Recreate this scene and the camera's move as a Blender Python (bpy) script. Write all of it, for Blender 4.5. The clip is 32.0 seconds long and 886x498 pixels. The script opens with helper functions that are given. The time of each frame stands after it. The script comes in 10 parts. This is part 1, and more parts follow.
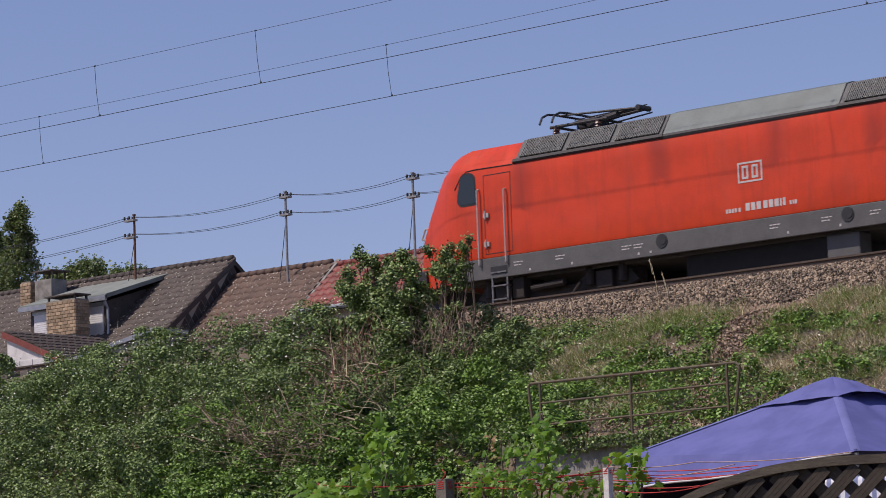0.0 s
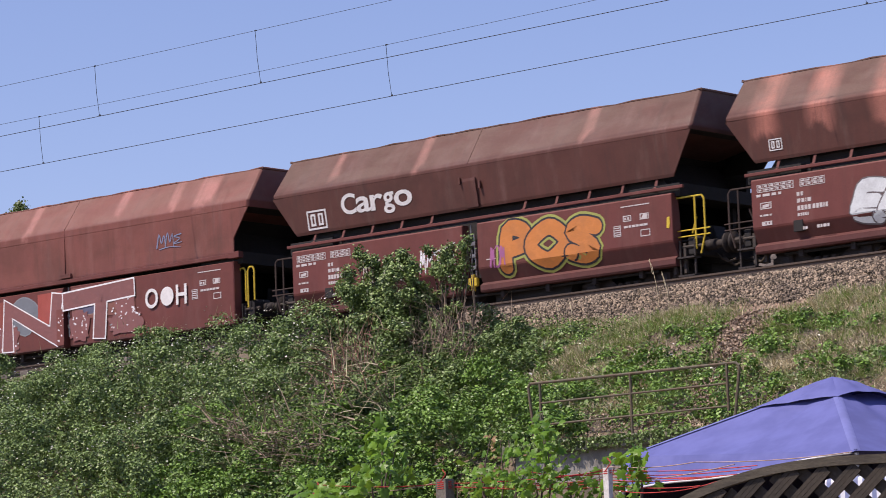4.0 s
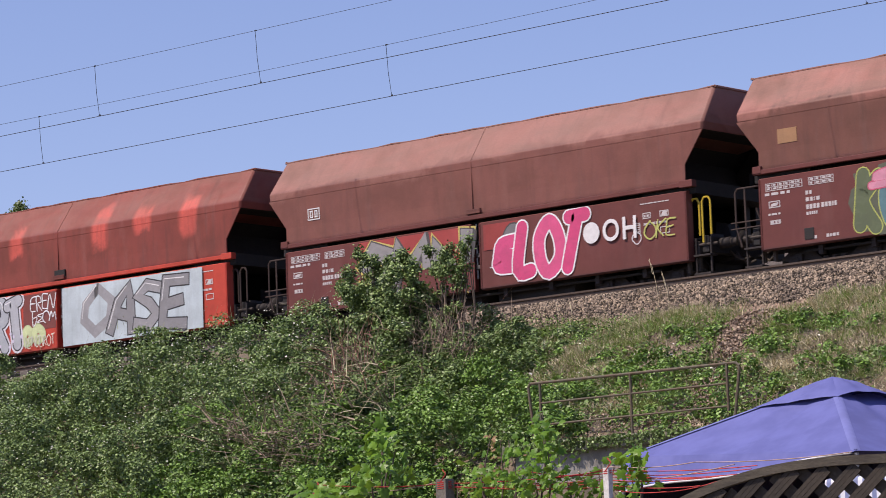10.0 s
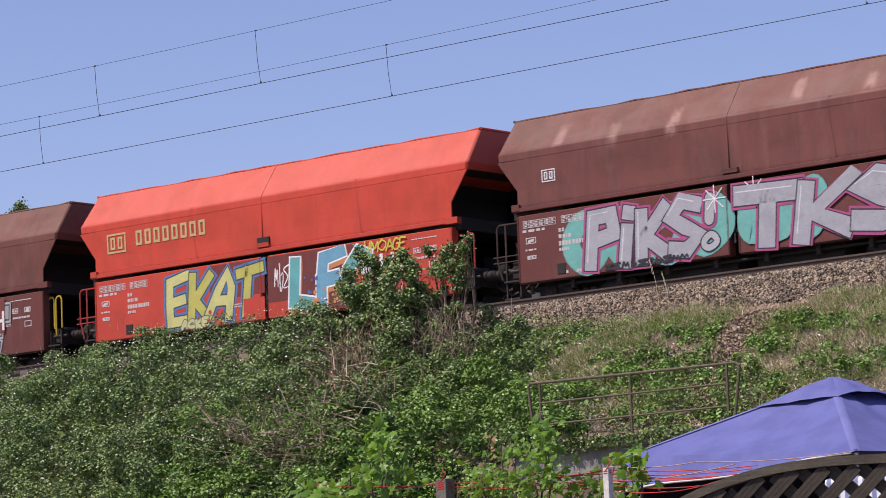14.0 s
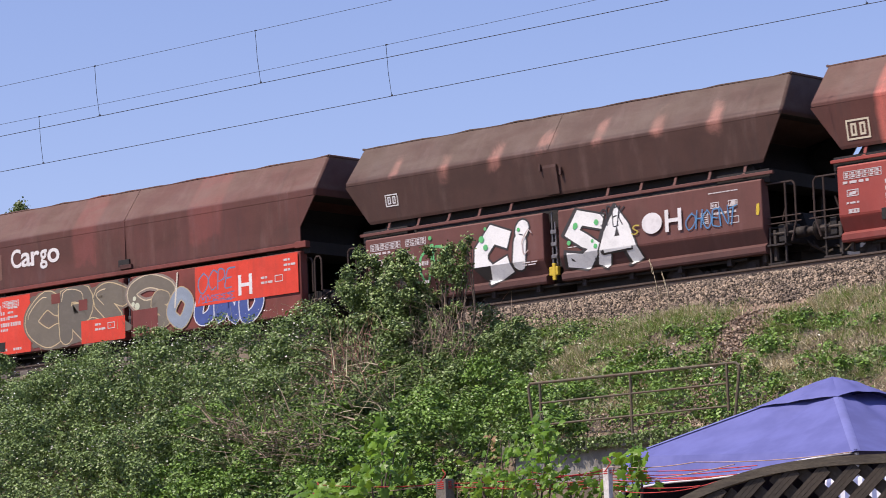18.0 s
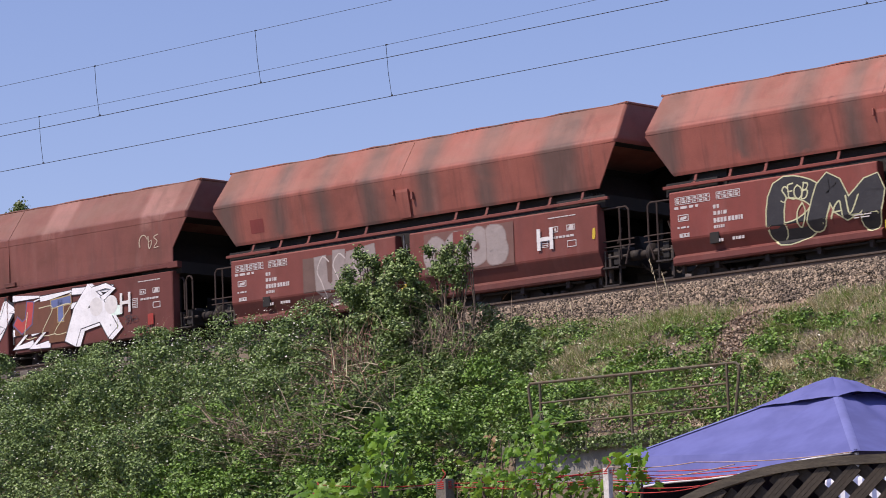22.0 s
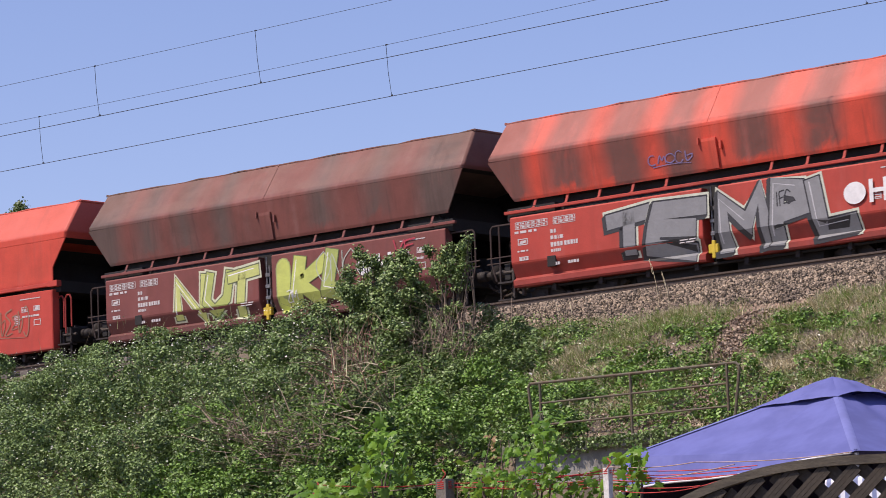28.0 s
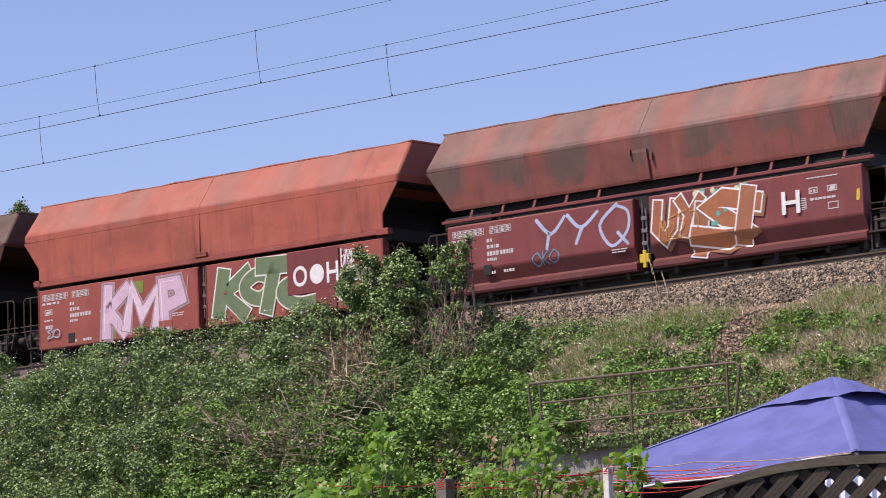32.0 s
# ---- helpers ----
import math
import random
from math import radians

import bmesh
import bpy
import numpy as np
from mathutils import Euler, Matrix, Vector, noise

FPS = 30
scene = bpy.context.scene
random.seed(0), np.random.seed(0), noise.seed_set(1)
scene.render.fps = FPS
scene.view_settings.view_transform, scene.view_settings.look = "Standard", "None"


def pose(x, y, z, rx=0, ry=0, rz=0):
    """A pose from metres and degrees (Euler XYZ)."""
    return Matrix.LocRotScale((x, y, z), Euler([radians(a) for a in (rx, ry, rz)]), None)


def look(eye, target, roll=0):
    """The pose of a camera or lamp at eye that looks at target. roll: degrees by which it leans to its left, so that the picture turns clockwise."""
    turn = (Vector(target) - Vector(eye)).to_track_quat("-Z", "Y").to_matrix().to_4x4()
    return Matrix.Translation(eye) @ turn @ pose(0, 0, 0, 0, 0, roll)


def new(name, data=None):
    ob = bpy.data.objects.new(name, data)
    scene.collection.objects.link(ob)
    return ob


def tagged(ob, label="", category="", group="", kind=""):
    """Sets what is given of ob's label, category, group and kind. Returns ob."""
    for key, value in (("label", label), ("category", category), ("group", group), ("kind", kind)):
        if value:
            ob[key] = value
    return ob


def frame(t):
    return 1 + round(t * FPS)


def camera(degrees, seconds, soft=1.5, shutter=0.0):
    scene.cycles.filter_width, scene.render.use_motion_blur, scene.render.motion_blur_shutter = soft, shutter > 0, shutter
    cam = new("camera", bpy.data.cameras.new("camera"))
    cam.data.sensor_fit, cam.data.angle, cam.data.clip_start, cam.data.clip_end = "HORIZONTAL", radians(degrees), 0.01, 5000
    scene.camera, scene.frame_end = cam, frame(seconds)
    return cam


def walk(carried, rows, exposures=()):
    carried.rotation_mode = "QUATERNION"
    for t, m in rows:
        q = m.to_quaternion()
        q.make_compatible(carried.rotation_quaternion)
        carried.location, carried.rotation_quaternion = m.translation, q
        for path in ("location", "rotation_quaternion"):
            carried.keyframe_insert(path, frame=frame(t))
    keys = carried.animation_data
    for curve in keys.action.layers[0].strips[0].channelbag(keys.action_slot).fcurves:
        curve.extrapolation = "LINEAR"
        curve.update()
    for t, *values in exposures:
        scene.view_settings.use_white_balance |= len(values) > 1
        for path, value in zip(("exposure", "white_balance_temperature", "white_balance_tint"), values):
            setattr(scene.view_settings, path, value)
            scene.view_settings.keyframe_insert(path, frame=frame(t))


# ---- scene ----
# World: x runs along the railway (the train goes towards -x), y across it away from the camera, z up; rail tops at z = 0.
cam = camera(15.449, 32.0, soft=0.62, shutter=0.06)
EYE = Vector((0.0, -52.54, -7.216))
YAW, PITCH = radians(40.877), radians(7.495)
AHEAD = Vector((-math.sin(YAW) * math.cos(PITCH), math.cos(YAW) * math.cos(PITCH), math.sin(PITCH)))
STAND = look(EYE, EYE + AHEAD, -2.124)
walk(cam, [(0.0, STAND), (32.0, STAND)],
     exposures=[(0.0, -0.20, 6850, 29), (1.0, -0.19, 6850, 29), (2.2, 0.08, 6850, 29), (3.0, 0.22, 6850, 29), (4.5, 0.30, 6850, 29), (6.0, 0.34, 6850, 29), (7.0, 0.37, 6850, 29), (8.0, 0.42, 6850, 29), (9.0, 0.23, 6850, 29), (10.0, 0.25, 6850, 29), (11.0, 0.28, 6850, 29), (12.0, 0.25, 6850, 29), (13.0, 0.29, 6850, 29), (14.0, 0.20, 6850, 29), (15.5, 0.22, 6850, 29), (17.0, 0.26, 6850, 29), (18.0, 0.37, 6850, 29), (19.0, 0.40, 6850, 29), (20.0, 0.31, 6850, 29), (21.0, 0.21, 6850, 29), (22.0, 0.21, 6850, 29), (23.0, 0.33, 6850, 29), (24.0, 0.32, 6850, 29), (25.0, 0.25, 6850, 29), (26.5, 0.28, 6850, 29), (28.0, 0.30, 6850, 29), (29.0, 0.28, 6850, 29), (30.0, 0.34, 6850, 29), (31.0, 0.37, 6850, 29), (32.0, 0.37, 6850, 29)])

# ---- light ----
SUN = Vector((-0.30, -0.57, 0.94)).normalized()
world = bpy.data.worlds.new("sky")
scene.world = world
world.use_nodes = True
_n = world.node_tree.nodes
_sky = _n.new("ShaderNodeTexSky")
_sky.sky_type, _sky.sun_disc = "NISHITA", False
_sky.sun_elevation, _sky.sun_rotation = math.asin(SUN.z), math.atan2(SUN.x, SUN.y)
_sky.air_density, _sky.dust_density, _sky.ozone_density = 1.0, 0.6, 7.0
_haze = _n.new("ShaderNodeMix")
_haze.data_type, _haze.blend_type = "RGBA", "MULTIPLY"
_haze.inputs[0].default_value = 1.0
_haze.inputs[7].default_value = (1.045, 0.96, 0.975, 1)
world.node_tree.links.new(_sky.outputs[0], _haze.inputs[6])
world.node_tree.links.new(_haze.outputs[2], _n["Background"].inputs[0])
_n["Background"].inputs[1].default_value = 0.125
sun = new("sun", bpy.data.lights.new("sun", "SUN"))
sun.data.energy, sun.data.angle, sun.data.color = 3.8, radians(0.8), (1.0, 0.985, 0.84)
sun.matrix_world = look(SUN * 200, (0, 0, 0))


# ---- materials ----
def nodes_of(name):
    m = bpy.data.materials.new(name)
    m.use_nodes = True
    t = m.node_tree
    return m, t, t.nodes["Principled BSDF"]


def mix(t, fac, a, b, kind="MIX"):
    """A colour mix; fac, a and b are sockets or values."""
    n = t.nodes.new("ShaderNodeMix")
    n.data_type, n.blend_type = "RGBA", kind
    for s, v in ((n.inputs[0], fac), (n.inputs[6], a), (n.inputs[7], b)):
        if hasattr(v, "is_output"):
            t.links.new(v, s)
        elif isinstance(v, (int, float)):
            s.default_value = v
        else:
            s.default_value = (*v, 1)
    return n.outputs[2]


def noise_of(t, co, scale, detail=4.0, rough=0.6, distort=0.0):
    n = t.nodes.new("ShaderNodeTexNoise")
    n.inputs["Scale"].default_value, n.inputs["Detail"].default_value = scale, detail
    n.inputs["Roughness"].default_value, n.inputs["Distortion"].default_value = rough, distort
    if co is not None:
        t.links.new(co, n.inputs["Vector"])
    return n.outputs["Fac"]


def span(t, v, a, b, c=0.0, d=1.0):
    """v mapped from a..b to c..d, clamped and smooth."""
    n = t.nodes.new("ShaderNodeMapRange")
    n.interpolation_type = "SMOOTHSTEP"
    t.links.new(v, n.inputs[0])
    for k, x in zip((1, 2, 3, 4), (a, b, c, d)):
        n.inputs[k].default_value = x
    return n.outputs[0]


def maths(t, op, a, b=0.0):
    n = t.nodes.new("ShaderNodeMath")
    n.operation = op
    for s, v in zip(n.inputs, (a, b)):
        if hasattr(v, "is_output"):
            t.links.new(v, s)
        else:
            s.default_value = v
    return n.outputs[0]


def place(t, scale=(1, 1, 1)):
    n, m = t.nodes.new("ShaderNodeTexCoord"), t.nodes.new("ShaderNodeMapping")
    t.links.new(n.outputs["Object"], m.inputs[0])
    m.inputs["Scale"].default_value = scale
    return m.outputs[0]


def bumped(t, b, height, strength, distance=0.02):
    n = t.nodes.new("ShaderNodeBump")
    n.inputs["Strength"].default_value, n.inputs["Distance"].default_value = strength, distance
    t.links.new(height, n.inputs["Height"])
    t.links.new(n.outputs[0], b.inputs["Normal"])


def surface(name, col, col2=None, scale=6.0, rough=0.7, metal=0.0, bump=0.2, fine=60.0, vary=0.0, island=0.0, spec=0.5, stretch=(1, 1, 1)):
    """A plain worn surface: two colours by noise at two scales, a little relief, and a change from piece to piece."""
    m, t, b = nodes_of(name)
    co = place(t, stretch)
    col2 = col2 or tuple(c * 0.6 for c in col)
    big, small = noise_of(t, co, scale), noise_of(t, co, fine, 3.0)
    c = mix(t, span(t, big, 0.35, 0.68), col, col2)
    c = mix(t, span(t, small, 0.3, 0.7, 0.0, 0.35), c, tuple(x * 0.55 for x in col2))
    if vary or island:
        n = t.nodes.new("ShaderNodeObjectInfo" if vary else "ShaderNodeNewGeometry")
        v = n.outputs["Random"] if vary else n.outputs["Random Per Island"]
        h = t.nodes.new("ShaderNodeHueSaturation")
        t.links.new(c, h.inputs["Color"])
        t.links.new(span(t, v, 0, 1, 1 - (vary or island), 1 + (vary or island)), h.inputs["Value"])
        c = h.outputs[0]
    t.links.new(c, b.inputs["Base Color"])
    t.links.new(span(t, small, 0.2, 0.8, max(0.05, rough - 0.12), min(1.0, rough + 0.12)), b.inputs["Roughness"])
    b.inputs["Metallic"].default_value = metal
    b.inputs["Specular IOR Level"].default_value = spec
    if bump:
        bumped(t, b, small, bump, 0.01)
    return m


def foliage(name, dark, light, warm, through_col=0.25):
    """Leaves that differ one by one, let some light through and have a slight gloss."""
    m, t, b = nodes_of(name)
    g = t.nodes.new("ShaderNodeNewGeometry")
    r = g.outputs["Random Per Island"]
    big = noise_of(t, place(t), 0.55, 3.0)
    c = mix(t, r, dark, light)
    c = mix(t, span(t, big, 0.42, 0.66, 0.0, 0.4), c, warm)
    t.links.new(c, b.inputs["Base Color"])
    b.inputs["Roughness"].default_value = 0.4
    b.inputs["Specular IOR Level"].default_value = 0.32
    tr = t.nodes.new("ShaderNodeBsdfTranslucent")
    t.links.new(mix(t, 0.5, c, (0.16, 0.24, 0.02)), tr.inputs[0])
    s = t.nodes.new("ShaderNodeMixShader")
    s.inputs[0].default_value = through_col
    t.links.new(b.outputs[0], s.inputs[1])
    t.links.new(tr.outputs[0], s.inputs[2])
    t.links.new(s.outputs[0], t.nodes["Material Output"].inputs[0])
    return m


def plain(name, col, rough=0.5, metal=0.0):
    m, t, b = nodes_of(name)
    co = place(t)
    t.links.new(mix(t, span(t, noise_of(t, co, 9.0), 0.35, 0.7, 0.0, 0.5), col, tuple(c * 0.72 for c in col)), b.inputs["Base Color"])
    b.inputs["Roughness"].default_value, b.inputs["Metallic"].default_value = rough, metal
    return m


def paint(name, col, stripe=None, bands=(), low=2.2, edge=0.10, dirt=0.35, dirt_col=(0.05, 0.035, 0.03), rough=0.6, foot=None, streak=0.9, fade=1.0, high=None):
    """Weathered wagon paint. bands: (centre, half width) along the wagon where the other colour shows, down to the height low."""
    m, t, b = nodes_of(name)
    worn = col[0] > 0.45 and not name.startswith("engine")
    col = (col[0] * (0.93 if worn else 1.0), col[1] * (1.14 if worn else 1.03), col[2] * (1.0 if worn or col[0] <= 0.45 else 0.86))
    if col[0] <= 0.45:
        col = (col[0] * 0.98, col[1] * 0.84, col[2] * 0.80)
    co = place(t)
    sep = t.nodes.new("ShaderNodeSeparateXYZ")
    t.links.new(co, sep.inputs[0])
    x, z = sep.outputs[0], sep.outputs[2]
    n1, n2 = noise_of(t, co, 1.7, 4.0), noise_of(t, co, 45.0, 3.0)
    runs = noise_of(t, place(t, (7.0, 1.0, 0.7)), 1.0, 4.0, 0.6)
    blot = noise_of(t, place(t, (0.8, 0.8, 0.8)), 1.0, 5.0, 0.6, 0.6)
    c = mix(t, span(t, n1, 0.35, 0.7, 0.0, 0.55), col, tuple(v * 0.72 for v in col))
    if stripe and bands:
        wob = maths(t, "MULTIPLY", maths(t, "SUBTRACT", noise_of(t, co, 1.6, 3.0), 0.5), 0.22)
        u = maths(t, "MULTIPLY", maths(t, "ADD", maths(t, "ADD", x, wob), 6.5), 1 / 13.0)
        ramp = t.nodes.new("ShaderNodeValToRGB")
        e = ramp.color_ramp.elements
        e[0].position, e[0].color = 0.0, (0, 0, 0, 1)
        e[1].position, e[1].color = 1.0, (0, 0, 0, 1)
        for cx, hw in bands[:7]:
            for px, v in ((cx - hw - edge, 0), (cx - hw + edge, 1), (cx + hw - edge, 1), (cx + hw + edge, 0)):
                k = e.new(min(0.999, max(0.001, (px + 6.5) / 13.0)))
                k.color = (v, v, v, 1)
        t.links.new(u, ramp.inputs[0])
        wz = maths(t, "ADD", z, maths(t, "MULTIPLY", maths(t, "SUBTRACT", blot, 0.5), 1.6))
        f = maths(t, "MULTIPLY", ramp.outputs[0], span(t, wz, low - 0.12, low + 0.12))
        if high:
            f = maths(t, "MULTIPLY", f, span(t, wz, high + 0.15, high - 0.15))
        c = mix(t, maths(t, "MULTIPLY", f, span(t, blot, 0.25, 0.5, 0.55 * fade, 0.95 * fade)), c, stripe)
    c = mix(t, maths(t, "MULTIPLY", span(t, runs, 0.48, 0.72), streak * dirt), c, dirt_col)
    pale = noise_of(t, place(t, (2.2, 1.0, 0.5)), 1.0, 5.0, 0.65)
    c = mix(t, maths(t, "MULTIPLY", span(t, pale, 0.5, 0.75), min(0.35, dirt)), c, tuple(0.55 * v + 0.13 * k for v, k in zip(col, (1.25, 0.86, 0.74))))
    c = mix(t, maths(t, "MULTIPLY", span(t, blot, 0.45, 0.75), dirt), c, dirt_col)
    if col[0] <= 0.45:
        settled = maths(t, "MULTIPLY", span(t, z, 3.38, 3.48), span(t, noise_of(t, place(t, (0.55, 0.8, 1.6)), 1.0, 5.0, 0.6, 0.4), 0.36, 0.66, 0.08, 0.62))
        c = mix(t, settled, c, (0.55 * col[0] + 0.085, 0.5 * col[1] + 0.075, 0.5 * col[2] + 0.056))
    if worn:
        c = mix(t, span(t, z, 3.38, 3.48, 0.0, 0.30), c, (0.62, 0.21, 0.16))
    c = mix(t, span(t, n2, 0.3, 0.75, 0.0, 0.25), c, tuple(v * 0.5 for v in col))
    # darker below foot's height; on folded flaps this paints in the fold's shade
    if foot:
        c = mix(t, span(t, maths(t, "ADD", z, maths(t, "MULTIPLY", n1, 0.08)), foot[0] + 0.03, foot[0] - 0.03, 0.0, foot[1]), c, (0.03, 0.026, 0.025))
    t.links.new(c, b.inputs["Base Color"])
    t.links.new(span(t, blot, 0.3, 0.7, rough - 0.08, rough + 0.15), b.inputs["Roughness"])
    b.inputs["Specular IOR Level"].default_value = 0.35
    bumped(t, b, n1, 0.08, 0.05)
    return m


M_BLACK = surface("sooty_shade_steel", (0.014, 0.013, 0.012), (0.022, 0.018, 0.016), 5.0, 0.8, 0.0, 0.2)
M_IRON = surface("brown_dusty_steel", (0.040, 0.030, 0.025), (0.022, 0.017, 0.015), 5.0, 0.75, 0.0, 0.25)
M_GEAR = surface("dusty_brown_gear", (0.085, 0.066, 0.052), (0.05, 0.04, 0.033), 6.0, 0.85, 0.0, 0.25)
M_STEEL = surface("worn_bright_steel", (0.32, 0.30, 0.28), (0.2, 0.18, 0.16), 12.0, 0.4, 0.8, 0.1)
M_RUST = surface("rusty_steel", (0.16, 0.075, 0.04), (0.09, 0.05, 0.035), 14.0, 0.85, 0.0, 0.3)
M_RAIL = surface("rail_steel", (0.12, 0.085, 0.06), (0.08, 0.055, 0.04), 20.0, 0.6, 0.3, 0.1)
M_CABLE = surface("dark_copper_wire", (0.03, 0.032, 0.035), (0.05, 0.05, 0.05), 8.0, 0.5, 0.4, 0.0)
M_EARTH = surface("dry_earth", (0.20, 0.155, 0.10), (0.09, 0.07, 0.05), 1.2, 0.95, 0.0, 0.5, 30.0)
M_WHITE = plain("white_lettering", (0.56, 0.52, 0.50), 0.6)
M_YELLOW = plain("yellow_paint", (0.62, 0.44, 0.03), 0.5)


# ---- helpers for building ----
def mesh_of(name, bm, mat=None, smooth=False):
    me = bpy.data.meshes.new(name)
    bm.to_mesh(me)
    bm.free()
    for m in (mat if isinstance(mat, (list, tuple)) else [mat] if mat else []):
        me.materials.append(m)
    if smooth:
        me.shade_smooth()
    return me


def part(name, bm, material, parent, label="", smooth=False):
    """One mesh object under a thing or a part. bm may be a bmesh or a finished mesh."""
    ob = new(name, bm if isinstance(bm, bpy.types.Mesh) else mesh_of(name, bm, material, smooth))
    ob.parent = parent
    return tagged(ob, label)


def thing(name, label, category, m=None, group="", kind=""):
    ob = new(name)
    ob.empty_display_size = 0.2
    if m is not None:
        ob.matrix_world = m
    return tagged(ob, label, category, group, kind)


def box(bm, x0, x1, y0, y1, z0, z1, bevel=0.0, mat=0):
    r = bmesh.ops.create_cube(bm, size=1.0, matrix=Matrix.LocRotScale(((x0 + x1) / 2, (y0 + y1) / 2, (z0 + z1) / 2), None, (abs(x1 - x0), abs(y1 - y0), abs(z1 - z0))))
    fs = {f for v in r["verts"] for f in v.link_faces}
    for f in fs:
        f.material_index = mat
    if bevel:
        bmesh.ops.bevel(bm, geom=list({e for v in r["verts"] for e in v.link_edges}), offset=bevel, segments=2, affect="EDGES", profile=0.6)
    return r["verts"]


def rod(bm, a, b, r, seg=8, r2=None, mat=0):
    a, b = Vector(a), Vector(b)
    d = b - a
    m = Matrix.Translation((a + b) / 2) @ d.to_track_quat("Z", "Y").to_matrix().to_4x4()
    v = bmesh.ops.create_cone(bm, cap_ends=True, segments=seg, radius1=r, radius2=r if r2 is None else r2, depth=d.length, matrix=m)["verts"]
    for f in {f for q in v for f in q.link_faces}:
        f.material_index = mat
    return v


def pipe(bm, pts, r, seg=6):
    for a, b in zip(pts[:-1], pts[1:]):
        rod(bm, a, b, r, seg)


def prism(bm, outline, a, b, axis="y", mat=0):
    """A solid with the outline (two coordinates each) swept from a to b along the axis."""
    def at(p, w):
        return {"y": (p[0], w, p[1]), "x": (w, p[0], p[1]), "z": (p[0], p[1], w)}[axis]
    lo = [bm.verts.new(at(p, a)) for p in outline]
    hi = [bm.verts.new(at(p, b)) for p in outline]
    n = len(outline)
    fs = [bm.faces.new(lo), bm.faces.new(hi[::-1])] + [bm.faces.new((lo[k], hi[k], hi[(k + 1) % n], lo[(k + 1) % n])) for k in range(n)]
    for f in fs:
        f.material_index = mat
    bmesh.ops.recalc_face_normals(bm, faces=fs)
    return fs


def raw_mesh(name, verts, faces, mat, smooth=False):
    """A mesh from arrays: verts (n, 3), faces (m, k) with k corners each."""
    me = bpy.data.meshes.new(name)
    verts, faces = np.asarray(verts, np.float32), np.asarray(faces, np.int32)
    me.vertices.add(len(verts))
    me.vertices.foreach_set("co", verts.ravel())
    me.loops.add(faces.size)
    me.loops.foreach_set("vertex_index", faces.ravel())
    me.polygons.add(len(faces))
    me.polygons.foreach_set("loop_start", np.arange(0, faces.size, faces.shape[1], dtype=np.int32))
    me.update(calc_edges=True)
    me.validate()
    for m in (mat if isinstance(mat, (list, tuple)) else [mat]):
        me.materials.append(m)
    if smooth:
        me.shade_smooth()
    return me


# ---- ground, railway ----
RNG = np.random.default_rng(7)
TRACK2 = -3.39          # centre line of the nearer track; the train runs on y = 0


def ground_z(x, y):
    """Height of the bare ground: garden, embankment slope, track bed, and the houses' street beyond."""
    z = np.interp(y, [-60, -36, -26, -20, -12.9, -12.7, -9.0, -7.2, -6.4, -5.35, -4.9, 2.4, 3.4, 6.0, 12.0, 60.0],
                  [-8.9, -8.25, -7.5, -7.0, -4.7, -3.75, -2.25, -1.35, -1.02, -0.50, -0.30, -0.30, -0.8, -1.6, -1.7, -1.5])
    # past the end of the retaining wall the bank runs down without a step
    soft = np.interp(y, [-20, -15.5, -12.7], [-7.0, -5.1, -3.75])
    z = np.where((y < -12.7) & (y > -20), z + (soft - z) * np.clip((-33.4 - x) / 1.5, 0, 1), z)
    rough = 0.10 * np.sin(x * 1.7 + y * 0.9) * np.sin(y * 2.3 - x * 0.4) + 0.06 * np.sin(x * 4.1 + 1.3) * np.sin(y * 5.2)
    return z + rough * np.interp(y, [-20, -13, -7.0, -6.0], [0.3, 1.0, 0.8, 0.0])


def grid_lines(fine0, fine1, step, reach):
    mid = np.arange(fine0, fine1 + 1e-6, step)
    out = np.geomspace(1.0, reach, 14)
    return np.concatenate([(fine0 - out)[::-1], mid, fine1 + out])


gx, gy = grid_lines(-75, 0, 0.5, 2500), grid_lines(-24, 8, 0.25, 2500)
GX, GY = np.meshgrid(gx, gy)
V = np.stack([GX.ravel(), GY.ravel(), ground_z(GX.ravel(), GY.ravel())], 1)
nx, ny = len(gx), len(gy)
I = (np.arange(ny - 1)[:, None] * nx + np.arange(nx - 1)[None, :]).ravel()
ground = new("ground", raw_mesh("ground", V, np.stack([I, I + 1, I + nx + 1, I + nx], 1), M_EARTH, True))
tagged(ground, "dry brown earth of a railway embankment and garden", "ground", kind="structure")


def clods(x, y, size, mat):
    """Stones and clods of earth lying loose on the ground."""
    base = np.array([(0, 0, 1), (0.94, 0, -0.33), (-0.47, 0.82, -0.33), (-0.47, -0.82, -0.33)])
    s = size * RNG.uniform(0.4, 1.4, (len(x), 1, 1)) * RNG.uniform(0.7, 1.3, (len(x), 4, 3))
    a = RNG.uniform(0, 6.28, (len(x), 1))
    v = base[None] * s
    v = np.stack([v[..., 0] * np.cos(a) - v[..., 1] * np.sin(a), v[..., 0] * np.sin(a) + v[..., 1] * np.cos(a), v[..., 2]], -1) + np.stack([x, y, ground_z(x, y) + 0.01], 1)[:, None]
    f = np.array([(0, 1, 2), (0, 2, 3), (0, 3, 1)])[None] + (np.arange(len(x)) * 4)[:, None, None]
    return tagged(new("earth_clods", raw_mesh("earth_clods", v.reshape(-1, 3), f.reshape(-1, 3), mat)), "reddish-brown stones and clods on a trodden strip", "earth", kind="stuff")


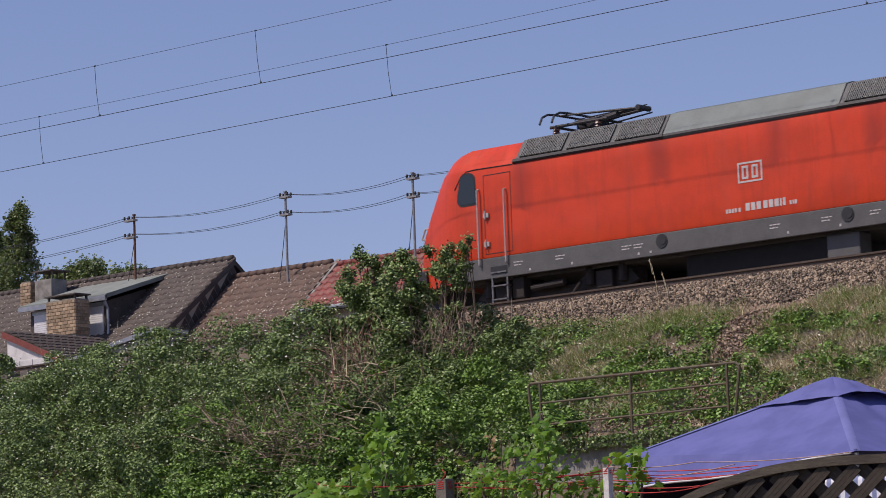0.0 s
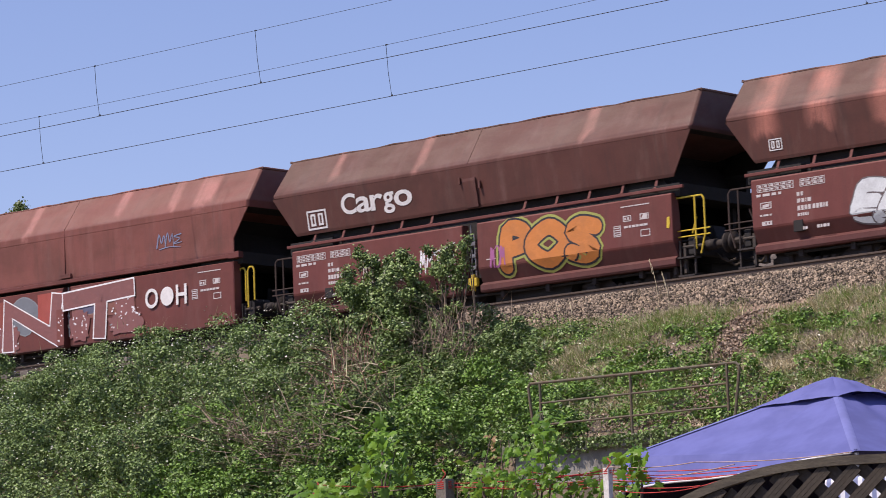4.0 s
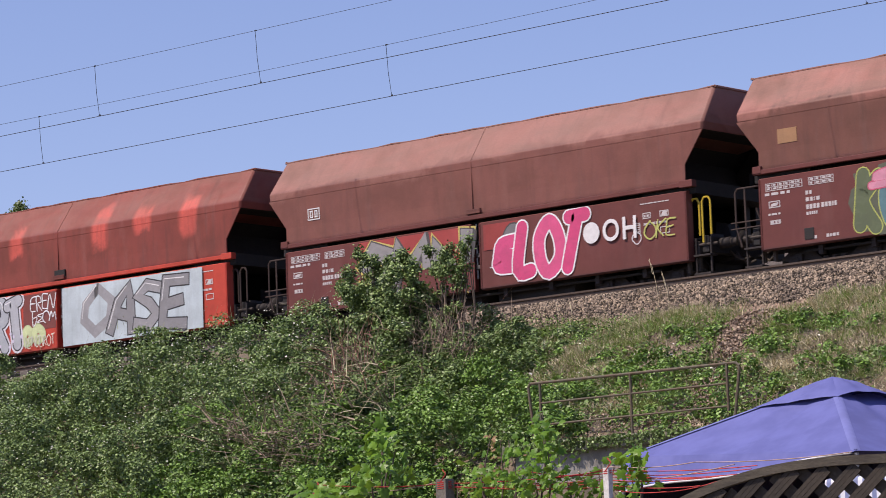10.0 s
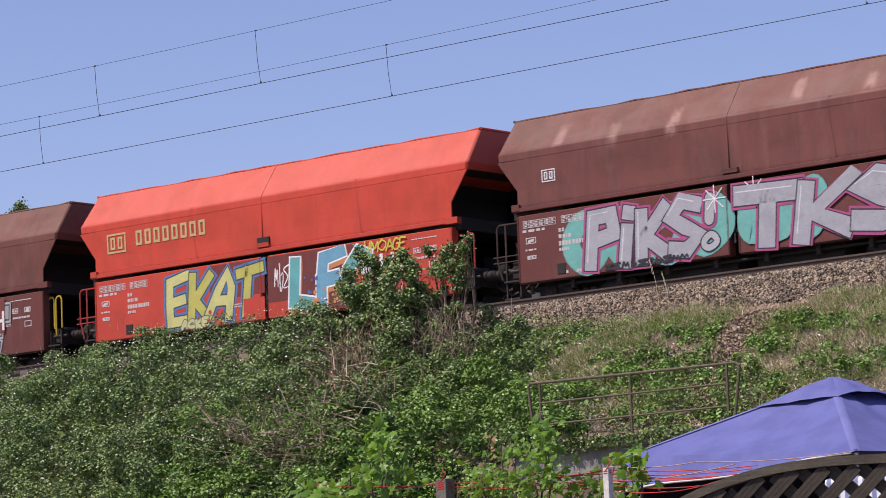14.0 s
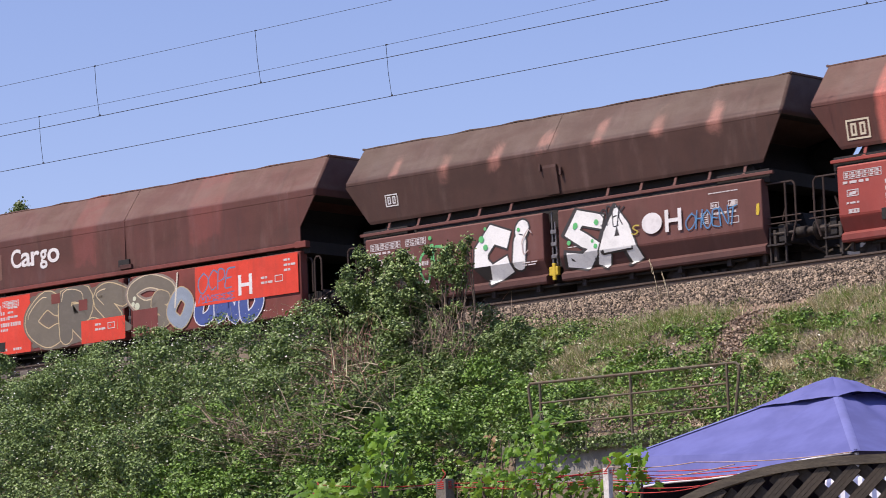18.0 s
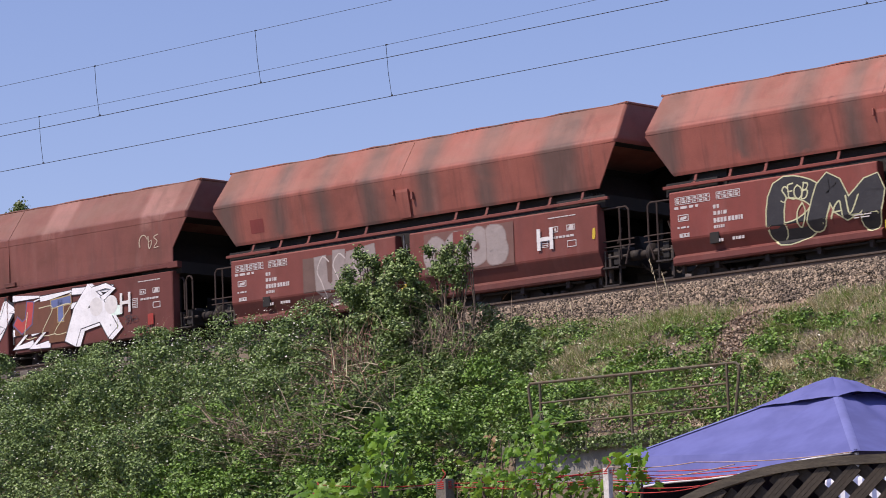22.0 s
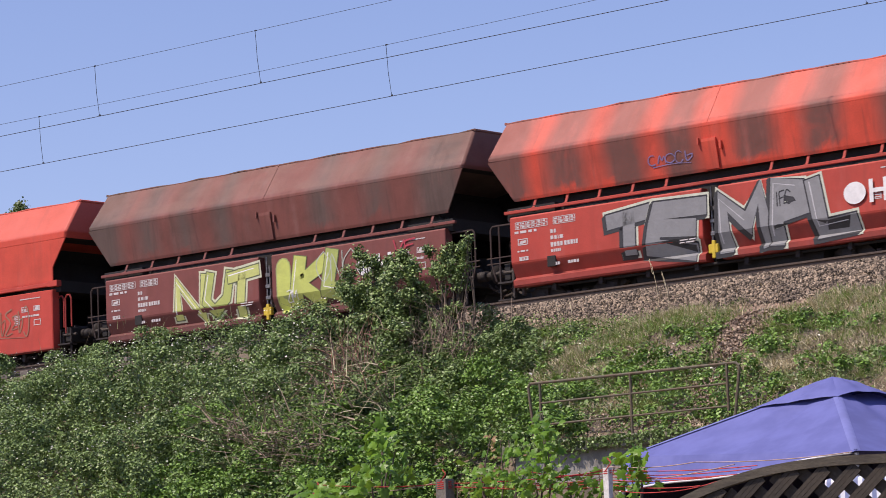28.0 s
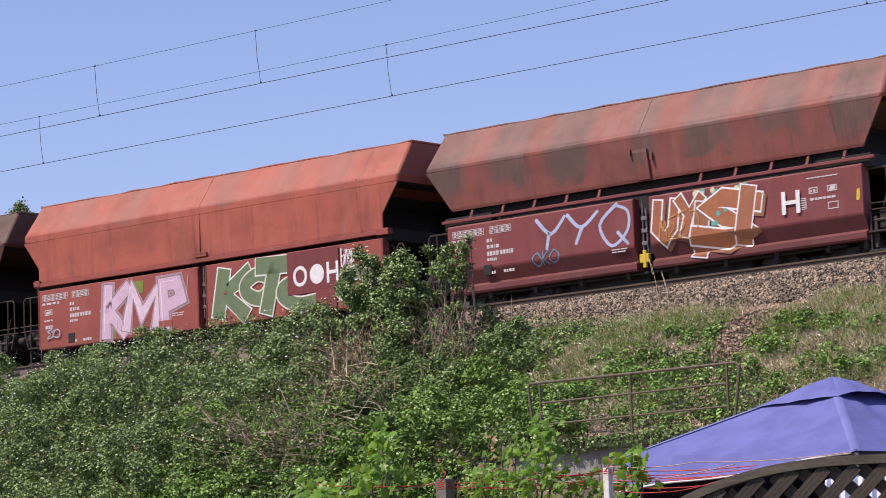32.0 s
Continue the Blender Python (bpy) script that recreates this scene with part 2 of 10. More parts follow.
def stones(name, label, x0, x1, profile, count, size, mat):
    """Loose broken stones lying on a bed. profile: pairs (y, z) across the bed."""
    base = np.array([(0, 0, 1), (0.89, 0, 0.45), (0.28, 0.85, 0.45), (-0.72, 0.53, 0.45), (-0.72, -0.53, 0.45), (0.28, -0.85, 0.45),
                     (0.72, 0.53, -0.45), (-0.28, 0.85, -0.45), (-0.89, 0, -0.45), (-0.28, -0.85, -0.45), (0.72, -0.53, -0.45)])
    tri = np.array([(0, 1, 2), (0, 2, 3), (0, 3, 4), (0, 4, 5), (0, 5, 1), (1, 6, 2), (2, 6, 7), (2, 7, 3), (3, 7, 8), (3, 8, 4), (4, 8, 9), (4, 9, 5), (5, 9, 10), (5, 10, 1), (1, 10, 6)])
    py, pz = zip(*profile)
    y = RNG.uniform(py[0], py[-1], count)
    c = np.stack([RNG.uniform(x0, x1, count), y, np.interp(y, py, pz) + RNG.uniform(-0.9, 0.9, count) * size], 1)
    s = size * RNG.uniform(0.45, 1.15, (count, 1, 1)) * RNG.uniform(0.6, 1.25, (count, 1, 3))
    v = base[None] * s * RNG.uniform(0.75, 1.2, (count, len(base), 1))
    a, b = RNG.uniform(0, 6.28, (count, 1)), RNG.uniform(-0.6, 0.6, (count, 1))
    X, Y, Z = v[..., 0], v[..., 1], v[..., 2]
    X, Y = X * np.cos(a) - Y * np.sin(a), X * np.sin(a) + Y * np.cos(a)
    Y, Z = Y * np.cos(b) - Z * np.sin(b), Y * np.sin(b) + Z * np.cos(b)
    v = np.stack([X, Y, Z], -1) + c[:, None]
    f = tri[None] + (np.arange(count) * len(base))[:, None, None]
    return tagged(new(name, raw_mesh(name, v.reshape(-1, 3), f.reshape(-1, 3), mat)), label, "ballast", kind="stuff")


M_STONE = surface("ballast_stone", (0.335, 0.26, 0.18), (0.14, 0.108, 0.08), 3.0, 0.9, 0.0, 0.4, 40.0, island=0.85)
stones("ballast", "grey-brown broken stone ballast along the track", -43, -23, [(-6.35, -0.98), (-6.2, -0.9), (-5.3, -0.42), (-4.75, -0.22), (-4.2, -0.2)], 56000, 0.026, M_STONE)
stones("ballast", "grey-brown broken stone ballast under the rails", -62, -14, [(-4.2, -0.2), (2.0, -0.22)], 9000, 0.05, M_STONE)

RAIL_OUT = [(-0.036, 0), (-0.03, 0.0), (0.036, 0), (0.036, -0.035), (0.01, -0.05), (0.01, -0.14), (0.07, -0.16), (0.07, -0.172), (-0.07, -0.172), (-0.07, -0.16), (-0.01, -0.14), (-0.01, -0.05), (-0.036, -0.035)]
for c in (0.0, TRACK2):
    for side in (-0.753, 0.753):
        bm = bmesh.new()
        prism(bm, [(c + side + a, b) for a, b in RAIL_OUT[:1] + RAIL_OUT[2:]], -400, 300, "x")
        tagged(new("rail", mesh_of("rail", bm, M_RAIL)), "brown steel rail with a worn head", "rail", "rails", "structure")
M_SLEEPER = surface("sleeper_concrete", (0.24, 0.21, 0.18), (0.15, 0.13, 0.11), 6.0, 0.9, vary=0.2)
bm = bmesh.new()
box(bm, -0.13, 0.13, -1.3, 1.3, -0.36, -0.176, 0.02)
sleeper_mesh = mesh_of("sleeper", bm, M_SLEEPER)
for c in (0.0, TRACK2):
    for k in range(70):
        s = tagged(new("sleeper", sleeper_mesh), "dusty concrete sleeper under the rails", "sleeper", "sleepers of the track", "structure")
        s.location = (-60 + 0.63 * k, c, 0)

# ---- overhead line ----
def wire(name, pts, r, label, mat=M_CABLE):
    cu = bpy.data.curves.new(name, "CURVE")
    cu.dimensions, cu.bevel_depth, cu.bevel_resolution = "3D", r, 1
    s = cu.splines.new("POLY")
    s.points.add(len(pts) - 1)
    for q, p in zip(s.points, pts):
        q.co = (*p, 1)
    cu.materials.append(mat)
    me = bpy.data.meshes.new_from_object(new("tmp", cu))
    bpy.data.objects.remove(bpy.data.objects["tmp"])
    return me


def catenary(name, y, drops, label):
    """A contact wire at 5.45 m under a sagging carrier, with hangers."""
    th = thing(name, label, "overhead line", pose(0, 0, 0))
    xs = np.arange(-130, 41, 2.0)
    def top(x):
        return 6.60 + 0.0012 * (x + 52) ** 2 * 0.25
    part("contact_wire", wire("contact_wire", [(x, y, 5.45) for x in xs], 0.0072, ""), None, th)
    part("carrier_wire", wire("carrier_wire", [(x, y, top(x)) for x in xs], 0.0045, ""), None, th)
    for x in drops:
        d = part("hanger", wire("hanger", [(x, y, top(x) + 0.02), (x + 0.04, y, 6.0), (x + 0.12, y, 5.45)], 0.006, ""), None, th)
        bm = bmesh.new()
        box(bm, x + 0.10, x + 0.15, y - 0.008, y + 0.008, 5.445, 5.485)
        part("clamp", bm, M_CABLE, d)
        bm = bmesh.new()
        rod(bm, (x - 0.02, y, top(x)), (x + 0.04, y, top(x)), 0.014, 6)
        part("clamp", bm, M_CABLE, d)
    return th


catenary("overhead_line", 0.0, (-70.2, -58.23, -46.91, -34.5, -22.6), "thin dark contact wire and carrier over the far track")
catenary("overhead_line", TRACK2, (-60.3, -47.6, -52.6, -35.4), "thin dark contact wire and carrier over the near track")


# ---- the train ----
SIDE = -1.49            # plane of the wagons' and the engine's side towards the camera


def strip(bm, a, b, quads=None):
    """Joins two rings of points with faces."""
    va, vb = [bm.verts.new(p) for p in a], [bm.verts.new(p) for p in b]
    for k in range(len(a) - 1):
        bm.faces.new((va[k], va[k + 1], vb[k + 1], vb[k]))
    return va, vb


def hull_mesh(kind):
    """Open-topped hopper body: bulging sides, sloped upper strip, raked ends; walls 3 cm thick by a second skin."""
    if kind == "A":
        top, crease, low = 5.86, 5.92, 5.42
        rings = [(4.18, 0.95, top), (3.42, 1.49, crease), (3.26, 1.49, crease - 0.02), (2.62, 1.47, low), (2.28, 1.47, low)]
    else:
        top, crease, low = 5.62, 5.72, 5.17
        rings = [(4.17, 0.95, top), (3.38, 1.49, crease), (3.30, 1.49, crease - 0.02), (2.50, 1.36, low), (2.44, 1.34, low - 0.04)]
    bm = bmesh.new()
    def ring(z, y, x, inset=0.0):
        y, x = y - inset, x - inset
        k = 0.05
        return [(-x + k, -y, z), (x - k, -y, z), (x, -y + k, z), (x, y - k, z), (x - k, y, z), (-x + k, y, z), (-x, y - k, z), (-x, -y + k, z)]
    # upper part, down to the lip; then the ends fall back steeply under it
    back = [(rings[2][0] - 0.02, rings[2][1] - 0.03, crease - 0.9), (rings[-1][0], rings[-1][1] - 0.03, low - 1.35)]
    outer = [[bm.verts.new(p) for p in ring(*r)] for r in rings[:3] + back]
    inner = [[bm.verts.new(p) for p in ring(z, y, x, 0.04)] for z, y, x in (rings[0], rings[1], (2.6, 0.5, 3.2))]
    for rs in (outer, inner):
        for a, b in zip(rs[:-1], rs[1:]):
            for k in range(8):
                bm.faces.new((a[k], b[k], b[(k + 1) % 8], a[(k + 1) % 8]))
    for k in range(8):
        bm.faces.new((outer[0][k], outer[0][(k + 1) % 8], inner[0][(k + 1) % 8], inner[0][k]))
    bm.faces.new(inner[-1])
    bm.faces.new(outer[-1])
    bmesh.ops.recalc_face_normals(bm, faces=bm.faces)
    sharp = [e for e in bm.edges if len(e.link_faces) == 2 and e.calc_face_angle(0) > 0.3]
    bmesh.ops.bevel(bm, geom=sharp, offset=0.018, segments=2, affect="EDGES", profile=0.5)
    # black faces under the lip: the recess's shade put into the colour
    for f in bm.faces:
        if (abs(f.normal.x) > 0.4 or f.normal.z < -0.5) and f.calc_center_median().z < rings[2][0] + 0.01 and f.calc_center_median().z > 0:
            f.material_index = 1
    # side walls that run on past the recessed ends
    z3, y3, x3 = rings[2]
    (z4, y4, x4), (z5, y5, x5) = rings[3], rings[4]
    for s in (-1, 1):
        def at(x, y, z):
            return bm.verts.new((x, s * y, z))
        o = [at(-x3, y3, z3), at(x3, y3, z3), at(x4, y4, z4), at(x5, y5, z5), at(-x5, y5, z5), at(-x4, y4, z4)]
        i = [at(-x3, y3 - 0.03, z3), at(x3, y3 - 0.03, z3), at(x4, y4 - 0.03, z4), at(x5, y5 - 0.03, z5), at(-x5, y5 - 0.03, z5), at(-x4, y4 - 0.03, z4)]
        fs = []
        for q in (o, i):
            fs += [bm.faces.new((q[0], q[1], q[2], q[5])), bm.faces.new((q[5], q[2], q[3], q[4]))]
            # inner wall faces take the same painted-in shade
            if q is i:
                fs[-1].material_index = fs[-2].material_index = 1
        fs += [bm.faces.new((o[k], i[k], i[(k + 1) % 6], o[(k + 1) % 6])) for k in range(6)]
        bmesh.ops.recalc_face_normals(bm, faces=fs)
    return bm


def rim_mesh(kind):
    """Rolled rim round the open top, a little dented."""
    x, y, z = (5.86, 0.95, 4.18) if kind == "A" else (5.62, 0.95, 4.17)
    bm = bmesh.new()
    rnd = random.Random(3)
    for s in (-1, 1):
        pts = [(-x + 2 * x * k / 26, s * y, z + rnd.uniform(-0.02, 0.014)) for k in range(27)]
        pipe(bm, pts, 0.02, 6)
        pipe(bm, [(s * x, -y, z), (s * x, y, z)], 0.03, 6)
    return bm


def flap_mesh(kind, half):
    """One discharge flap cover on the camera's side: a plate with a folded lower sill. half 0: towards -x."""
    bm = bmesh.new()
    if kind == "A":
        x0, x1 = ((-5.44, -0.13), (0.09, 5.44))[half]
        prism(bm, [(-1.49, 2.085), (-1.47, 2.10), (-1.30, 2.10), (-1.30, 0.70), (-1.475, 0.70), (-1.49, 0.72)], x0, x1, "x")
        for x in (x0, x1):
            s = 1 if x == x0 else -1
            box(bm, x, x + s * 0.035, -1.497, -1.49, 0.72, 2.08)
    else:
        x0, x1 = ((-5.165, -0.28), (0.12, 5.165))[half]
        prism(bm, [(-1.49, 2.07), (-1.47, 2.10), (-1.28, 2.10), (-1.18, 0.66), (-1.42, 0.66), (-1.44, 0.70), (-1.44, 0.80), (-1.35, 0.86), (-1.48, 1.13), (-1.49, 1.17)], x0, x1, "x")
    bmesh.ops.bevel(bm, geom=[e for e in bm.edges if abs(e.verts[0].co.x - e.verts[1].co.x) < 1e-5 and len(e.link_faces) == 2 and e.calc_face_angle(0) > 0.5 and e.verts[0].co.y < -1.45], offset=0.012, segments=1, affect="EDGES")
    return bm


def bars(bm, x, z, widths, h, y, gap=0.03):
    for w in widths:
        box(bm, x, x + w, y - 0.004, y, z, z + h)
        x += w + gap


def frame_box(bm, x, z, w, h, y, t=0.018):
    for a, b, c, d in ((x, x + w, z, z + t), (x, x + w, z + h - t, z + h), (x, x + t, z + t, z + h - t), (x + w - t, x + w, z + t, z + h - t)):
        box(bm, a, b, y - 0.004, y, c, d)


def lettering_mesh(kind, half):
    """Small white tables, load grids and number lines on a flap, as bars and boxes."""
    bm = bmesh.new()
    y = SIDE - 0.002
    rnd = random.Random(11 + half)
    if half == 0:
        x = -5.28 if kind == "A" else -5.02
        for cx, n in ((x, 6), (x + 1.0, 4)):
            w = 0.14 * n
            for zz in (1.97, 1.90, 1.83):
                box(bm, cx, cx + w, y - 0.004, y, zz, zz + 0.012)
            for k in range(n + 1):
                box(bm, cx + k * 0.14, cx + k * 0.14 + 0.014, y - 0.004, y, 1.83, 1.98)
                if k < n:
                    for zz in (1.855, 1.925):
                        box(bm, cx + k * 0.14 + 0.035, cx + k * 0.14 + 0.035 + rnd.uniform(0.05, 0.08), y - 0.004, y, zz, zz + 0.035)
        bars(bm, x - 0.02, 1.745, (0.1, 0.16, 0.1, 0.07), 0.05, y, 0.05)
        frame_box(bm, x + 0.06, 1.50, 0.26, 0.13, y)
        prism(bm, [(x + 0.1, 1.52), (x + 0.26, 1.54), (x + 0.28, 1.6), (x + 0.12, 1.58)], y - 0.004, y, "y")
        bars(bm, x + 0.04, 1.36, (0.05, 0.12, 0.05), 0.035, y)
        frame_box(bm, x + 0.08, 1.18, 0.24, 0.08, y)
        bars(bm, x + 0.1, 1.2, (0.06, 0.05, 0.04), 0.04, y)
        nx = x + 0.92
        bars(bm, nx, 1.66, (0.06, 0.05), 0.075, y)
        bars(bm, nx, 1.53, (0.07, 0.06, 0.02, 0.08), 0.075, y)
        bars(bm, nx, 1.38, (0.06, 0.06, 0.06, 0.06, 0.0, 0.06, 0.06, 0.06, 0.03, 0.05), 0.09, y, 0.022)
        bars(bm, nx, 1.27, (0.05, 0.035, 0.03, 0.035, 0.03), 0.06, y, 0.018)
        for k in range(2):
            bars(bm, x + 0.85 + 0.5 * k, 0.80 if kind == "A" else 1.0, (0.06, 0.04, 0.07, 0.05), 0.06, y, 0.02)
        bars(bm, -1.0 if kind == "A" else -0.85, 1.12, (0.2, 0.16), 0.022, y)
        bars(bm, -1.0 if kind == "A" else -0.85, 1.07, (0.12, 0.2), 0.022, y)
    else:
        x = 4.35 if kind == "A" else 3.95
        bars(bm, x - 0.05, 1.95, (0.1, 0.06, 0.14, 0.08, 0.1, 0.06, 0.1), 0.022, y, 0.012)
        frame_box(bm, x, 1.66, 0.2, 0.12, y)
        bars(bm, x + 0.03, 1.69, (0.04, 0.05), 0.05, y)
        frame_box(bm, x + 0.42, 1.66, 0.22, 0.12, y)
        prism(bm, [(x + 0.45, 1.68), (x + 0.6, 1.68), (x + 0.6, 1.76), (x + 0.5, 1.76)], y - 0.004, y, "y")
        bars(bm, x + 0.02, 1.53, (0.09, 0.06, 0.09, 0.06, 0.09, 0.09), 0.045, y, 0.02)
        frame_box(bm, x - 0.25, 1.38, 0.18, 0.22, y, 0.015)
        for k in range(4):
            box(bm, x - 0.23, x - 0.09, y - 0.004, y, 1.41 + k * 0.045, 1.43 + k * 0.045)
        frame_box(bm, x + 0.42, 1.32, 0.24, 0.14, y)
        bars(bm, 0.35, 1.12 if kind == "A" else 1.3, (0.12, 0.1), 0.022, y)
    return bm


def bogie_parts(parent, x, wheel_mesh, side_mesh, axle_mesh):
    b = new("bogie")
    b.parent, b.location = parent, (x, 0, 0)
    for s in (-1, 1):
        o = part("bogie_side", side_mesh, None, b)
        o.location = (0, s * 1.02, 0)
        if s > 0:
            o.rotation_euler = (0, 0, math.pi)
    o = part("bolster", BOLSTER, None, b)
    axles = []
    for dx in (-0.9, 0.9):
        w = part("wheelset", wheel_mesh, None, b)
        w.location = (dx, 0, 0.46)
        axles.append(w)
    return axles


def wheelset_mesh(r, name):
    bm = bmesh.new()
    rod(bm, (0, -1.0, 0), (0, 1.0, 0), 0.085, 10)
    for s in (-1, 1):
        rod(bm, (0, s * 0.69, 0), (0, s * 0.82, 0), r, 24)
        rod(bm, (0, s * 0.665, 0), (0, s * 0.69, 0), r + 0.028, 24)
        rod(bm, (0, s * 0.82, 0), (0, s * 0.86, 0), 0.16, 12)
        for k in range(6):
            a = k * math.pi / 3
            box(bm, math.cos(a) * r * 0.55 - 0.04, math.cos(a) * r * 0.55 + 0.04, s * 0.82 - 0.012, s * 0.82 + 0.012, math.sin(a) * r * 0.55 - 0.04, math.sin(a) * r * 0.55 + 0.04)
    return mesh_of(name, bm, M_IRON)


def bogie_side_mesh():
    bm = bmesh.new()
    prism(bm, [(-1.25, 0.55), (-1.1, 0.66), (-0.5, 0.62), (-0.3, 0.45), (0.3, 0.45), (0.5, 0.62), (1.1, 0.66), (1.25, 0.55), (1.1, 0.45), (0.55, 0.4), (0.35, 0.25), (-0.35, 0.25), (-0.55, 0.4), (-1.1, 0.45)], -0.06, 0.06, "y")
    for x in (-0.9, 0.9):
        box(bm, x - 0.15, x + 0.15, -0.14, 0.02, 0.33, 0.6, 0.02)
        rod(bm, (x, -0.16, 0.46), (x, -0.1, 0.46), 0.1, 10)
    for x in (-0.2, 0.0, 0.2):
        rod(bm, (x, -0.1, 0.3), (x, -0.1, 0.5), 0.07, 8)
    return mesh_of("bogie_side", bm, M_IRON)


def buffer_mesh():
    bm = bmesh.new()
    rod(bm, (0, 0, 0), (0.32, 0, 0), 0.11, 14)
    rod(bm, (0.3, 0, 0), (0.58, 0, 0), 0.085, 14)
    rod(bm, (0.57, 0, 0), (0.61, 0, 0), 0.2, 20)
    box(bm, -0.04, 0.0, -0.19, 0.19, -0.19, 0.19)
    return mesh_of("buffer", bm, M_IRON, True)


_bm = bmesh.new()
box(_bm, -0.3, 0.3, -0.9, 0.9, 0.3, 0.8, 0.03)
for _x in (-1.3, 1.3):
    box(_bm, _x - 0.06, _x + 0.06, -0.95, 0.95, 0.28, 0.6, 0.02)
BOLSTER = mesh_of("bolster", _bm, M_BLACK)
_bm = bmesh.new()
box(_bm, -5.1, 5.1, 1.3, 1.45, 0.35, 2.15)
# added box above the far flap, only to stop sky light leaking through
box(_bm, -5.12, 5.12, 1.12, 1.26, 2.1, 2.72)
REAR_FLAP = mesh_of("rear_flap", _bm, M_BLACK)
_bm = bmesh.new()
box(_bm, -0.05, 0.05, -1.32, -1.2, 0.52, 0.76, 0.01)
CATCH = mesh_of("flap_catch", _bm, M_IRON)
_bm = bmesh.new()
box(_bm, -0.05, 0.05, -0.06, 0.06, 1.1, 2.4)
END_POST = mesh_of("end_post", _bm, M_IRON)
WHEELS = wheelset_mesh(0.46, "wheelset")
BOGIE_SIDE = bogie_side_mesh()
BUFFER = buffer_mesh()


def underframe_mesh(kind):
    """Dark sill, end beams and platforms, and the chutes between the flaps: pairs of a name and a mesh."""
    L = 5.7 if kind == "A" else 5.45
    e = 4.3 if kind == "A" else 4.05
    out = []
    def add(name, make):
        bm = bmesh.new()
        make(bm)
        out.append((name, mesh_of(name, bm, M_BLACK)))
    add("centre_sill", lambda bm: box(bm, -L, L, -0.35, 0.35, 0.78, 1.14))
    add("chute", lambda bm: box(bm, -4.6, 4.6, -1.18, 1.18, 1.0, 2.2))
    add("hopper_floor", lambda bm: box(bm, -e, e, -1.15, 1.15, 2.1, 2.62))
    add("brake_rod", lambda bm: rod(bm, (-4.6, -1.25, 0.62), (4.6, -1.25, 0.62), 0.03, 6))
    for s in (-1, 1):
        add("end_beam", lambda bm: box(bm, s * L - 0.08, s * L + 0.08, -1.28, 1.28, 0.86, 1.2, 0.02))
        add("platform", lambda bm: box(bm, s * (L - 0.9), s * L, -1.2, 1.2, 1.14, 1.18))
        add("coupler_guard", lambda bm: prism(bm, [(s * (L - 0.55), 1.15), (s * (L - 0.1), 1.15), (s * (L - 0.25), 1.55), (s * (L - 0.5), 1.6)], -0.2, 0.2, "y"))
        add("chute", lambda bm: prism(bm, [(s * 0.25, 0.34), (s * 1.0, 0.30), (s * 2.2, 0.34), (s * 2.4, 1.05), (s * 0.2, 1.05)], -1.1, 1.1, "y"))
        add("chute", lambda bm: prism(bm, [(s * 5.2, 0.6), (s * 5.2, 1.05), (s * 2.4, 1.05), (s * 2.3, 0.4)], -0.3, 1.25, "y"))
        add("end_slope", lambda bm: prism(bm, [(s * (e - 0.1), 2.1), (s * 5.05, 2.1), (s * (e + 0.35), 2.9), (s * (e - 0.1), 2.9)], -1.2, 1.2, "y"))
        # added plate: blocks sky light at the end and darkens the recess
        add("deck", lambda bm: box(bm, s * e, s * (5.6 if kind == "A" else 5.3), -1.38, 1.38, 2.04, 2.3))
        add("bulkhead", lambda bm: box(bm, s * 4.4, s * 4.6, -1.3, 1.3, 0.9, 2.1))
    return out


def sill_mesh(kind):
    bm = bmesh.new()
    if kind == "A":
        box(bm, -5.55, 5.55, -1.52, -1.40, 2.18, 2.27, 0.012)
        box(bm, -5.55, -5.35, -1.53, -1.38, 2.20, 2.34, 0.01)
        box(bm, 5.30, 5.62, -1.53, -1.38, 2.16, 2.30, 0.01)
    else:
        box(bm, -5.3, 5.45, -1.50, -1.43, 2.17, 2.235, 0.01)
    return bm


def handrail_mesh(kind, s):
    """Rails at the wagon's end: a railed platform frame, or two looped grab rails; s: +1 or -1 end."""
    L = 5.75 if kind == "A" else 5.45
    bm = bmesh.new()
    if kind == "B" or s < 0:
        x0, x1, y, z1 = s * (L - 0.32), s * (L + 0.38), -1.32, 2.0
        d = s * 0.06
        pipe(bm, [(x0, y, z1), (x1 - d, y, z1), (x1, y, z1 - 0.07), (x1, y, 1.25), (x1 - 2 * d, y, 0.85)], 0.02, 6)
        rod(bm, ((x0 + x1) / 2 + 2 * d, y, 0.95), ((x0 + x1) / 2 + 2 * d, y, z1), 0.02, 6)
        for z in (1.22, 1.34):
            rod(bm, (x0 - 3 * d, y, z), (x1 + 2 * d, y, z), 0.015, 6)
        rod(bm, (x0 + 4 * d, y + 0.2, 1.3), (x0 + 6 * d, y + 0.2, 1.62), 0.018, 6)
        return bm
    for k, (dx, y) in enumerate(((0.0, -1.34), (0.30, -1.30))):
        x = s * (L + 0.05 - dx)
        w = s * 0.10
        pipe(bm, [(x - w, y, 1.05), (x - w, y, 1.86), (x - w * 0.5, y, 1.94), (x + w * 0.5, y, 1.94), (x + w, y, 1.86), (x + w, y, 1.2)], 0.02, 6)
    return bm


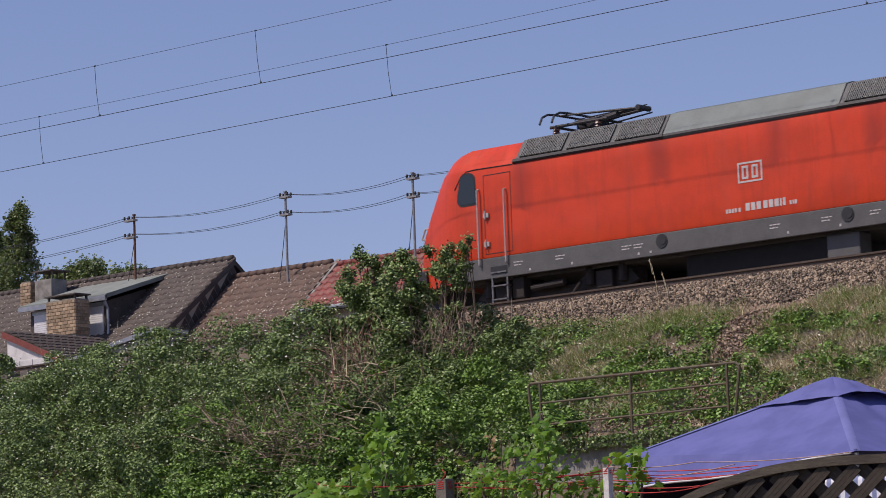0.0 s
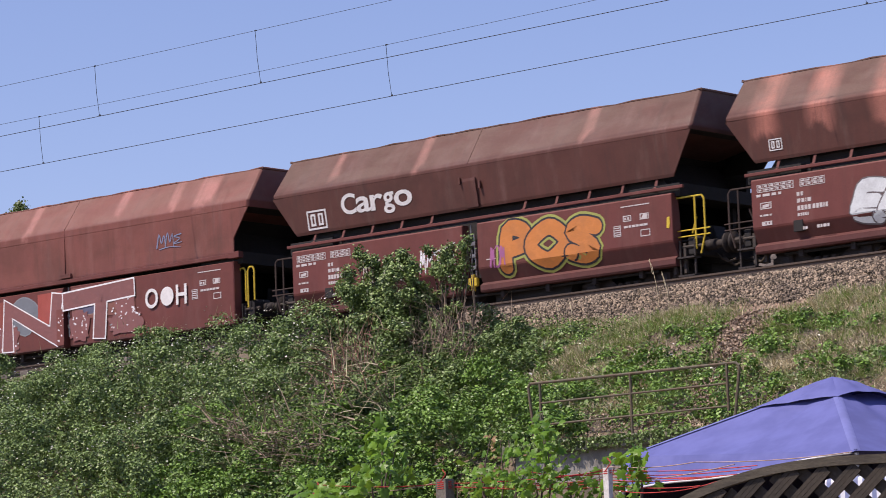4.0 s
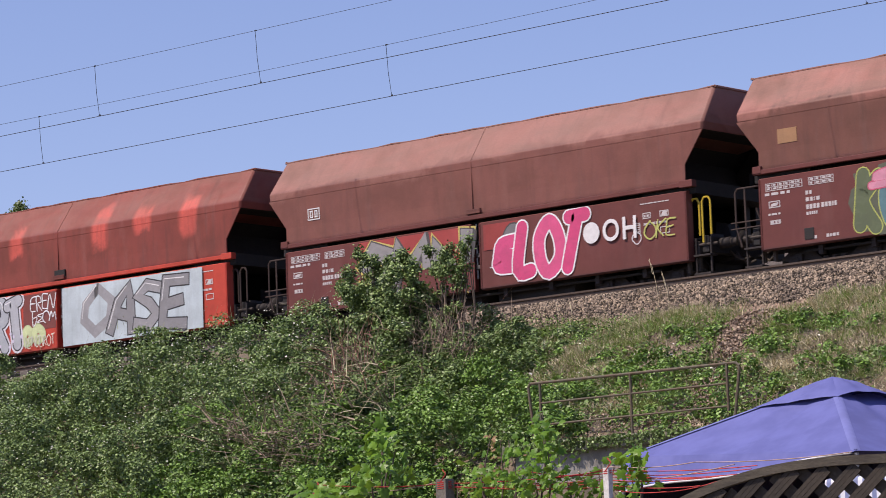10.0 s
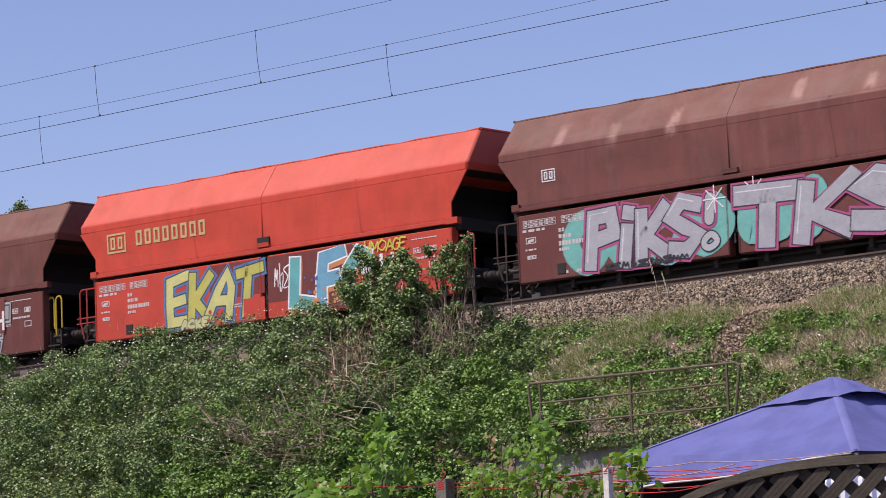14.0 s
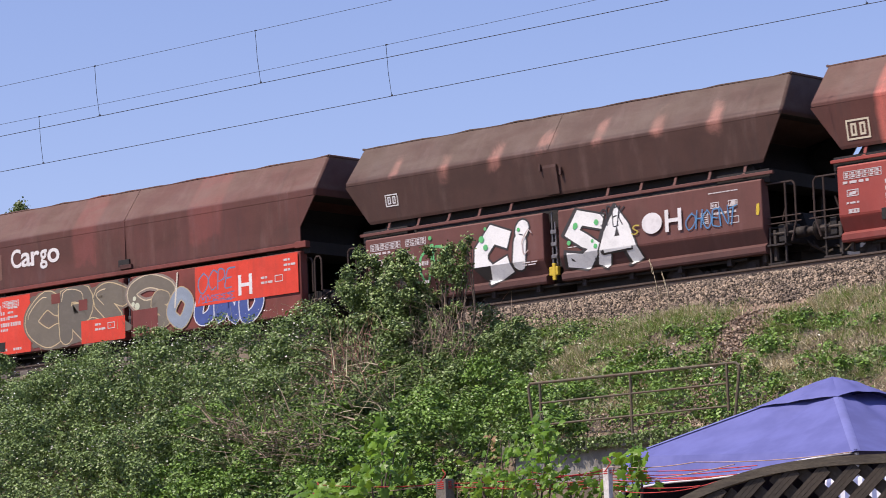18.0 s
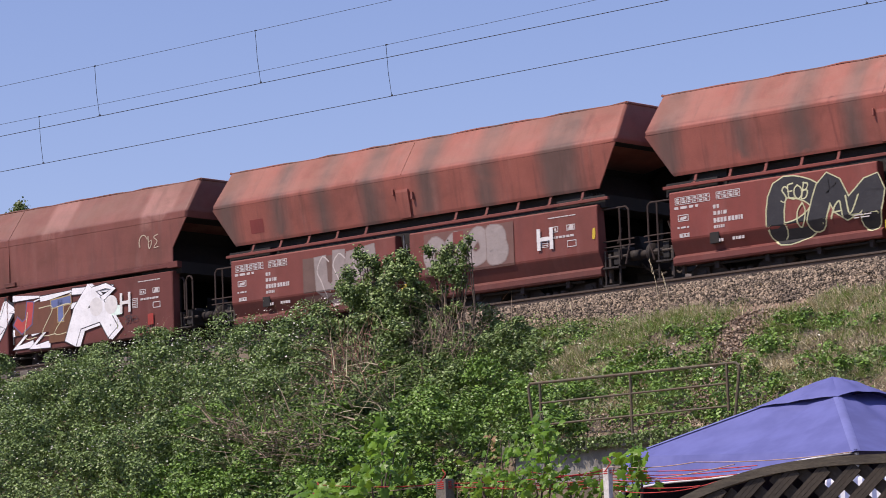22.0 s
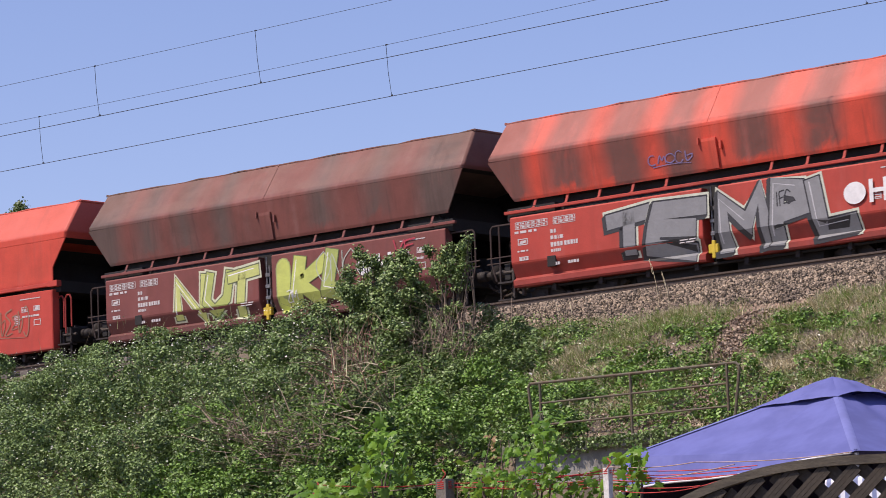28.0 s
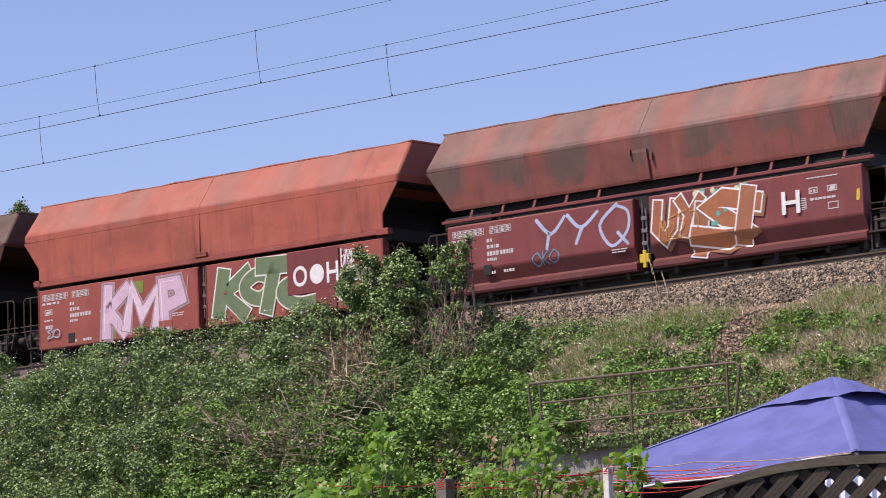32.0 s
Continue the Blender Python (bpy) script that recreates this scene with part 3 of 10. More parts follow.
def end_gear(w, kind, s):
    """Hoses, draw gear and brake rods under a wagon's end, each a part; meshes shared between wagons."""
    if (kind, s) not in GEAR:
        L = 5.7 if kind == "A" else 5.45
        made = []
        bm = bmesh.new()
        box(bm, s * (L + 0.05), s * (L + 0.45), -0.09, 0.09, 0.98, 1.12, 0.02)
        made.append(("draw_hook", mesh_of("draw_hook", bm, M_GEAR)))
        for y, r in ((-0.35, 0.28), (-0.55, 0.22)):
            bm = bmesh.new()
            pipe(bm, [(s * (L + 0.05), y, 0.95), (s * (L + 0.2), y - 0.02, 0.95 - r * 0.6), (s * (L + 0.36), y, 0.95 - r), (s * (L + 0.5), y + 0.05, 0.95 - r * 0.8)], 0.025, 6)
            made.append(("brake_hose", mesh_of("brake_hose", bm, M_GEAR)))
        bm = bmesh.new()
        rod(bm, (s * (L - 0.6), -1.28, 1.02), (s * (L + 0.3), -1.28, 1.02), 0.03, 8)
        made.append(("brake_rod", mesh_of("brake_rod", bm, M_GEAR)))
        for x in (L - 0.45, L - 0.2):
            bm = bmesh.new()
            box(bm, s * x, s * (x + 0.07), -1.30, -1.22, 0.5, 1.1, 0.01)
            made.append(("bracket", mesh_of("bracket", bm, M_GEAR)))
        GEAR[(kind, s)] = made
    for name, me in GEAR[(kind, s)]:
        part(name, me, None, w, "dusty brown " + name.replace("_", " "))


GEAR = {}


def step_mesh(kind, s):
    L = 5.75 if kind == "A" else 5.45
    bm = bmesh.new()
    x = s * (L - 0.05)
    for z in (0.42, 0.78):
        box(bm, x - 0.2, x + 0.2, -1.42, -1.18, z, z + 0.035)
    for d in (-0.18, 0.18):
        box(bm, x + d - 0.015, x + d + 0.015, -1.36, -1.32, 0.42, 1.15)
    return bm


def seam_mesh(kind):
    """Upright cover strip in the middle of the body's side, with two hatches."""
    bm = bmesh.new()
    if kind == "A":
        box(bm, -0.085, -0.055, -1.498, -1.47, 2.3, 3.40, 0.003)
        box(bm, -0.22, 0.16, -1.53, -1.46, 2.30, 2.40, 0.01)
    else:
        prism(bm, [(-1.36, 2.46), (-1.40, 2.46), (-1.50, 3.0), (-1.50, 3.06), (-1.46, 3.06)], -0.22, 0.12, "x")
        box(bm, -0.33, -0.29, -1.496, -1.46, 2.96, 3.10, 0.006)
        box(bm, 0.19, 0.24, -1.485, -1.44, 2.82, 2.98, 0.006)
    return bm


def roof_seam(kind):
    bm = bmesh.new()
    z, cz = (4.18, 3.42) if kind == "A" else (4.17, 3.38)
    prism(bm, [(-0.945, z), (-0.958, z + 0.004), (-1.497, cz + 0.004), (-1.485, cz)], -0.08, -0.06, "x")
    return bm


KIT = {}
for kind in "AB":
    KIT[kind] = {
        "hull": hull_mesh(kind), "rim": rim_mesh(kind), "sill": sill_mesh(kind), "seam": seam_mesh(kind), "roof": roof_seam(kind),
        "flap0": flap_mesh(kind, 0), "flap1": flap_mesh(kind, 1),
        "let0": mesh_of("lettering", lettering_mesh(kind, 0), M_WHITE), "let1": mesh_of("lettering", lettering_mesh(kind, 1), M_WHITE),
        "under": underframe_mesh(kind)}


def bracket_mesh():
    bm = bmesh.new()
    prism(bm, [(-1.34, 2.47), (-1.46, 2.23), (-1.49, 2.23), (-1.44, 2.30), (-1.36, 2.5)], -0.03, 0.03, "x")
    box(bm, -0.05, 0.05, -1.49, -1.43, 2.23, 2.26)
    return bm


BRACKET = bracket_mesh()
M_WHITE_BIG = plain("off_white_marking", (0.74, 0.73, 0.71), 0.6)


def text_mesh(name, body, size, mats, offset=0.0, depth=0.002):
    cu = bpy.data.curves.new(name, "FONT")
    cu.body, cu.size, cu.offset, cu.extrude = body, size, offset, depth
    cu.resolution_u = 4
    ob = bpy.data.objects.new("tmp_text", cu)
    me = bpy.data.meshes.new_from_object(ob)
    bpy.data.objects.remove(ob)
    me.name = name
    me.materials.clear()
    for m in mats:
        me.materials.append(m)
    return me


GLYPH = {}


def glyph(ch, offset):
    """Corner points and faces of one letter, one unit high, lying in x, y; thickened outward by offset."""
    if (ch, offset) not in GLYPH:
        me = text_mesh("glyph", ch, 1.4, [], offset, 0.0)
        vs = np.array([v.co[:2] for v in me.vertices])
        if (ch, 0.0) not in GLYPH and offset != 0.0:
            glyph(ch, 0.0)
        if offset == 0.0:
            lo, hi = vs.min(0), vs.max(0)
        else:
            lo, hi = GLYPH[ch, 0.0][2]
        GLYPH[ch, offset] = ((vs - lo) / (hi[1] - lo[1]), [tuple(p.vertices) for p in me.polygons], (lo, hi), (hi[0] - lo[0]) / (hi[1] - lo[1]))
        bpy.data.meshes.remove(me)
    return GLYPH[ch, offset]


def put_glyph(V, F, MI, ch, x, z, w, h, y, offset, mat, lean=0.0, turn=0.0):
    vs, fs, _, aspect = glyph(ch, offset)
    k = len(V)
    ca, sa = math.cos(turn), math.sin(turn)
    for a, b in vs:
        u, v = (a / aspect - 0.5) * w, (b - 0.5) * h
        u += lean * v
        V.append((x + u * ca - v * sa, y, z + u * sa + v * ca))
    for f in fs:
        F.append(tuple(k + i for i in f))
        MI.append(mat)


def flat_mesh(name, V, F, MI, mats):
    me = bpy.data.meshes.new(name)
    me.from_pydata(V, [], F)
    for m in mats:
        me.materials.append(m)
    me.polygons.foreach_set("material_index", MI)
    me.update()
    return me


SPRAY = {}


def spray(col):
    """Sprayed paint of one colour, uneven and a little transparent to the dirt below."""
    key = tuple(col)
    if key not in SPRAY:
        m, t, b = nodes_of("sprayed_paint")
        co = place(t)
        c = mix(t, span(t, noise_of(t, co, 2.6, 4.0), 0.4, 0.7, 0.0, 0.45), key, tuple(0.65 * v + 0.02 for v in key))
        c = mix(t, span(t, noise_of(t, place(t, (3.0, 1.0, 5.0)), 1.0, 2.0, 0.5, 1.5), 0.50, 0.66, 0.0, 0.16), c, tuple(min(0.9, 1.35 * v + 0.03) for v in key))
        c = mix(t, span(t, noise_of(t, co, 30.0, 4.0), 0.45, 0.75, 0.0, 0.16), c, (0.10, 0.06, 0.05))
        t.links.new(c, b.inputs["Base Color"])
        b.inputs["Roughness"].default_value = 0.55
        SPRAY[key] = m
    return SPRAY[key]


def cloud(V, F, MI, x0, x1, z0, z1, y, mat, rnd, bumps=9, keep=(0.72, 2.06)):
    """An uneven rounded patch as a fan."""
    n = 40
    cx, cz = (x0 + x1) / 2, (z0 + z1) / 2
    k = len(V)
    ph = rnd.uniform(0, 6)
    V.append((cx, y, cz))
    for i in range(n):
        a = 2 * math.pi * i / n
        r = 1.0 + 0.10 * math.sin(bumps * a + ph) + 0.07 * math.sin(4 * a + 2 * ph) + rnd.uniform(-0.03, 0.03)
        ux, uz = math.copysign(abs(math.cos(a)) ** 0.55, math.cos(a)), math.copysign(abs(math.sin(a)) ** 0.55, math.sin(a))
        V.append((cx + (x1 - x0) / 2 * ux * r, y, min(keep[1], max(keep[0], cz + (z1 - z0) / 2 * uz * r))))
    for i in range(n):
        F.append((k, k + 1 + i, k + 1 + (i + 1) % n))
        MI.append(mat)


# strokes of sprayed letters, in a unit square
BONES = {
    "A": (((0, 0), (.22, .62), (.5, 1), (.78, .62), (1, 0)), ((.2, .36), (.8, .36))), "B": (((.1, 0), (.1, .5), (.1, 1)), ((.1, 1), (.75, .95), (.8, .6), (.3, .52)), ((.3, .52), (.95, .45), (.9, .05), (.1, 0))),
    "C": (((1, .85), (.5, 1), (.05, .65), (.05, .35), (.5, 0), (1, .15)),), "D": (((.1, 0), (.1, 1), (.7, .95), (1, .5), (.7, .05), (.1, 0)),),
    "E": (((1, 1), (.15, .95), (.08, .5), (.15, .05), (1, 0)), ((.1, .5), (.8, .52))), "F": (((1, 1), (.15, .95), (.1, .5), (.1, 0)), ((.1, .5), (.8, .55))),
    "G": (((.95, .85), (.5, 1), (.05, .6), (.1, .2), (.55, 0), (.95, .2), (.95, .5), (.6, .48)),), "H": (((.1, 0), (.1, 1)), ((.9, 0), (.9, 1)), ((.1, .5), (.9, .5))),
    "I": (((.5, 0), (.5, 1)),), "i": (((.5, 0), (.5, .62)), ((.5, .97), (.52, 1))), "l": (((.5, 0), (.5, 1)),), "J": (((.8, 1), (.85, .3), (.45, 0), (.05, .25)),),
    "K": (((.1, 0), (.1, 1)), ((.95, 1), (.2, .48), (.95, 0))), "L": (((.1, 1), (.12, .1), (.95, .02)),), "M": (((0, 0), (.1, 1), (.5, .35), (.9, 1), (1, 0)),),
    "N": (((.05, 0), (.08, 1), (.92, 0), (.95, 1)),), "O": (((.5, 1), (.05, .7), (.05, .3), (.5, 0), (.95, .3), (.95, .7), (.5, 1)),), "P": (((.1, 0), (.1, 1), (.8, .98), (.9, .6), (.2, .45)),),
    "Q": (((.5, 1), (.05, .6), (.4, 0), (.95, .3), (.9, .8), (.5, 1)), ((.6, .3), (1, 0))), "R": (((.1, 0), (.1, 1), (.8, .98), (.85, .6), (.3, .48), (.95, 0)),),
    "S": (((.95, .88), (.4, 1), (.05, .75), (.5, .52), (.95, .25), (.55, 0), (.02, .1)),), "T": (((0, .95), (1, 1)), ((.5, .95), (.5, 0))), "U": (((.08, 1), (.08, .3), (.5, 0), (.92, .3), (.92, 1)),),
    "V": (((0, 1), (.5, 0), (1, 1)),), "W": (((0, 1), (.22, 0), (.5, .65), (.78, 0), (1, 1)),), "X": (((0, 0), (1, 1)), ((0, 1), (1, 0))), "Y": (((0, 1), (.5, .5), (1, 1)), ((.5, .5), (.45, 0))),
    "Z": (((0, 1), (.95, .97), (.05, .04), (1, 0)),), "7": (((0, 1), (1, .98), (.4, 0)),), "4": (((.7, 0), (.7, 1), (0, .35), (1, .35)),)}
for _d, _l in zip("1250", "IZSO"):
    BONES[_d] = BONES[_l]


def rounded(pts, n=5):
    """A smooth line through the points."""
    if len(pts) < 3:
        return [(pts[0][0] + (pts[1][0] - pts[0][0]) * k / n, pts[0][1] + (pts[1][1] - pts[0][1]) * k / n) for k in range(n + 1)]
    shut = pts[0] == pts[-1]
    p = [pts[-2] if shut else pts[0]] + list(pts) + [pts[1] if shut else pts[-1]]
    out = []
    for a, b, c, d in zip(p[:-3], p[1:-2], p[2:-1], p[3:]):
        for k in range(n):
            u = k / n
            out.append(tuple(0.5 * (2 * b[i] + (c[i] - a[i]) * u + (2 * a[i] - 5 * b[i] + 4 * c[i] - d[i]) * u * u + (3 * b[i] - a[i] - 3 * c[i] + d[i]) * u ** 3) for i in (0, 1)))
    return out + [pts[-1]]


def ribbon(V, F, MI, pts, width, y, mat, taper=0.0):
    """A flat band with round ends along a line of (x, z)."""
    n, k0, r = len(pts), len(V), width / 2
    left, right = [], []
    for i, (x, z) in enumerate(pts):
        (xa, za), (xb, zb) = pts[max(0, i - 1)], pts[min(n - 1, i + 1)]
        d = math.hypot(xb - xa, zb - za) or 1.0
        ex, ez = (xb - xa) / d, (zb - za) / d
        q = r * (1 - taper * i / n)
        yy = y - 0.00001 * i
        V.extend([(x - ez * q, yy, z + ex * q), (x + ez * q, yy, z - ex * q)])
    for i in range(n - 1):
        k = k0 + 2 * i
        F.append((k, k + 1, k + 3, k + 2))
        MI.append(mat)
    for x, z, yy, q in ((*pts[0], y, r), (*pts[-1], y - 0.00001 * n, r * (1 - taper))):
        k = len(V)
        V.extend([(x + q * math.cos(a * 0.5236), yy - 0.00003, z + q * math.sin(a * 0.5236)) for a in range(12)])
        F.append(tuple(range(k, k + 12)))
        MI.append(mat)


def tag_strokes(V, F, MI, x, z, w, h, y, mat, rnd, thick=0.025, strokes=7):
    """A quick illegible scrawl: loops, hooks and zigzags on a rising line, and a flourish under it."""
    rise = rnd.uniform(-0.05, 0.15) * h
    for s in range(strokes):
        cx, cz = x + w * (s + 0.5) / strokes, z + h * 0.5 + rise * (s / strokes - 0.5)
        rx, rz = w / strokes * rnd.uniform(0.55, 0.95), h * rnd.uniform(0.24, 0.46)
        kind = rnd.choice((0, 1, 2, 3))
        if kind == 0:
            a0, da = rnd.uniform(0, 6.28), rnd.choice((-1, 1)) * rnd.uniform(3.2, 5.8)
            pts = [(cx + rx * math.cos(a0 + da * i / 6) * 0.8, cz + rz * math.sin(a0 + da * i / 6)) for i in range(7)]
        elif kind == 1:
            pts = [(cx + rx * u, cz + rz * v) for u, v in ((-0.6, -0.9), (-0.2, 1.0), (0.1, -0.3), (0.5, 0.8), (0.7, -1.0))]
        elif kind == 2:
            pts = [(cx + rx * u, cz + rz * v) for u, v in ((0.6, 0.9), (-0.5, 0.6), (0.4, 0.0), (-0.6, -0.8), (0.7, -0.7))]
        else:
            pts = [(cx + rx * u, cz + rz * v) for u, v in ((-0.3, 1.0), (-0.2, -1.0), (0.4, -0.4), (0.5, 0.3), (-0.1, 0.1))]
        ribbon(V, F, MI, rounded(pts, 4), thick * rnd.uniform(0.75, 1.15), y - 0.0002 * s, mat, 0.4)
    if w > 0.7 and rnd.random() < 0.6:
        ribbon(V, F, MI, rounded([(x + 0.1 * w, z + 0.05 * h), (x + 0.5 * w, z + 0.12 * h), (x + 0.95 * w, z + 0.02 * h)], 5), thick * 0.7, y, mat, 0.6)


def slab(V, F, MI, pts, width, y, mat):
    """A flat band with mitred corners and square ends along a line of (x, z)."""
    shut, r = pts[0] == pts[-1] and len(pts) > 2, width / 2
    p = [Vector(q) for q in (pts[:-1] if shut else pts)]
    n = len(p)
    if not shut:
        p[0] = p[0] + (p[0] - p[1]).normalized() * r * 0.8
        p[-1] = p[-1] + (p[-1] - p[-2]).normalized() * r * 0.8
    k0 = len(V)
    for i in range(n):
        a = (p[i] - p[i - 1]).normalized() if i or shut else (p[1] - p[0]).normalized()
        b = (p[(i + 1) % n] - p[i]).normalized() if i < n - 1 or shut else a
        m = Vector((-a.y - b.y, a.x + b.x))
        m = m.normalized() if m.length > 0.2 else Vector((-a.y, a.x))
        q = r / max(0.72, m.dot(Vector((-a.y, a.x))))
        V.extend([(p[i].x + m.x * q, y - 0.00002 * i, p[i].y + m.y * q), (p[i].x - m.x * q, y - 0.00002 * i, p[i].y - m.y * q)])
    for i in range(n if shut else n - 1):
        k, j = k0 + 2 * i, k0 + 2 * ((i + 1) % n)
        F.append((k, k + 1, j + 1, j))
        MI.append(mat)


def fat_letters(V, F, MI, poses, y, slots, width, line, rnd, block=False, drop=(0.07, -0.06)):
    """Swollen or angular letters, each over the one before: halo, cast side, outline, fill, sheen. slots: glow, shade, line, fills, sheen."""
    glow, shade, edge, fills, sheen = slots
    draw = slab if block else ribbon
    runs = []
    for ch, cx, cz, ww, hh, lean, turn in poses:
        iw, ih = max(0.1, ww - width), max(0.15, hh - width)
        ca, sa = math.cos(turn), math.sin(turn)
        lines = []
        for bone in BONES.get(ch.upper() if ch not in "il" else ch, BONES["O"]):
            pts = []
            for u, v in bone:
                px, pz = (u - 0.5) * iw + rnd.uniform(-.06, .06) * iw, (v - 0.5) * ih + rnd.uniform(-.05, .05) * ih
                px += lean * pz
                pts.append((cx + px * ca - pz * sa, cz + px * sa + pz * ca))
            if bone[0] == bone[-1]:
                pts[-1] = pts[0]
            lines.append(pts if block else rounded(pts, 4))
        runs.append(lines)
    if glow is not None:
        for lines in runs:
            for l in lines:
                draw(V, F, MI, l, width + line * 2 + 0.10, y - 0.0002, glow)
    if shade is not None:
        for k in (1, 2, 3):
            for lines in runs:
                for l in lines:
                    draw(V, F, MI, [(a + drop[0] * k / 3, b + drop[1] * k / 3) for a, b in l], width + line * 2, y - 0.0003 - 0.0001 * k, shade)
    for k, lines in enumerate(runs):
        yy = y - 0.0007 - 0.0009 * k
        for l in lines:
            draw(V, F, MI, l, width + line * 2, yy, edge)
        for j, l in enumerate(lines):
            draw(V, F, MI, l, width, yy - 0.0003, fills[k % len(fills)])
        if sheen is not None:
            for l in lines[:1]:
                m = len(l)
                run = [(a - width * 0.26, b + width * 0.2) for a, b in (l[:3] if block else l[m // 6: m // 2 + 1])]
                ribbon(V, F, MI, run, 0.026, yy - 0.0006, sheen, 0.5)


LAYERS = {}


def layer(parent, thick):
    """The plane for the next coat of paint on a wagon's flaps."""
    d = LAYERS.get(parent.name, 0.003)
    LAYERS[parent.name] = min(0.031, d + thick)
    return SIDE - d


def piece(parent, seed, x0, x1, z0, z1, word="", fill=(0.5, 0.5, 0.5), line=(0.02, 0.02, 0.02), glow=None, back=None, shade=None, fat=0.05, name="sprayed_letters", scrawl=False, y=None, label="", fills=None, style="bubble", swell=0.42, hi=None, drop=(0.07, -0.06)):
    """A sprayed picture on a flap, over what is already there: patch behind, halo, outline and fill of bulging or angular letters, a handwritten tag, or a scrawl."""
    rnd = random.Random(seed)
    V, F, MI, mats = [], [], [], []
    def slot(c):
        mats.append(spray(c))
        return len(mats) - 1
    y = layer(parent, 0.0016 + 0.0009 * len(word)) if y is None else y
    if back:
        cloud(V, F, MI, x0 - 0.05, x1 + 0.05, z0, z1, y, slot(back), rnd, keep=(z0 - 0.02, z1 + 0.02))
    if scrawl:
        tag_strokes(V, F, MI, x0, z0, x1 - x0, z1 - z0, y - 0.0003, slot(fill), rnd, fat, max(3, int((x1 - x0) / 0.2)))
    elif word:
        wide = [0.55 if ch in "iIl1!" else 1.25 if ch in "MWNO" else 1.0 for ch in word]
        unit, x = (x1 - x0) / sum(wide), x0
        tag = style == "tag"
        poses = []
        for ch, f in zip(word, wide):
            poses.append((ch, x + unit * f / 2, (z0 + z1) / 2 + rnd.uniform(-0.03, 0.03), unit * f * (0.95 if tag else 1.22), (z1 - z0) * rnd.uniform(0.90, 1.0), rnd.uniform(-0.05, 0.25), rnd.uniform(-0.13, 0.13)))
            x += unit * f
        if tag:
            s = slot(fill)
            for ch, cx, cz, ww, hh, lean, turn in poses:
                for bone in BONES.get(ch.upper(), BONES["O"]):
                    ribbon(V, F, MI, rounded([(cx + (u - 0.5) * ww + lean * (v - 0.5) * hh + rnd.uniform(-.05, .05) * ww, cz + (v - 0.5) * hh + rnd.uniform(-.05, .05) * hh) for u, v in bone], 4), fat, y - 0.0003, s, 0.25)
        else:
            width = min(unit * swell, (z1 - z0) * (0.32 if style == "bubble" else 0.29))
            fat_letters(V, F, MI, poses, y, (slot(glow) if glow else None, slot(shade) if shade else None, slot(line), [slot(c) for c in (fills or [fill])], slot(hi) if hi else None), width, 0.014 + fat * 0.32, rnd, style == "block", drop)
    lo, hi_ = (0.67, 2.09) if z0 > 0.6 and z1 < 2.12 else (0.67, 9)
    V = [(x, yy, min(hi_, max(lo, z))) for x, yy, z in V]
    me = flat_mesh(name, V, F, MI, mats)
    return part(name, me, None, parent, label)


def ribbon_star(parent, x, z, turn, r):
    """One ray pair of a sprayed white star."""
    V, F, MI = [], [], []
    a, b = math.cos(turn) * r, math.sin(turn) * r
    ribbon(V, F, MI, [(x - a, z - b), (x, z), (x + a, z + b)], 0.025, layer(parent, 0.0004), 0, 0.3)
    return part("sprayed_star", flat_mesh("sprayed_star", V, F, MI, [spray(WHITE)]), None, parent)


def dots(parent, seed, x0, x1, z0, z1, n, size, col, y=None):
    """Sprayed round spots."""
    rnd, y = random.Random(seed), layer(parent, 0.0008) if y is None else y
    V, F = [], []
    for _ in range(n):
        cx, cz, r = rnd.uniform(x0, x1), rnd.uniform(z0, z1), size * rnd.uniform(0.6, 1.2)
        k = len(V)
        V.extend([(cx + r * math.cos(i * 0.6283), y, cz + r * math.sin(i * 0.6283)) for i in range(10)])
        F.append(tuple(range(k, k + 10)))
        y -= 0.00002
    return part("sprayed_spots", flat_mesh("sprayed_spots", V, F, [0] * len(F), [spray(col)]), None, parent)


def letters(parent, word, x0, z0, h, width, y=None, mat=None, name="marking", label="", fat=0.02, gap=0.0):
    """Plain block letters between x0 and x0 + width, h high."""
    y = (SIDE - 0.006) if y is None else y
    asp = [glyph(c, 0.0)[3] if c not in "* " else 1.0 if c == "*" else 0.45 for c in word]
    unit = (width - gap * (len(word) - 1)) / sum(asp)
    x = x0
    for c, a in zip(word, asp):
        w = a * unit
        V, F, MI = [], [], []
        if c == " ":
            x += w + gap
            continue
        if c == "*":
            k = len(V)
            V.extend([(x + w / 2 + w * 0.55 * math.cos(i * math.pi / 14), y, z0 + h / 2 + h / 2 * math.sin(i * math.pi / 14)) for i in range(28)])
            F.append(tuple(range(k, k + 28)))
            MI.append(0)
        else:
            low = c in "argo"
            hh, zz = (h * 0.74, z0 + h * 0.37) if low else (h, z0 + h / 2)
            if c == "g":
                hh, zz = h * 1.0, z0 + h * 0.24
            put_glyph(V, F, MI, c, x + w / 2, zz, w, hh, y, fat, 0)
        x += w + gap
        part(name, flat_mesh(name, V, F, MI, [mat or M_WHITE_BIG]), None, parent, label)


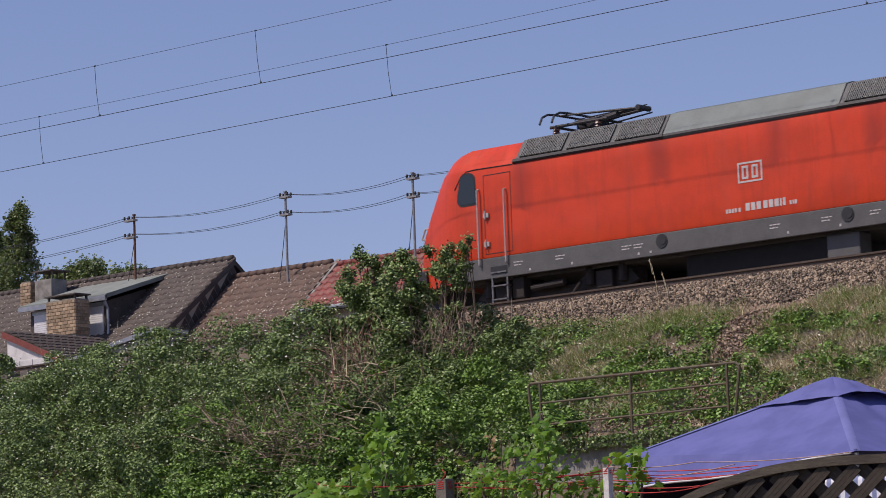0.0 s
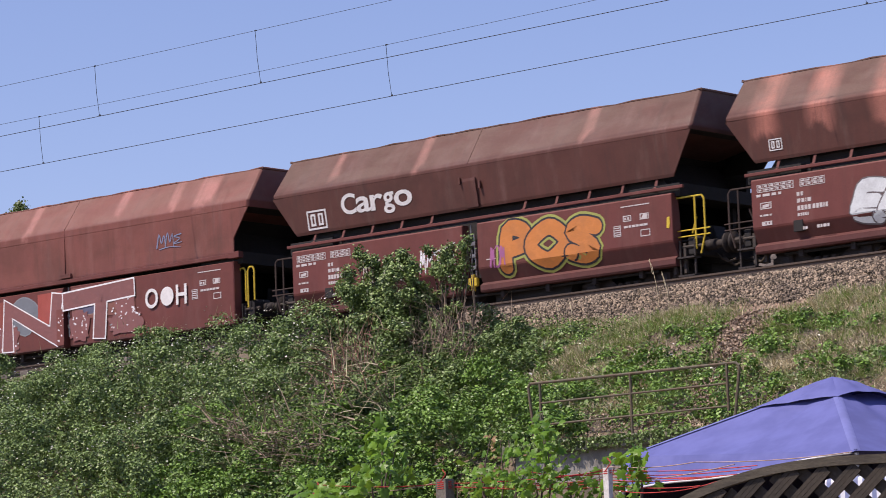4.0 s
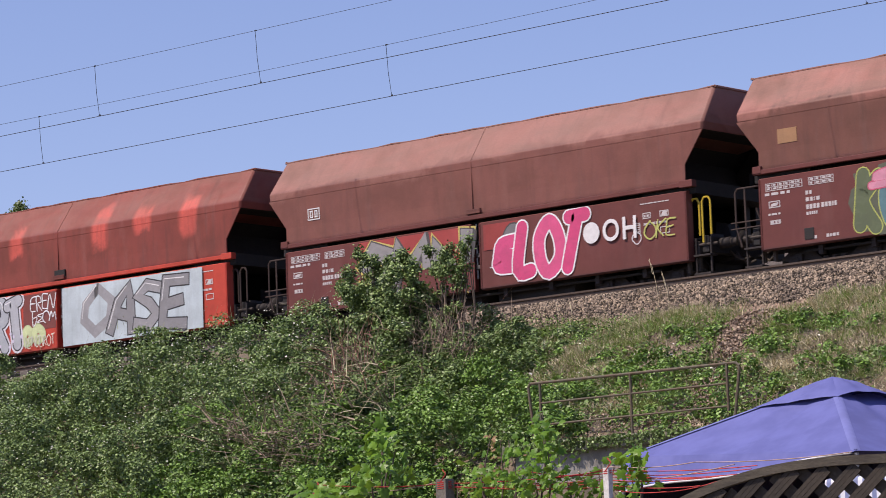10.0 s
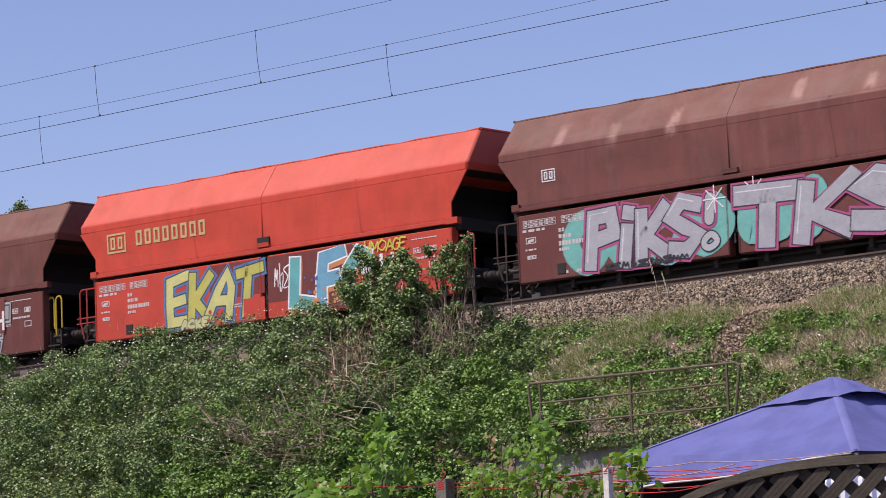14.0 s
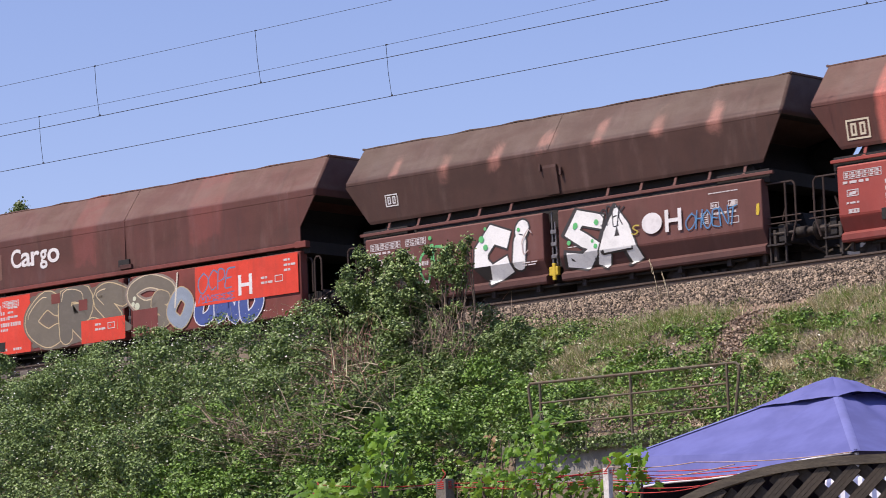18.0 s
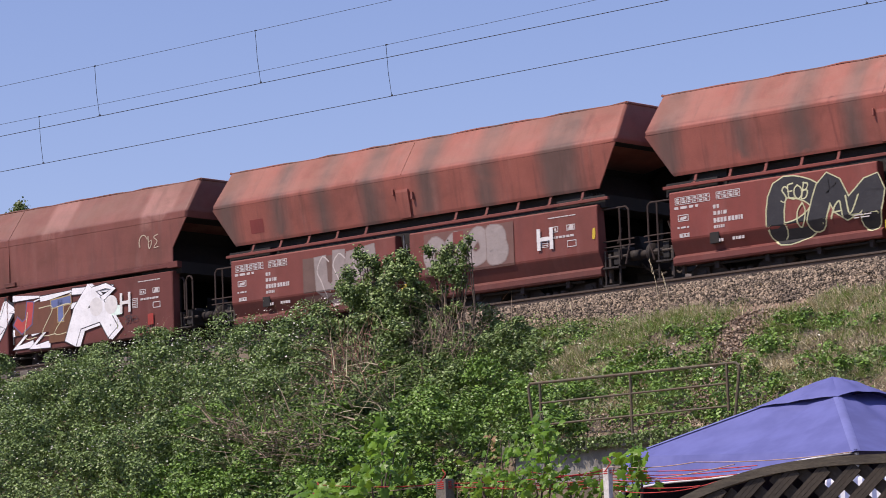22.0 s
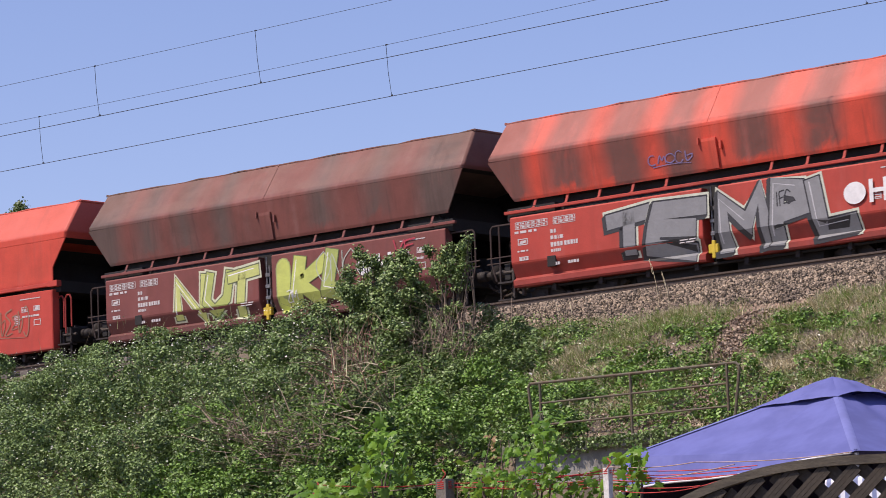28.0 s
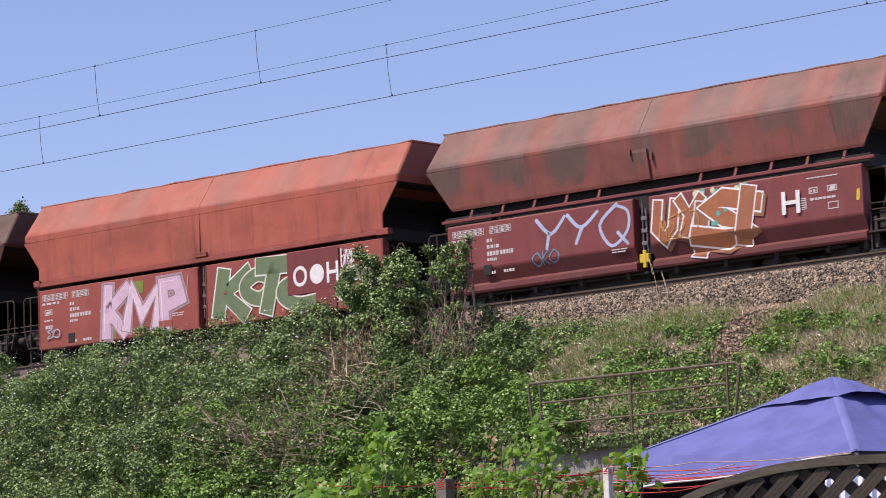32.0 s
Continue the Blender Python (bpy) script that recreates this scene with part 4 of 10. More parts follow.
def wagon(kind, x, label, body, flaps=None, stripe=None, bands=(), low=2.2, dirt=0.35, marks="OOH", mx=None, rail=(0.055, 0.040, 0.033), edge=0.06, high=None):
    k = KIT[kind]
    w = thing("hopper_wagon", label, "freight wagon", pose(x, 0, 0), "wagons of the train")
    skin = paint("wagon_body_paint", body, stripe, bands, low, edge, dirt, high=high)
    # kind B: shade under the fold painted in; kind A: darker bottom edge
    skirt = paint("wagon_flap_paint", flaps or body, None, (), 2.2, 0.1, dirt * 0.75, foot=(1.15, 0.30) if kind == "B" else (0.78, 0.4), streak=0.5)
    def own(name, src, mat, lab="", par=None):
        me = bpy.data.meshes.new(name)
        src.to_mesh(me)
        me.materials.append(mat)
        # second slot: the black that paints shade into the recessed ends
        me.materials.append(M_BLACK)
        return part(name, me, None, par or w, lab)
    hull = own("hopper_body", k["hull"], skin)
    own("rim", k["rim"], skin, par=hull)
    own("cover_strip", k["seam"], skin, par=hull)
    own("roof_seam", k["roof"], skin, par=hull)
    own("side_sill", k["sill"], skirt)
    for nm, me in k["under"]:
        part(nm, me, None, w)
    part("rear_flap", REAR_FLAP, None, w)
    for cx_ in np.linspace(-4.2, 4.2, 8):
        part("flap_catch", CATCH, None, w).location = (cx_, 0, 0)
    for s in (-1, 1):
        for y in (-1.0, 1.0):
            part("end_post", END_POST, None, w).location = (s * ((5.7 if kind == "A" else 5.45) - 0.62), y, 0)
    for h in (0, 1):
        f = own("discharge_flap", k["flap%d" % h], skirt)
        tagged(part("lettering", k["let%d" % h], None, f, "small white tables and bars"), kind="stuff")
    box_bm = bmesh.new()
    hx = -4.32 if kind == "A" else -4.1
    hz = 0.80 if kind == "A" else 0.98
    box(box_bm, hx - 0.11, hx + 0.11, SIDE - 0.012, SIDE + 0.05, hz, hz + 0.22, 0.008)
    part("inspection_box", box_bm, M_BLACK, w)
    gap_bm = bmesh.new()
    gx0 = -0.08 if kind == "B" else -0.02
    rod(gap_bm, (gx0 - 0.05, -1.38, 0.95), (gx0 - 0.05, -1.38, 2.1), 0.02, 6)
    rod(gap_bm, (gx0 + 0.06, -1.36, 0.9), (gx0 + 0.02, -1.36, 1.9), 0.025, 6)
    for zz in (1.15, 1.4, 1.65):
        box(gap_bm, gx0 - 0.07, gx0 + 0.08, -1.42, -1.36, zz, zz + 0.08, 0.01)
    part("flap_linkage", gap_bm, M_STEEL, w)
    if kind == "B":
        lever = bmesh.new()
        box(lever, gx0 - 0.12, gx0 + 0.11, -1.45, -1.36, 0.80, 0.98, 0.02)
        box(lever, gx0 - 0.03, gx0 + 0.05, -1.46, -1.40, 0.70, 1.05, 0.015)
        part("lever", lever, M_YELLOW, w, "yellow lever")
        for bx in np.linspace(-4.6, 4.7, 12):
            if abs(bx) > 0.5:
                own("bracket", BRACKET, skirt).location = (bx, 0.07, 0)
    L = 5.72 if kind == "A" else 5.46
    for s in (-1, 1):
        for y in (-0.875, 0.875):
            b = part("buffer", BUFFER, None, w)
            b.location = (s * L, y, 1.06)
            if s < 0:
                b.rotation_euler = (0, 0, math.pi)
        bm = handrail_mesh(kind, s)
        part("handrail", bm, M_YELLOW if rail == "yellow" and s > 0 else RAILS.setdefault(rail if rail != "yellow" else "d", paint("handrail_paint", rail if rail != "yellow" else (0.055, 0.040, 0.033))), w)
        part("step", step_mesh(kind, s), M_IRON, w)
        end_gear(w, kind, s)
        if kind == "B" and s > 0:
            bm = bmesh.new()
            prism(bm, [(5.02, 1.42), (5.08, 1.40), (5.11, 1.52), (5.10, 1.64), (5.04, 1.62)], -1.50, -1.47, "y")
            part("release_handle", bm, M_YELLOW, w, "yellow release handle")
    axles = []
    for s in (-1, 1):
        axles += bogie_parts(w, s * (4.0 if kind == "A" else 3.75), WHEELS, BOGIE_SIDE, None)
    if marks:
        hm = 0.43
        wide = {"H": 0.40, "OH": 0.94, "OOH": 1.32, "*H": 0.95, "O*H": 1.32, "**H": 1.32, "*OH": 1.32}[marks]
        right = (4.05 if kind == "A" else 3.45) if mx is None else mx
        letters(w, marks, right - wide, 1.32 if kind == "A" else 1.34, hm if kind == "A" else 0.42, wide, name="load_mark", label="large off-white load mark", gap=0.11, fat=0.025, y=SIDE - 0.034)
    TRAIN.append((w, axles))
    HULL_OF[w.name] = kind
    return w


RAILS, TRAIN, HULL_OF = {}, [], {}


def lay_on_hull(w):
    """Sets the markings and sprayed pictures of the upper body flat on its leaning side."""
    zs, ys = ((2.28, 2.62, 3.26, 3.42), (-1.47, -1.47, -1.49, -1.49)) if HULL_OF[w.name] == "A" else ((2.44, 2.50, 3.30, 3.38), (-1.345, -1.36, -1.49, -1.49))
    for c in w.children:
        if c.type == "MESH" and c.name.split(".")[0] in ("marking", "emblem", "sprayed_letters", "paint_patch"):
            for v in c.data.vertices:
                if v.co.z > 2.33 and v.co.y < -1.44:
                    v.co.y = float(np.interp(v.co.z, zs, ys)) + (v.co.y + 1.484) * 0.5 - 0.002



def fold_on_flap(w):
    """Lets the sprayed pictures of a folded flap follow its turned-in foot and lip."""
    if HULL_OF[w.name] != "B":
        return
    for c in w.children:
        if c.type != "MESH" or c.name.split(".")[0] not in ("sprayed_letters", "paint_patch", "sprayed_spots"):
            continue
        zs = [v.co.z for v in c.data.vertices]
        if min(zs) > 1.16 or max(zs) > 2.2:
            continue
        bm = bmesh.new()
        bm.from_mesh(c.data)
        for z in (1.17, 0.86, 0.80):
            bmesh.ops.bisect_plane(bm, geom=bm.verts[:] + bm.edges[:] + bm.faces[:], plane_co=(0, 0, z), plane_no=(0, 0, 1))
        for v in bm.verts:
            v.co.y += float(np.interp(v.co.z, (0.70, 0.80, 0.86, 1.13, 1.17), (0.05, 0.05, 0.135, 0.01, 0.0)))
        bm.to_mesh(c.data)
        bm.free()


# ---- the wagons, front to rear ----
SILVER, INK, PALE = (0.36, 0.37, 0.38), (0.018, 0.018, 0.02), (0.75, 0.75, 0.76)
M_GOLD = plain("faded_gold_lettering", (0.56, 0.42, 0.20), 0.6)
M_CREAM = plain("cream_lettering", (0.70, 0.62, 0.45), 0.6)
WHITE = (0.80, 0.81, 0.80)
M_INK = plain("black_lettering", (0.03, 0.03, 0.03), 0.6)


def cargo_word(w, x0, word="Cargo", mat=None, width=1.66):
    letters(w, word, x0, 2.74, 0.42, width, y=-1.50, mat=mat, name="marking", label="large plain lettering on the body", fat=0.028, gap=0.035)


def hatch(w, x=0.0, mat=None):
    bm = bmesh.new()
    box(bm, x - 0.18, x + 0.18, -1.515, -1.46, 2.36, 2.52, 0.01)
    part("hatch", bm, mat or M_BLACK, w)


def emblem(w, x, z=2.78, s=1.0, mat=None, y=-1.497):
    """White outlined emblem, as plain shapes."""
    bm = bmesh.new()
    frame_box(bm, x, z, 0.44 * s, 0.32 * s, y, 0.03 * s)
    frame_box(bm, x + 0.08 * s, z + 0.06 * s, 0.11 * s, 0.20 * s, y, 0.035 * s)
    frame_box(bm, x + 0.25 * s, z + 0.06 * s, 0.11 * s, 0.20 * s, y, 0.035 * s)
    part("emblem", bm, mat or M_WHITE_BIG, w)


def brand_bars(w, x, mat, n=8):
    """The maker's word, as plain bars of its size."""
    bm = bmesh.new()
    for k in range(n):
        frame_box(bm, x + 0.29 * k, 2.80, 0.20, 0.34, -1.497, 0.06)
    part("marking", bm, mat, w)


def patch(w, x0, x1, z0, z1, col, y=None, name="paint_patch"):
    """A straight-edged field of other paint."""
    bm = bmesh.new()
    y = layer(w, 0.0012) - 0.0008 if y is None else y
    box(bm, x0, x1, y - 0.0002, y + 0.001, z0, z1)
    part(name, bm, paint("patch_paint", col, dirt=0.15), w)


def stencil(w, x, z, n, boxed=True):
    """White stencilled panel on fresh paint: short lines of writing as bars, and a frame beside them."""
    y = layer(w, 0.0006) - 0.0002
    bm = bmesh.new()
    for k in range(n):
        bars(bm, x, z - 0.11 * k, (0.10, 0.06, 0.13)[:2 + k % 2], 0.05, y, 0.025)
    part("stencilled_lines", bm, M_WHITE, w)
    if boxed:
        bm = bmesh.new()
        frame_box(bm, x + 0.42, z - 0.11, 0.24, 0.15, y)
        part("stencilled_frame", bm, M_WHITE, w)


def between(reds, half):
    """Dirty panels left between clean stripes of one half width."""
    edges = [-6.0] + [v for c in reds for v in (c - half, c + half)] + [6.0]
    return [((p + q) / 2, (q - p) / 2) for p, q in zip(edges[::2], edges[1::2])]


def cars():
    MA, MB, DUSTY = (0.165, 0.052, 0.045), (0.225, 0.085, 0.070), (0.235, 0.092, 0.076)
    DK, DR = (0.090, 0.050, 0.040), (0.125, 0.052, 0.042)
    CR = (0.62, 0.058, 0.036)
    lw = "light letters"

    w = wagon("B", -20.86, "dark brown hopper wagon with small faded patches and sprayed flaps", DK, MA, (0.42, 0.19, 0.15), [(-4.45, .12), (-3.0, .13), (-1.7, .13), (-.2, .2), (1.4, .12), (2.8, .12), (4.2, .12)], 3.3, marks="*H", mx=3.86, high=3.68)
    piece(w, 1, .15, 1.3, 2.6, 3.3, fill=PALE, scrawl=True, fat=.03, y=-1.505)
    piece(w, 201, -2.95, -2.49, 1.72, 1.95, "PEADE", fill=PALE, style="tag", fat=.025)
    piece(w, 202, -3.16, -2.53, 1.0, 1.6, "BAS", fill=(.55, .52, .47), style="tag", fat=.04)
    piece(w, 203, -2.46, -0.51, .78, 2.0, "SULT", fills=[(.36, .29, .20), (.32, .29, .22), (.29, .27, .21)], line=(.13, .09, .07), fat=.03)
    piece(w, 204, 0.21, 0.66, 1.0, 1.9, "FX", fill=(.50, .36, .34), style="tag", fat=.03)
    piece(w, 205, 0.77, 2.23, 1.3, 2.05, "O", fill=(.22, .06, .055), line=(.40, .18, .12), fat=.03)
    piece(w, 206, 0.8, 2.54, .72, 2.02, "SORZ", fill=(.25, .37, .36), line=(.06, .08, .09), fat=.05, hi=(.34, .46, .45))
    piece(w, 207, 2.78, 3.52, .74, 1.17, "UU", fill=(.15, .34, .38), line=(.06, .12, .15), fat=.03)
    patch(w, 2.52, 3.15, 1.18, 2.05, (.19, .055, .05))

    w = wagon("A", -8.56, "dull red hopper wagon with white lettering and sprayed flaps", MB, MA, (0.42, 0.14, 0.11), [(-4.6, .15), (-3.0, .12), (-1.5, .15), (2.8, .3)], 3.5, marks="OH", mx=4.18)
    cargo_word(w, -3.95)
    hatch(w, -.15)
    piece(w, 7, -5.1, -4.5, 2.55, 3.2, fill=(.35, .25, .2), scrawl=True, fat=.05, y=-1.50, back=(.09, .05, .045))
    piece(w, 208, -3.18, -0.16, .74, 2.06, "DEUiM", fill=(.80, .74, .52), line=(.05, .045, .04), glow=(.28, .24, .21), fat=.05, swell=.5)
    patch(w, -1.05, -0.14, .72, 1.2, MA)
    piece(w, 209, -2.22, -1.69, 1.35, 1.6, "TPOTE", fill=INK, style="tag", fat=.02)
    piece(w, 210, -2.22, -1.69, 1.12, 1.32, "NTDC", fill=INK, style="tag", fat=.02)
    piece(w, 211, 0.1, 0.57, 1.2, 2.0, fill=SILVER, scrawl=True, fat=.05)
    piece(w, 212, 0.79, 2.76, .74, 2.04, "GSL", fill=INK, line=(.76, .77, .79), fat=.08, swell=.5, hi=(.5, .5, .52))
    piece(w, 213, 2.21, 2.56, 1.2, 1.6, "SiP", fill=PALE, style="tag", fat=.025)
    piece(w, 214, 2.8, 3.18, .95, 1.95, fill=(.27, .34, .45), scrawl=True, fat=.04)

    w = wagon("A", 4.1, "dull red hopper wagon with white outlined spray letters", MB, MA, (0.44, 0.19, 0.16), [(-4.6, .13), (-3.2, .13), (-1.4, .13), (1.6, .13), (3.4, .13), (4.4, .3)], 3.45, marks="O*H", mx=3.95, rail="yellow")
    emblem(w, -4.9, 2.75, .8, M_IRON)
    piece(w, 13, 3.0, 3.8, 2.6, 3.0, fill=(.20, .24, .36), scrawl=True, fat=.035, y=-1.50)
    patch(w, -3.04, -2.51, 1.0, 1.97, (.30, .42, .33))
    patch(w, -2.49, -2.07, .95, 1.97, (.30, .09, .07))
    piece(w, 215, -1.87, -1.09, 1.15, 2.05, "O", fill=(.16, .18, .20), line=(.22, .24, .25), swell=.6)
    patch(w, -1.01, -0.18, 1.3, 2.02, (.42, .10, .08))
    patch(w, 0.15, 2.26, 1.3, 2.04, (.28, .13, .11))
    piece(w, 216, 0.43, 1.14, 1.35, 1.9, "O", fill=(.10, .10, .16), line=(.30, .16, .12), swell=.5)
    piece(w, 217, -2.66, -1.72, .74, 1.35, back=(.23, .085, .075))
    dots(w, 218, -2.54, -1.68, .78, 1.4, 26, .022, PALE)
    piece(w, 219, -2.09, -0.29, .76, 2.0, "N", fill=(.23, .085, .075), line=WHITE, fat=.07, style="block", swell=.26)
    patch(w, -0.37, -0.13, .76, 1.6, (.22, .08, .07))
    dots(w, 220, -0.37, -0.14, .80, 1.6, 14, .022, PALE)
    piece(w, 221, 1.46, 2.46, .85, 1.3, back=(.23, .09, .08))
    piece(w, 222, 1.67, 2.22, 1.2, 1.8, back=(.24, .09, .08))
    dots(w, 223, 1.49, 2.43, .9, 1.7, 34, .022, PALE)
    piece(w, 224, 0.15, 0.68, .8, 1.5, back=(.23, .085, .075))
    dots(w, 225, 0.18, 0.65, .85, 1.45, 18, .022, PALE)
    piece(w, 226, 0.11, 1.95, .76, 2.04, "T", fill=(.22, .085, .075), line=WHITE, fat=.07, style="block", swell=.3)

    w = wagon("B", 16.47, "dark maroon hopper wagon with white lettering and orange spray letters", DR, MA, (0.36, 0.16, 0.13), [(-4.0, .1), (-1.5, .12), (3.0, .15)], 3.5, marks="", rail="yellow")
    emblem(w, -4.75, 2.52, 1.3)
    cargo_word(w, -3.7, width=2.0)
    piece(w, 14, -3.1, -1.7, 1.1, 1.75, fill=(.56, .50, .42), scrawl=True, fat=.04)
    piece(w, 15, -1.5, -.5, 1.2, 1.8, fill=PALE, scrawl=True, fat=.035)
    piece(w, 16, .75, 3.3, .95, 2.0, "POS", fill=(.58, .20, .04), line=INK, glow=(.34, .36, .08), fat=.09)
    piece(w, 141, .45, .85, 1.1, 1.6, fill=(.40, .12, .28), scrawl=True, fat=.05)

    w = wagon("B", 28.72, "brown hopper wagon with faded orange stripes", DR, MA, (0.50, 0.19, 0.14), [(x + .2, .25) for x in (-5.0, -3.7, -2.2, -.8, .7, 2.2, 3.7)], 2.95, marks="*H", mx=3.8, edge=.16)
    emblem(w, -4.75, 2.62, .7)
    piece(w, 17, -2.8, -.9, .95, 1.8, "EAP", fill=(.62, .66, .66), line=(.12, .10, .10), back=None, fat=.05)
    piece(w, 18, 1.05, 2.65, .95, 1.85, fill=INK, scrawl=True, fat=.035, back=(.52, .56, .58))

    w = wagon("A", 41.16, "dusty maroon hopper wagon with silver and white sprayed figures", MB, MA, (0.50, 0.24, 0.20), [(-4.6, .12), (-3.1, .12), (-1.6, .12), (1.4, .12), (2.9, .12), (4.4, .12)], 3.35, marks="H", mx=3.93, rail="yellow")
    letters(w, "O", 2.75, 1.32, .46, .45, name="load_mark", fat=.05, y=SIDE - .034)
    patch(w, -3.35, -1.77, 1.35, 1.98, (.26, .24, .23))
    piece(w, 227, -3.3, -1.72, .78, 1.95, "VT", fill=(.30, .31, .31), line=(.20, .17, .16), style="block", fat=.02, swell=0.25)
    piece(w, 228, -3.57, -3.03, 1.5, 1.8, "O", fill=(.30, .06, .05), style="tag", fat=.03)
    piece(w, 229, -4.38, -3.48, .85, 1.1, "SKUG", fill=(.55, .48, .08), style="tag", fat=.025)
    piece(w, 230, -2.33, -1.89, 1.72, 2.0, "X", fill=WHITE, style="tag", fat=.06)
    piece(w, 231, -1.89, -0.77, 1.1, 2.04, "E", fill=WHITE, line=(.55, .07, .05), style="block", fat=.03, swell=.4)
    piece(w, 232, -0.86, -0.1, .95, 1.7, "Y", fill=WHITE, line=(.50, .07, .05), fat=.02, swell=.5)
    patch(w, -0.91, -0.1, 1.66, 2.02, (.50, .07, .05))
    piece(w, 233, -0.76, -0.25, 1.7, 1.98, "X", fill=WHITE, style="tag", fat=.06)
    patch(w, -1.63, -1.23, .74, 1.15, WHITE)
    piece(w, 234, 0.33, 2.58, .74, 2.05, "RU", fill=(.42, .43, .44), line=INK, glow=(.46, .50, .12), fat=.06, style="block", swell=0.33)
    patch(w, 0.17, 1.31, .72, 1.25, MA)
    patch(w, 2.59, 2.78, .72, 2.06, MA)
    dots(w, 235, 0.98, 1.5, 1.6, 1.95, 7, .09, (.56, .58, .10))
    dots(w, 236, 2.02, 2.42, .98, 1.3, 5, .09, (.56, .58, .10))
    piece(w, 237, 0.17, 0.41, 1.35, 1.55, "15", fill=PALE, style="tag", fat=.03)

    w = wagon("B", 53.58, "dark brown hopper wagon with one faded red panel", DK, MA, (0.56, 0.20, 0.15), [(-3.1, .14), (.28, .22), (2.5, .14)], 3.2, marks="*H", mx=3.44)
    piece(w, 23, -4.9, -4.0, 2.55, 3.05, fill=(.45, .50, .56), scrawl=True, fat=.035, y=-1.50)
    patch(w, -.75, -.25, 2.75, 3.05, (.42, .10, .07), -1.495)
    piece(w, 238, -3.06, -0.35, .95, 2.03, "STAR", fill=(.30, .29, .28), line=(.44, .45, .44), glow=(.20, .06, .055), back=(.20, .11, .10), style="block", fat=.03, swell=0.25, hi=(.60, .60, .58))
    piece(w, 239, -2.94, -0.49, .9, 1.7, fill=(.35, .08, .07), scrawl=True, fat=.025)
    piece(w, 240, 0.34, 2.61, 1.0, 1.98, "REK", fill=(.26, .22, .22), line=(.42, .42, .42), glow=(.26, .05, .045), style="block", fat=.03, swell=0.25, hi=(.6, .6, .6))
    piece(w, 241, 2.33, 3.63, 1.72, 2.05, "77R", fill=(.35, .42, .60), style="tag", fat=.07)
    piece(w, 242, 3.09, 4.2, 1.28, 1.5, "ASPBS", fill=PALE, style="tag", fat=.035)

    w = wagon("B", 65.72, "brown hopper wagon with dusty pink bands", (0.16, 0.066, 0.052), MA, (0.36, 0.17, 0.138), [(-4.9, .2), (-3.6, .26), (-2.2, .2), (-.7, .3), (1.0, .26), (2.5, .2), (4.0, .3)], 2.85, marks="*H", mx=3.75, edge=.2)
    piece(w, 243, -3.27, -2.51, 1.2, 1.95, fill=(.07, .24, .40), scrawl=True, fat=.04)
    patch(w, -2.4, -1, .95, 1.95, (.14, .085, .075))
    piece(w, 244, -2.36, -1.02, 1.0, 1.95, "AO", fill=(.40, .38, .36), style="tag", fat=.022)
    piece(w, 245, -2.4, -1.98, 1.1, 1.35, "AiNE", fill=PALE, style="tag", fat=.025)
    piece(w, 246, -1.13, -0.76, 1.55, 1.95, "DC", fill=(.55, .52, .50), style="tag", fat=.025)
    piece(w, 247, 0.82, 2.78, 1.08, 2.03, "TCHI", fill=(.15, .31, .37), line=WHITE, fat=.09, style="block", swell=0.3)
    piece(w, 248, 4.75, 5.03, 1.15, 2.0, fill=(.10, .26, .40), scrawl=True, fat=.04)

    w = wagon("A", 78.04, "brown hopper wagon with bright red stripes and red flaps", (0.60, 0.075, 0.05), CR, (0.16, 0.058, 0.044), bands=between((-4.6, -3.24, -1.68, 1.4, 2.87, 4.4), .27), low=2.45, marks="O*H", mx=3.71)
    cargo_word(w, -3.95, "C go", plain("faded_dark_lettering", (0.36, 0.16, 0.08), 0.6))
    hatch(w, 0.0)
    piece(w, 31, -2.7, -1.6, 1.2, 2.25, fill=(.10, .13, .30), scrawl=True, fat=.05, back=(.60, .62, .68), y=-1.53)
    piece(w, 249, -3.54, -0.15, .72, 2.07, "SiLE", fills=[(.38, .27, .24), (.58, .60, .68), (.36, .27, .17), (.42, .18, .15)], line=(.04, .055, .11), back=(.36, .22, .18), fat=.06, hi=WHITE, swell=.46)
    dots(w, 250, -3.46, -0.27, .9, 1.9, 9, .06, (.62, .60, .62))
    piece(w, 251, -3.5, -0.19, .8, 1.5, fill=(.05, .06, .10), scrawl=True, fat=.05)
    dots(w, 252, -3.07, -0.27, 2.30, 2.42, 11, .11, (.07, .085, .17), -1.487)
    dots(w, 253, -2.49, -1.99, 2.3, 2.42, 3, .12, (.55, .58, .70), -1.489)
    piece(w, 254, 0.03, 0.61, 1.2, 2.04, fill=(.30, .42, .55), scrawl=True, fat=.04)
    piece(w, 255, 0.5, 4.01, .76, 2.0, "NBSU", fill=(.25, .24, .21), line=(.075, .075, .065), glow=(.20, .17, .14), fat=.05, hi=(.72, .72, .70), swell=.48)
    patch(w, 2.26, 3.85, 1.2, 2.06, (.22, .055, .05))
    piece(w, 256, 4.04, 4.94, 1.05, 2.02, fill=(.78, .42, .38), scrawl=True, fat=.035)
    piece(w, 257, 3.91, 4.21, 1.3, 1.5, "X", fill=PALE, style="tag", fat=.03)

    w = wagon("A", 90.61, "maroon hopper wagon with bright red blotches and grey spray letters", (0.27, 0.07, 0.052), CR, (0.70, 0.12, 0.085), [(-4.5, .22), (-3.1, .24), (-1.5, .2), (1.35, .24), (2.75, .24), (4.25, .26)], 3.0, marks="", high=3.72)
    cargo_word(w, -3.9)
    hatch(w, 0.0)
    patch(w, -3.25, -2.74, 1.0, 2.05, (.22, .07, .06))
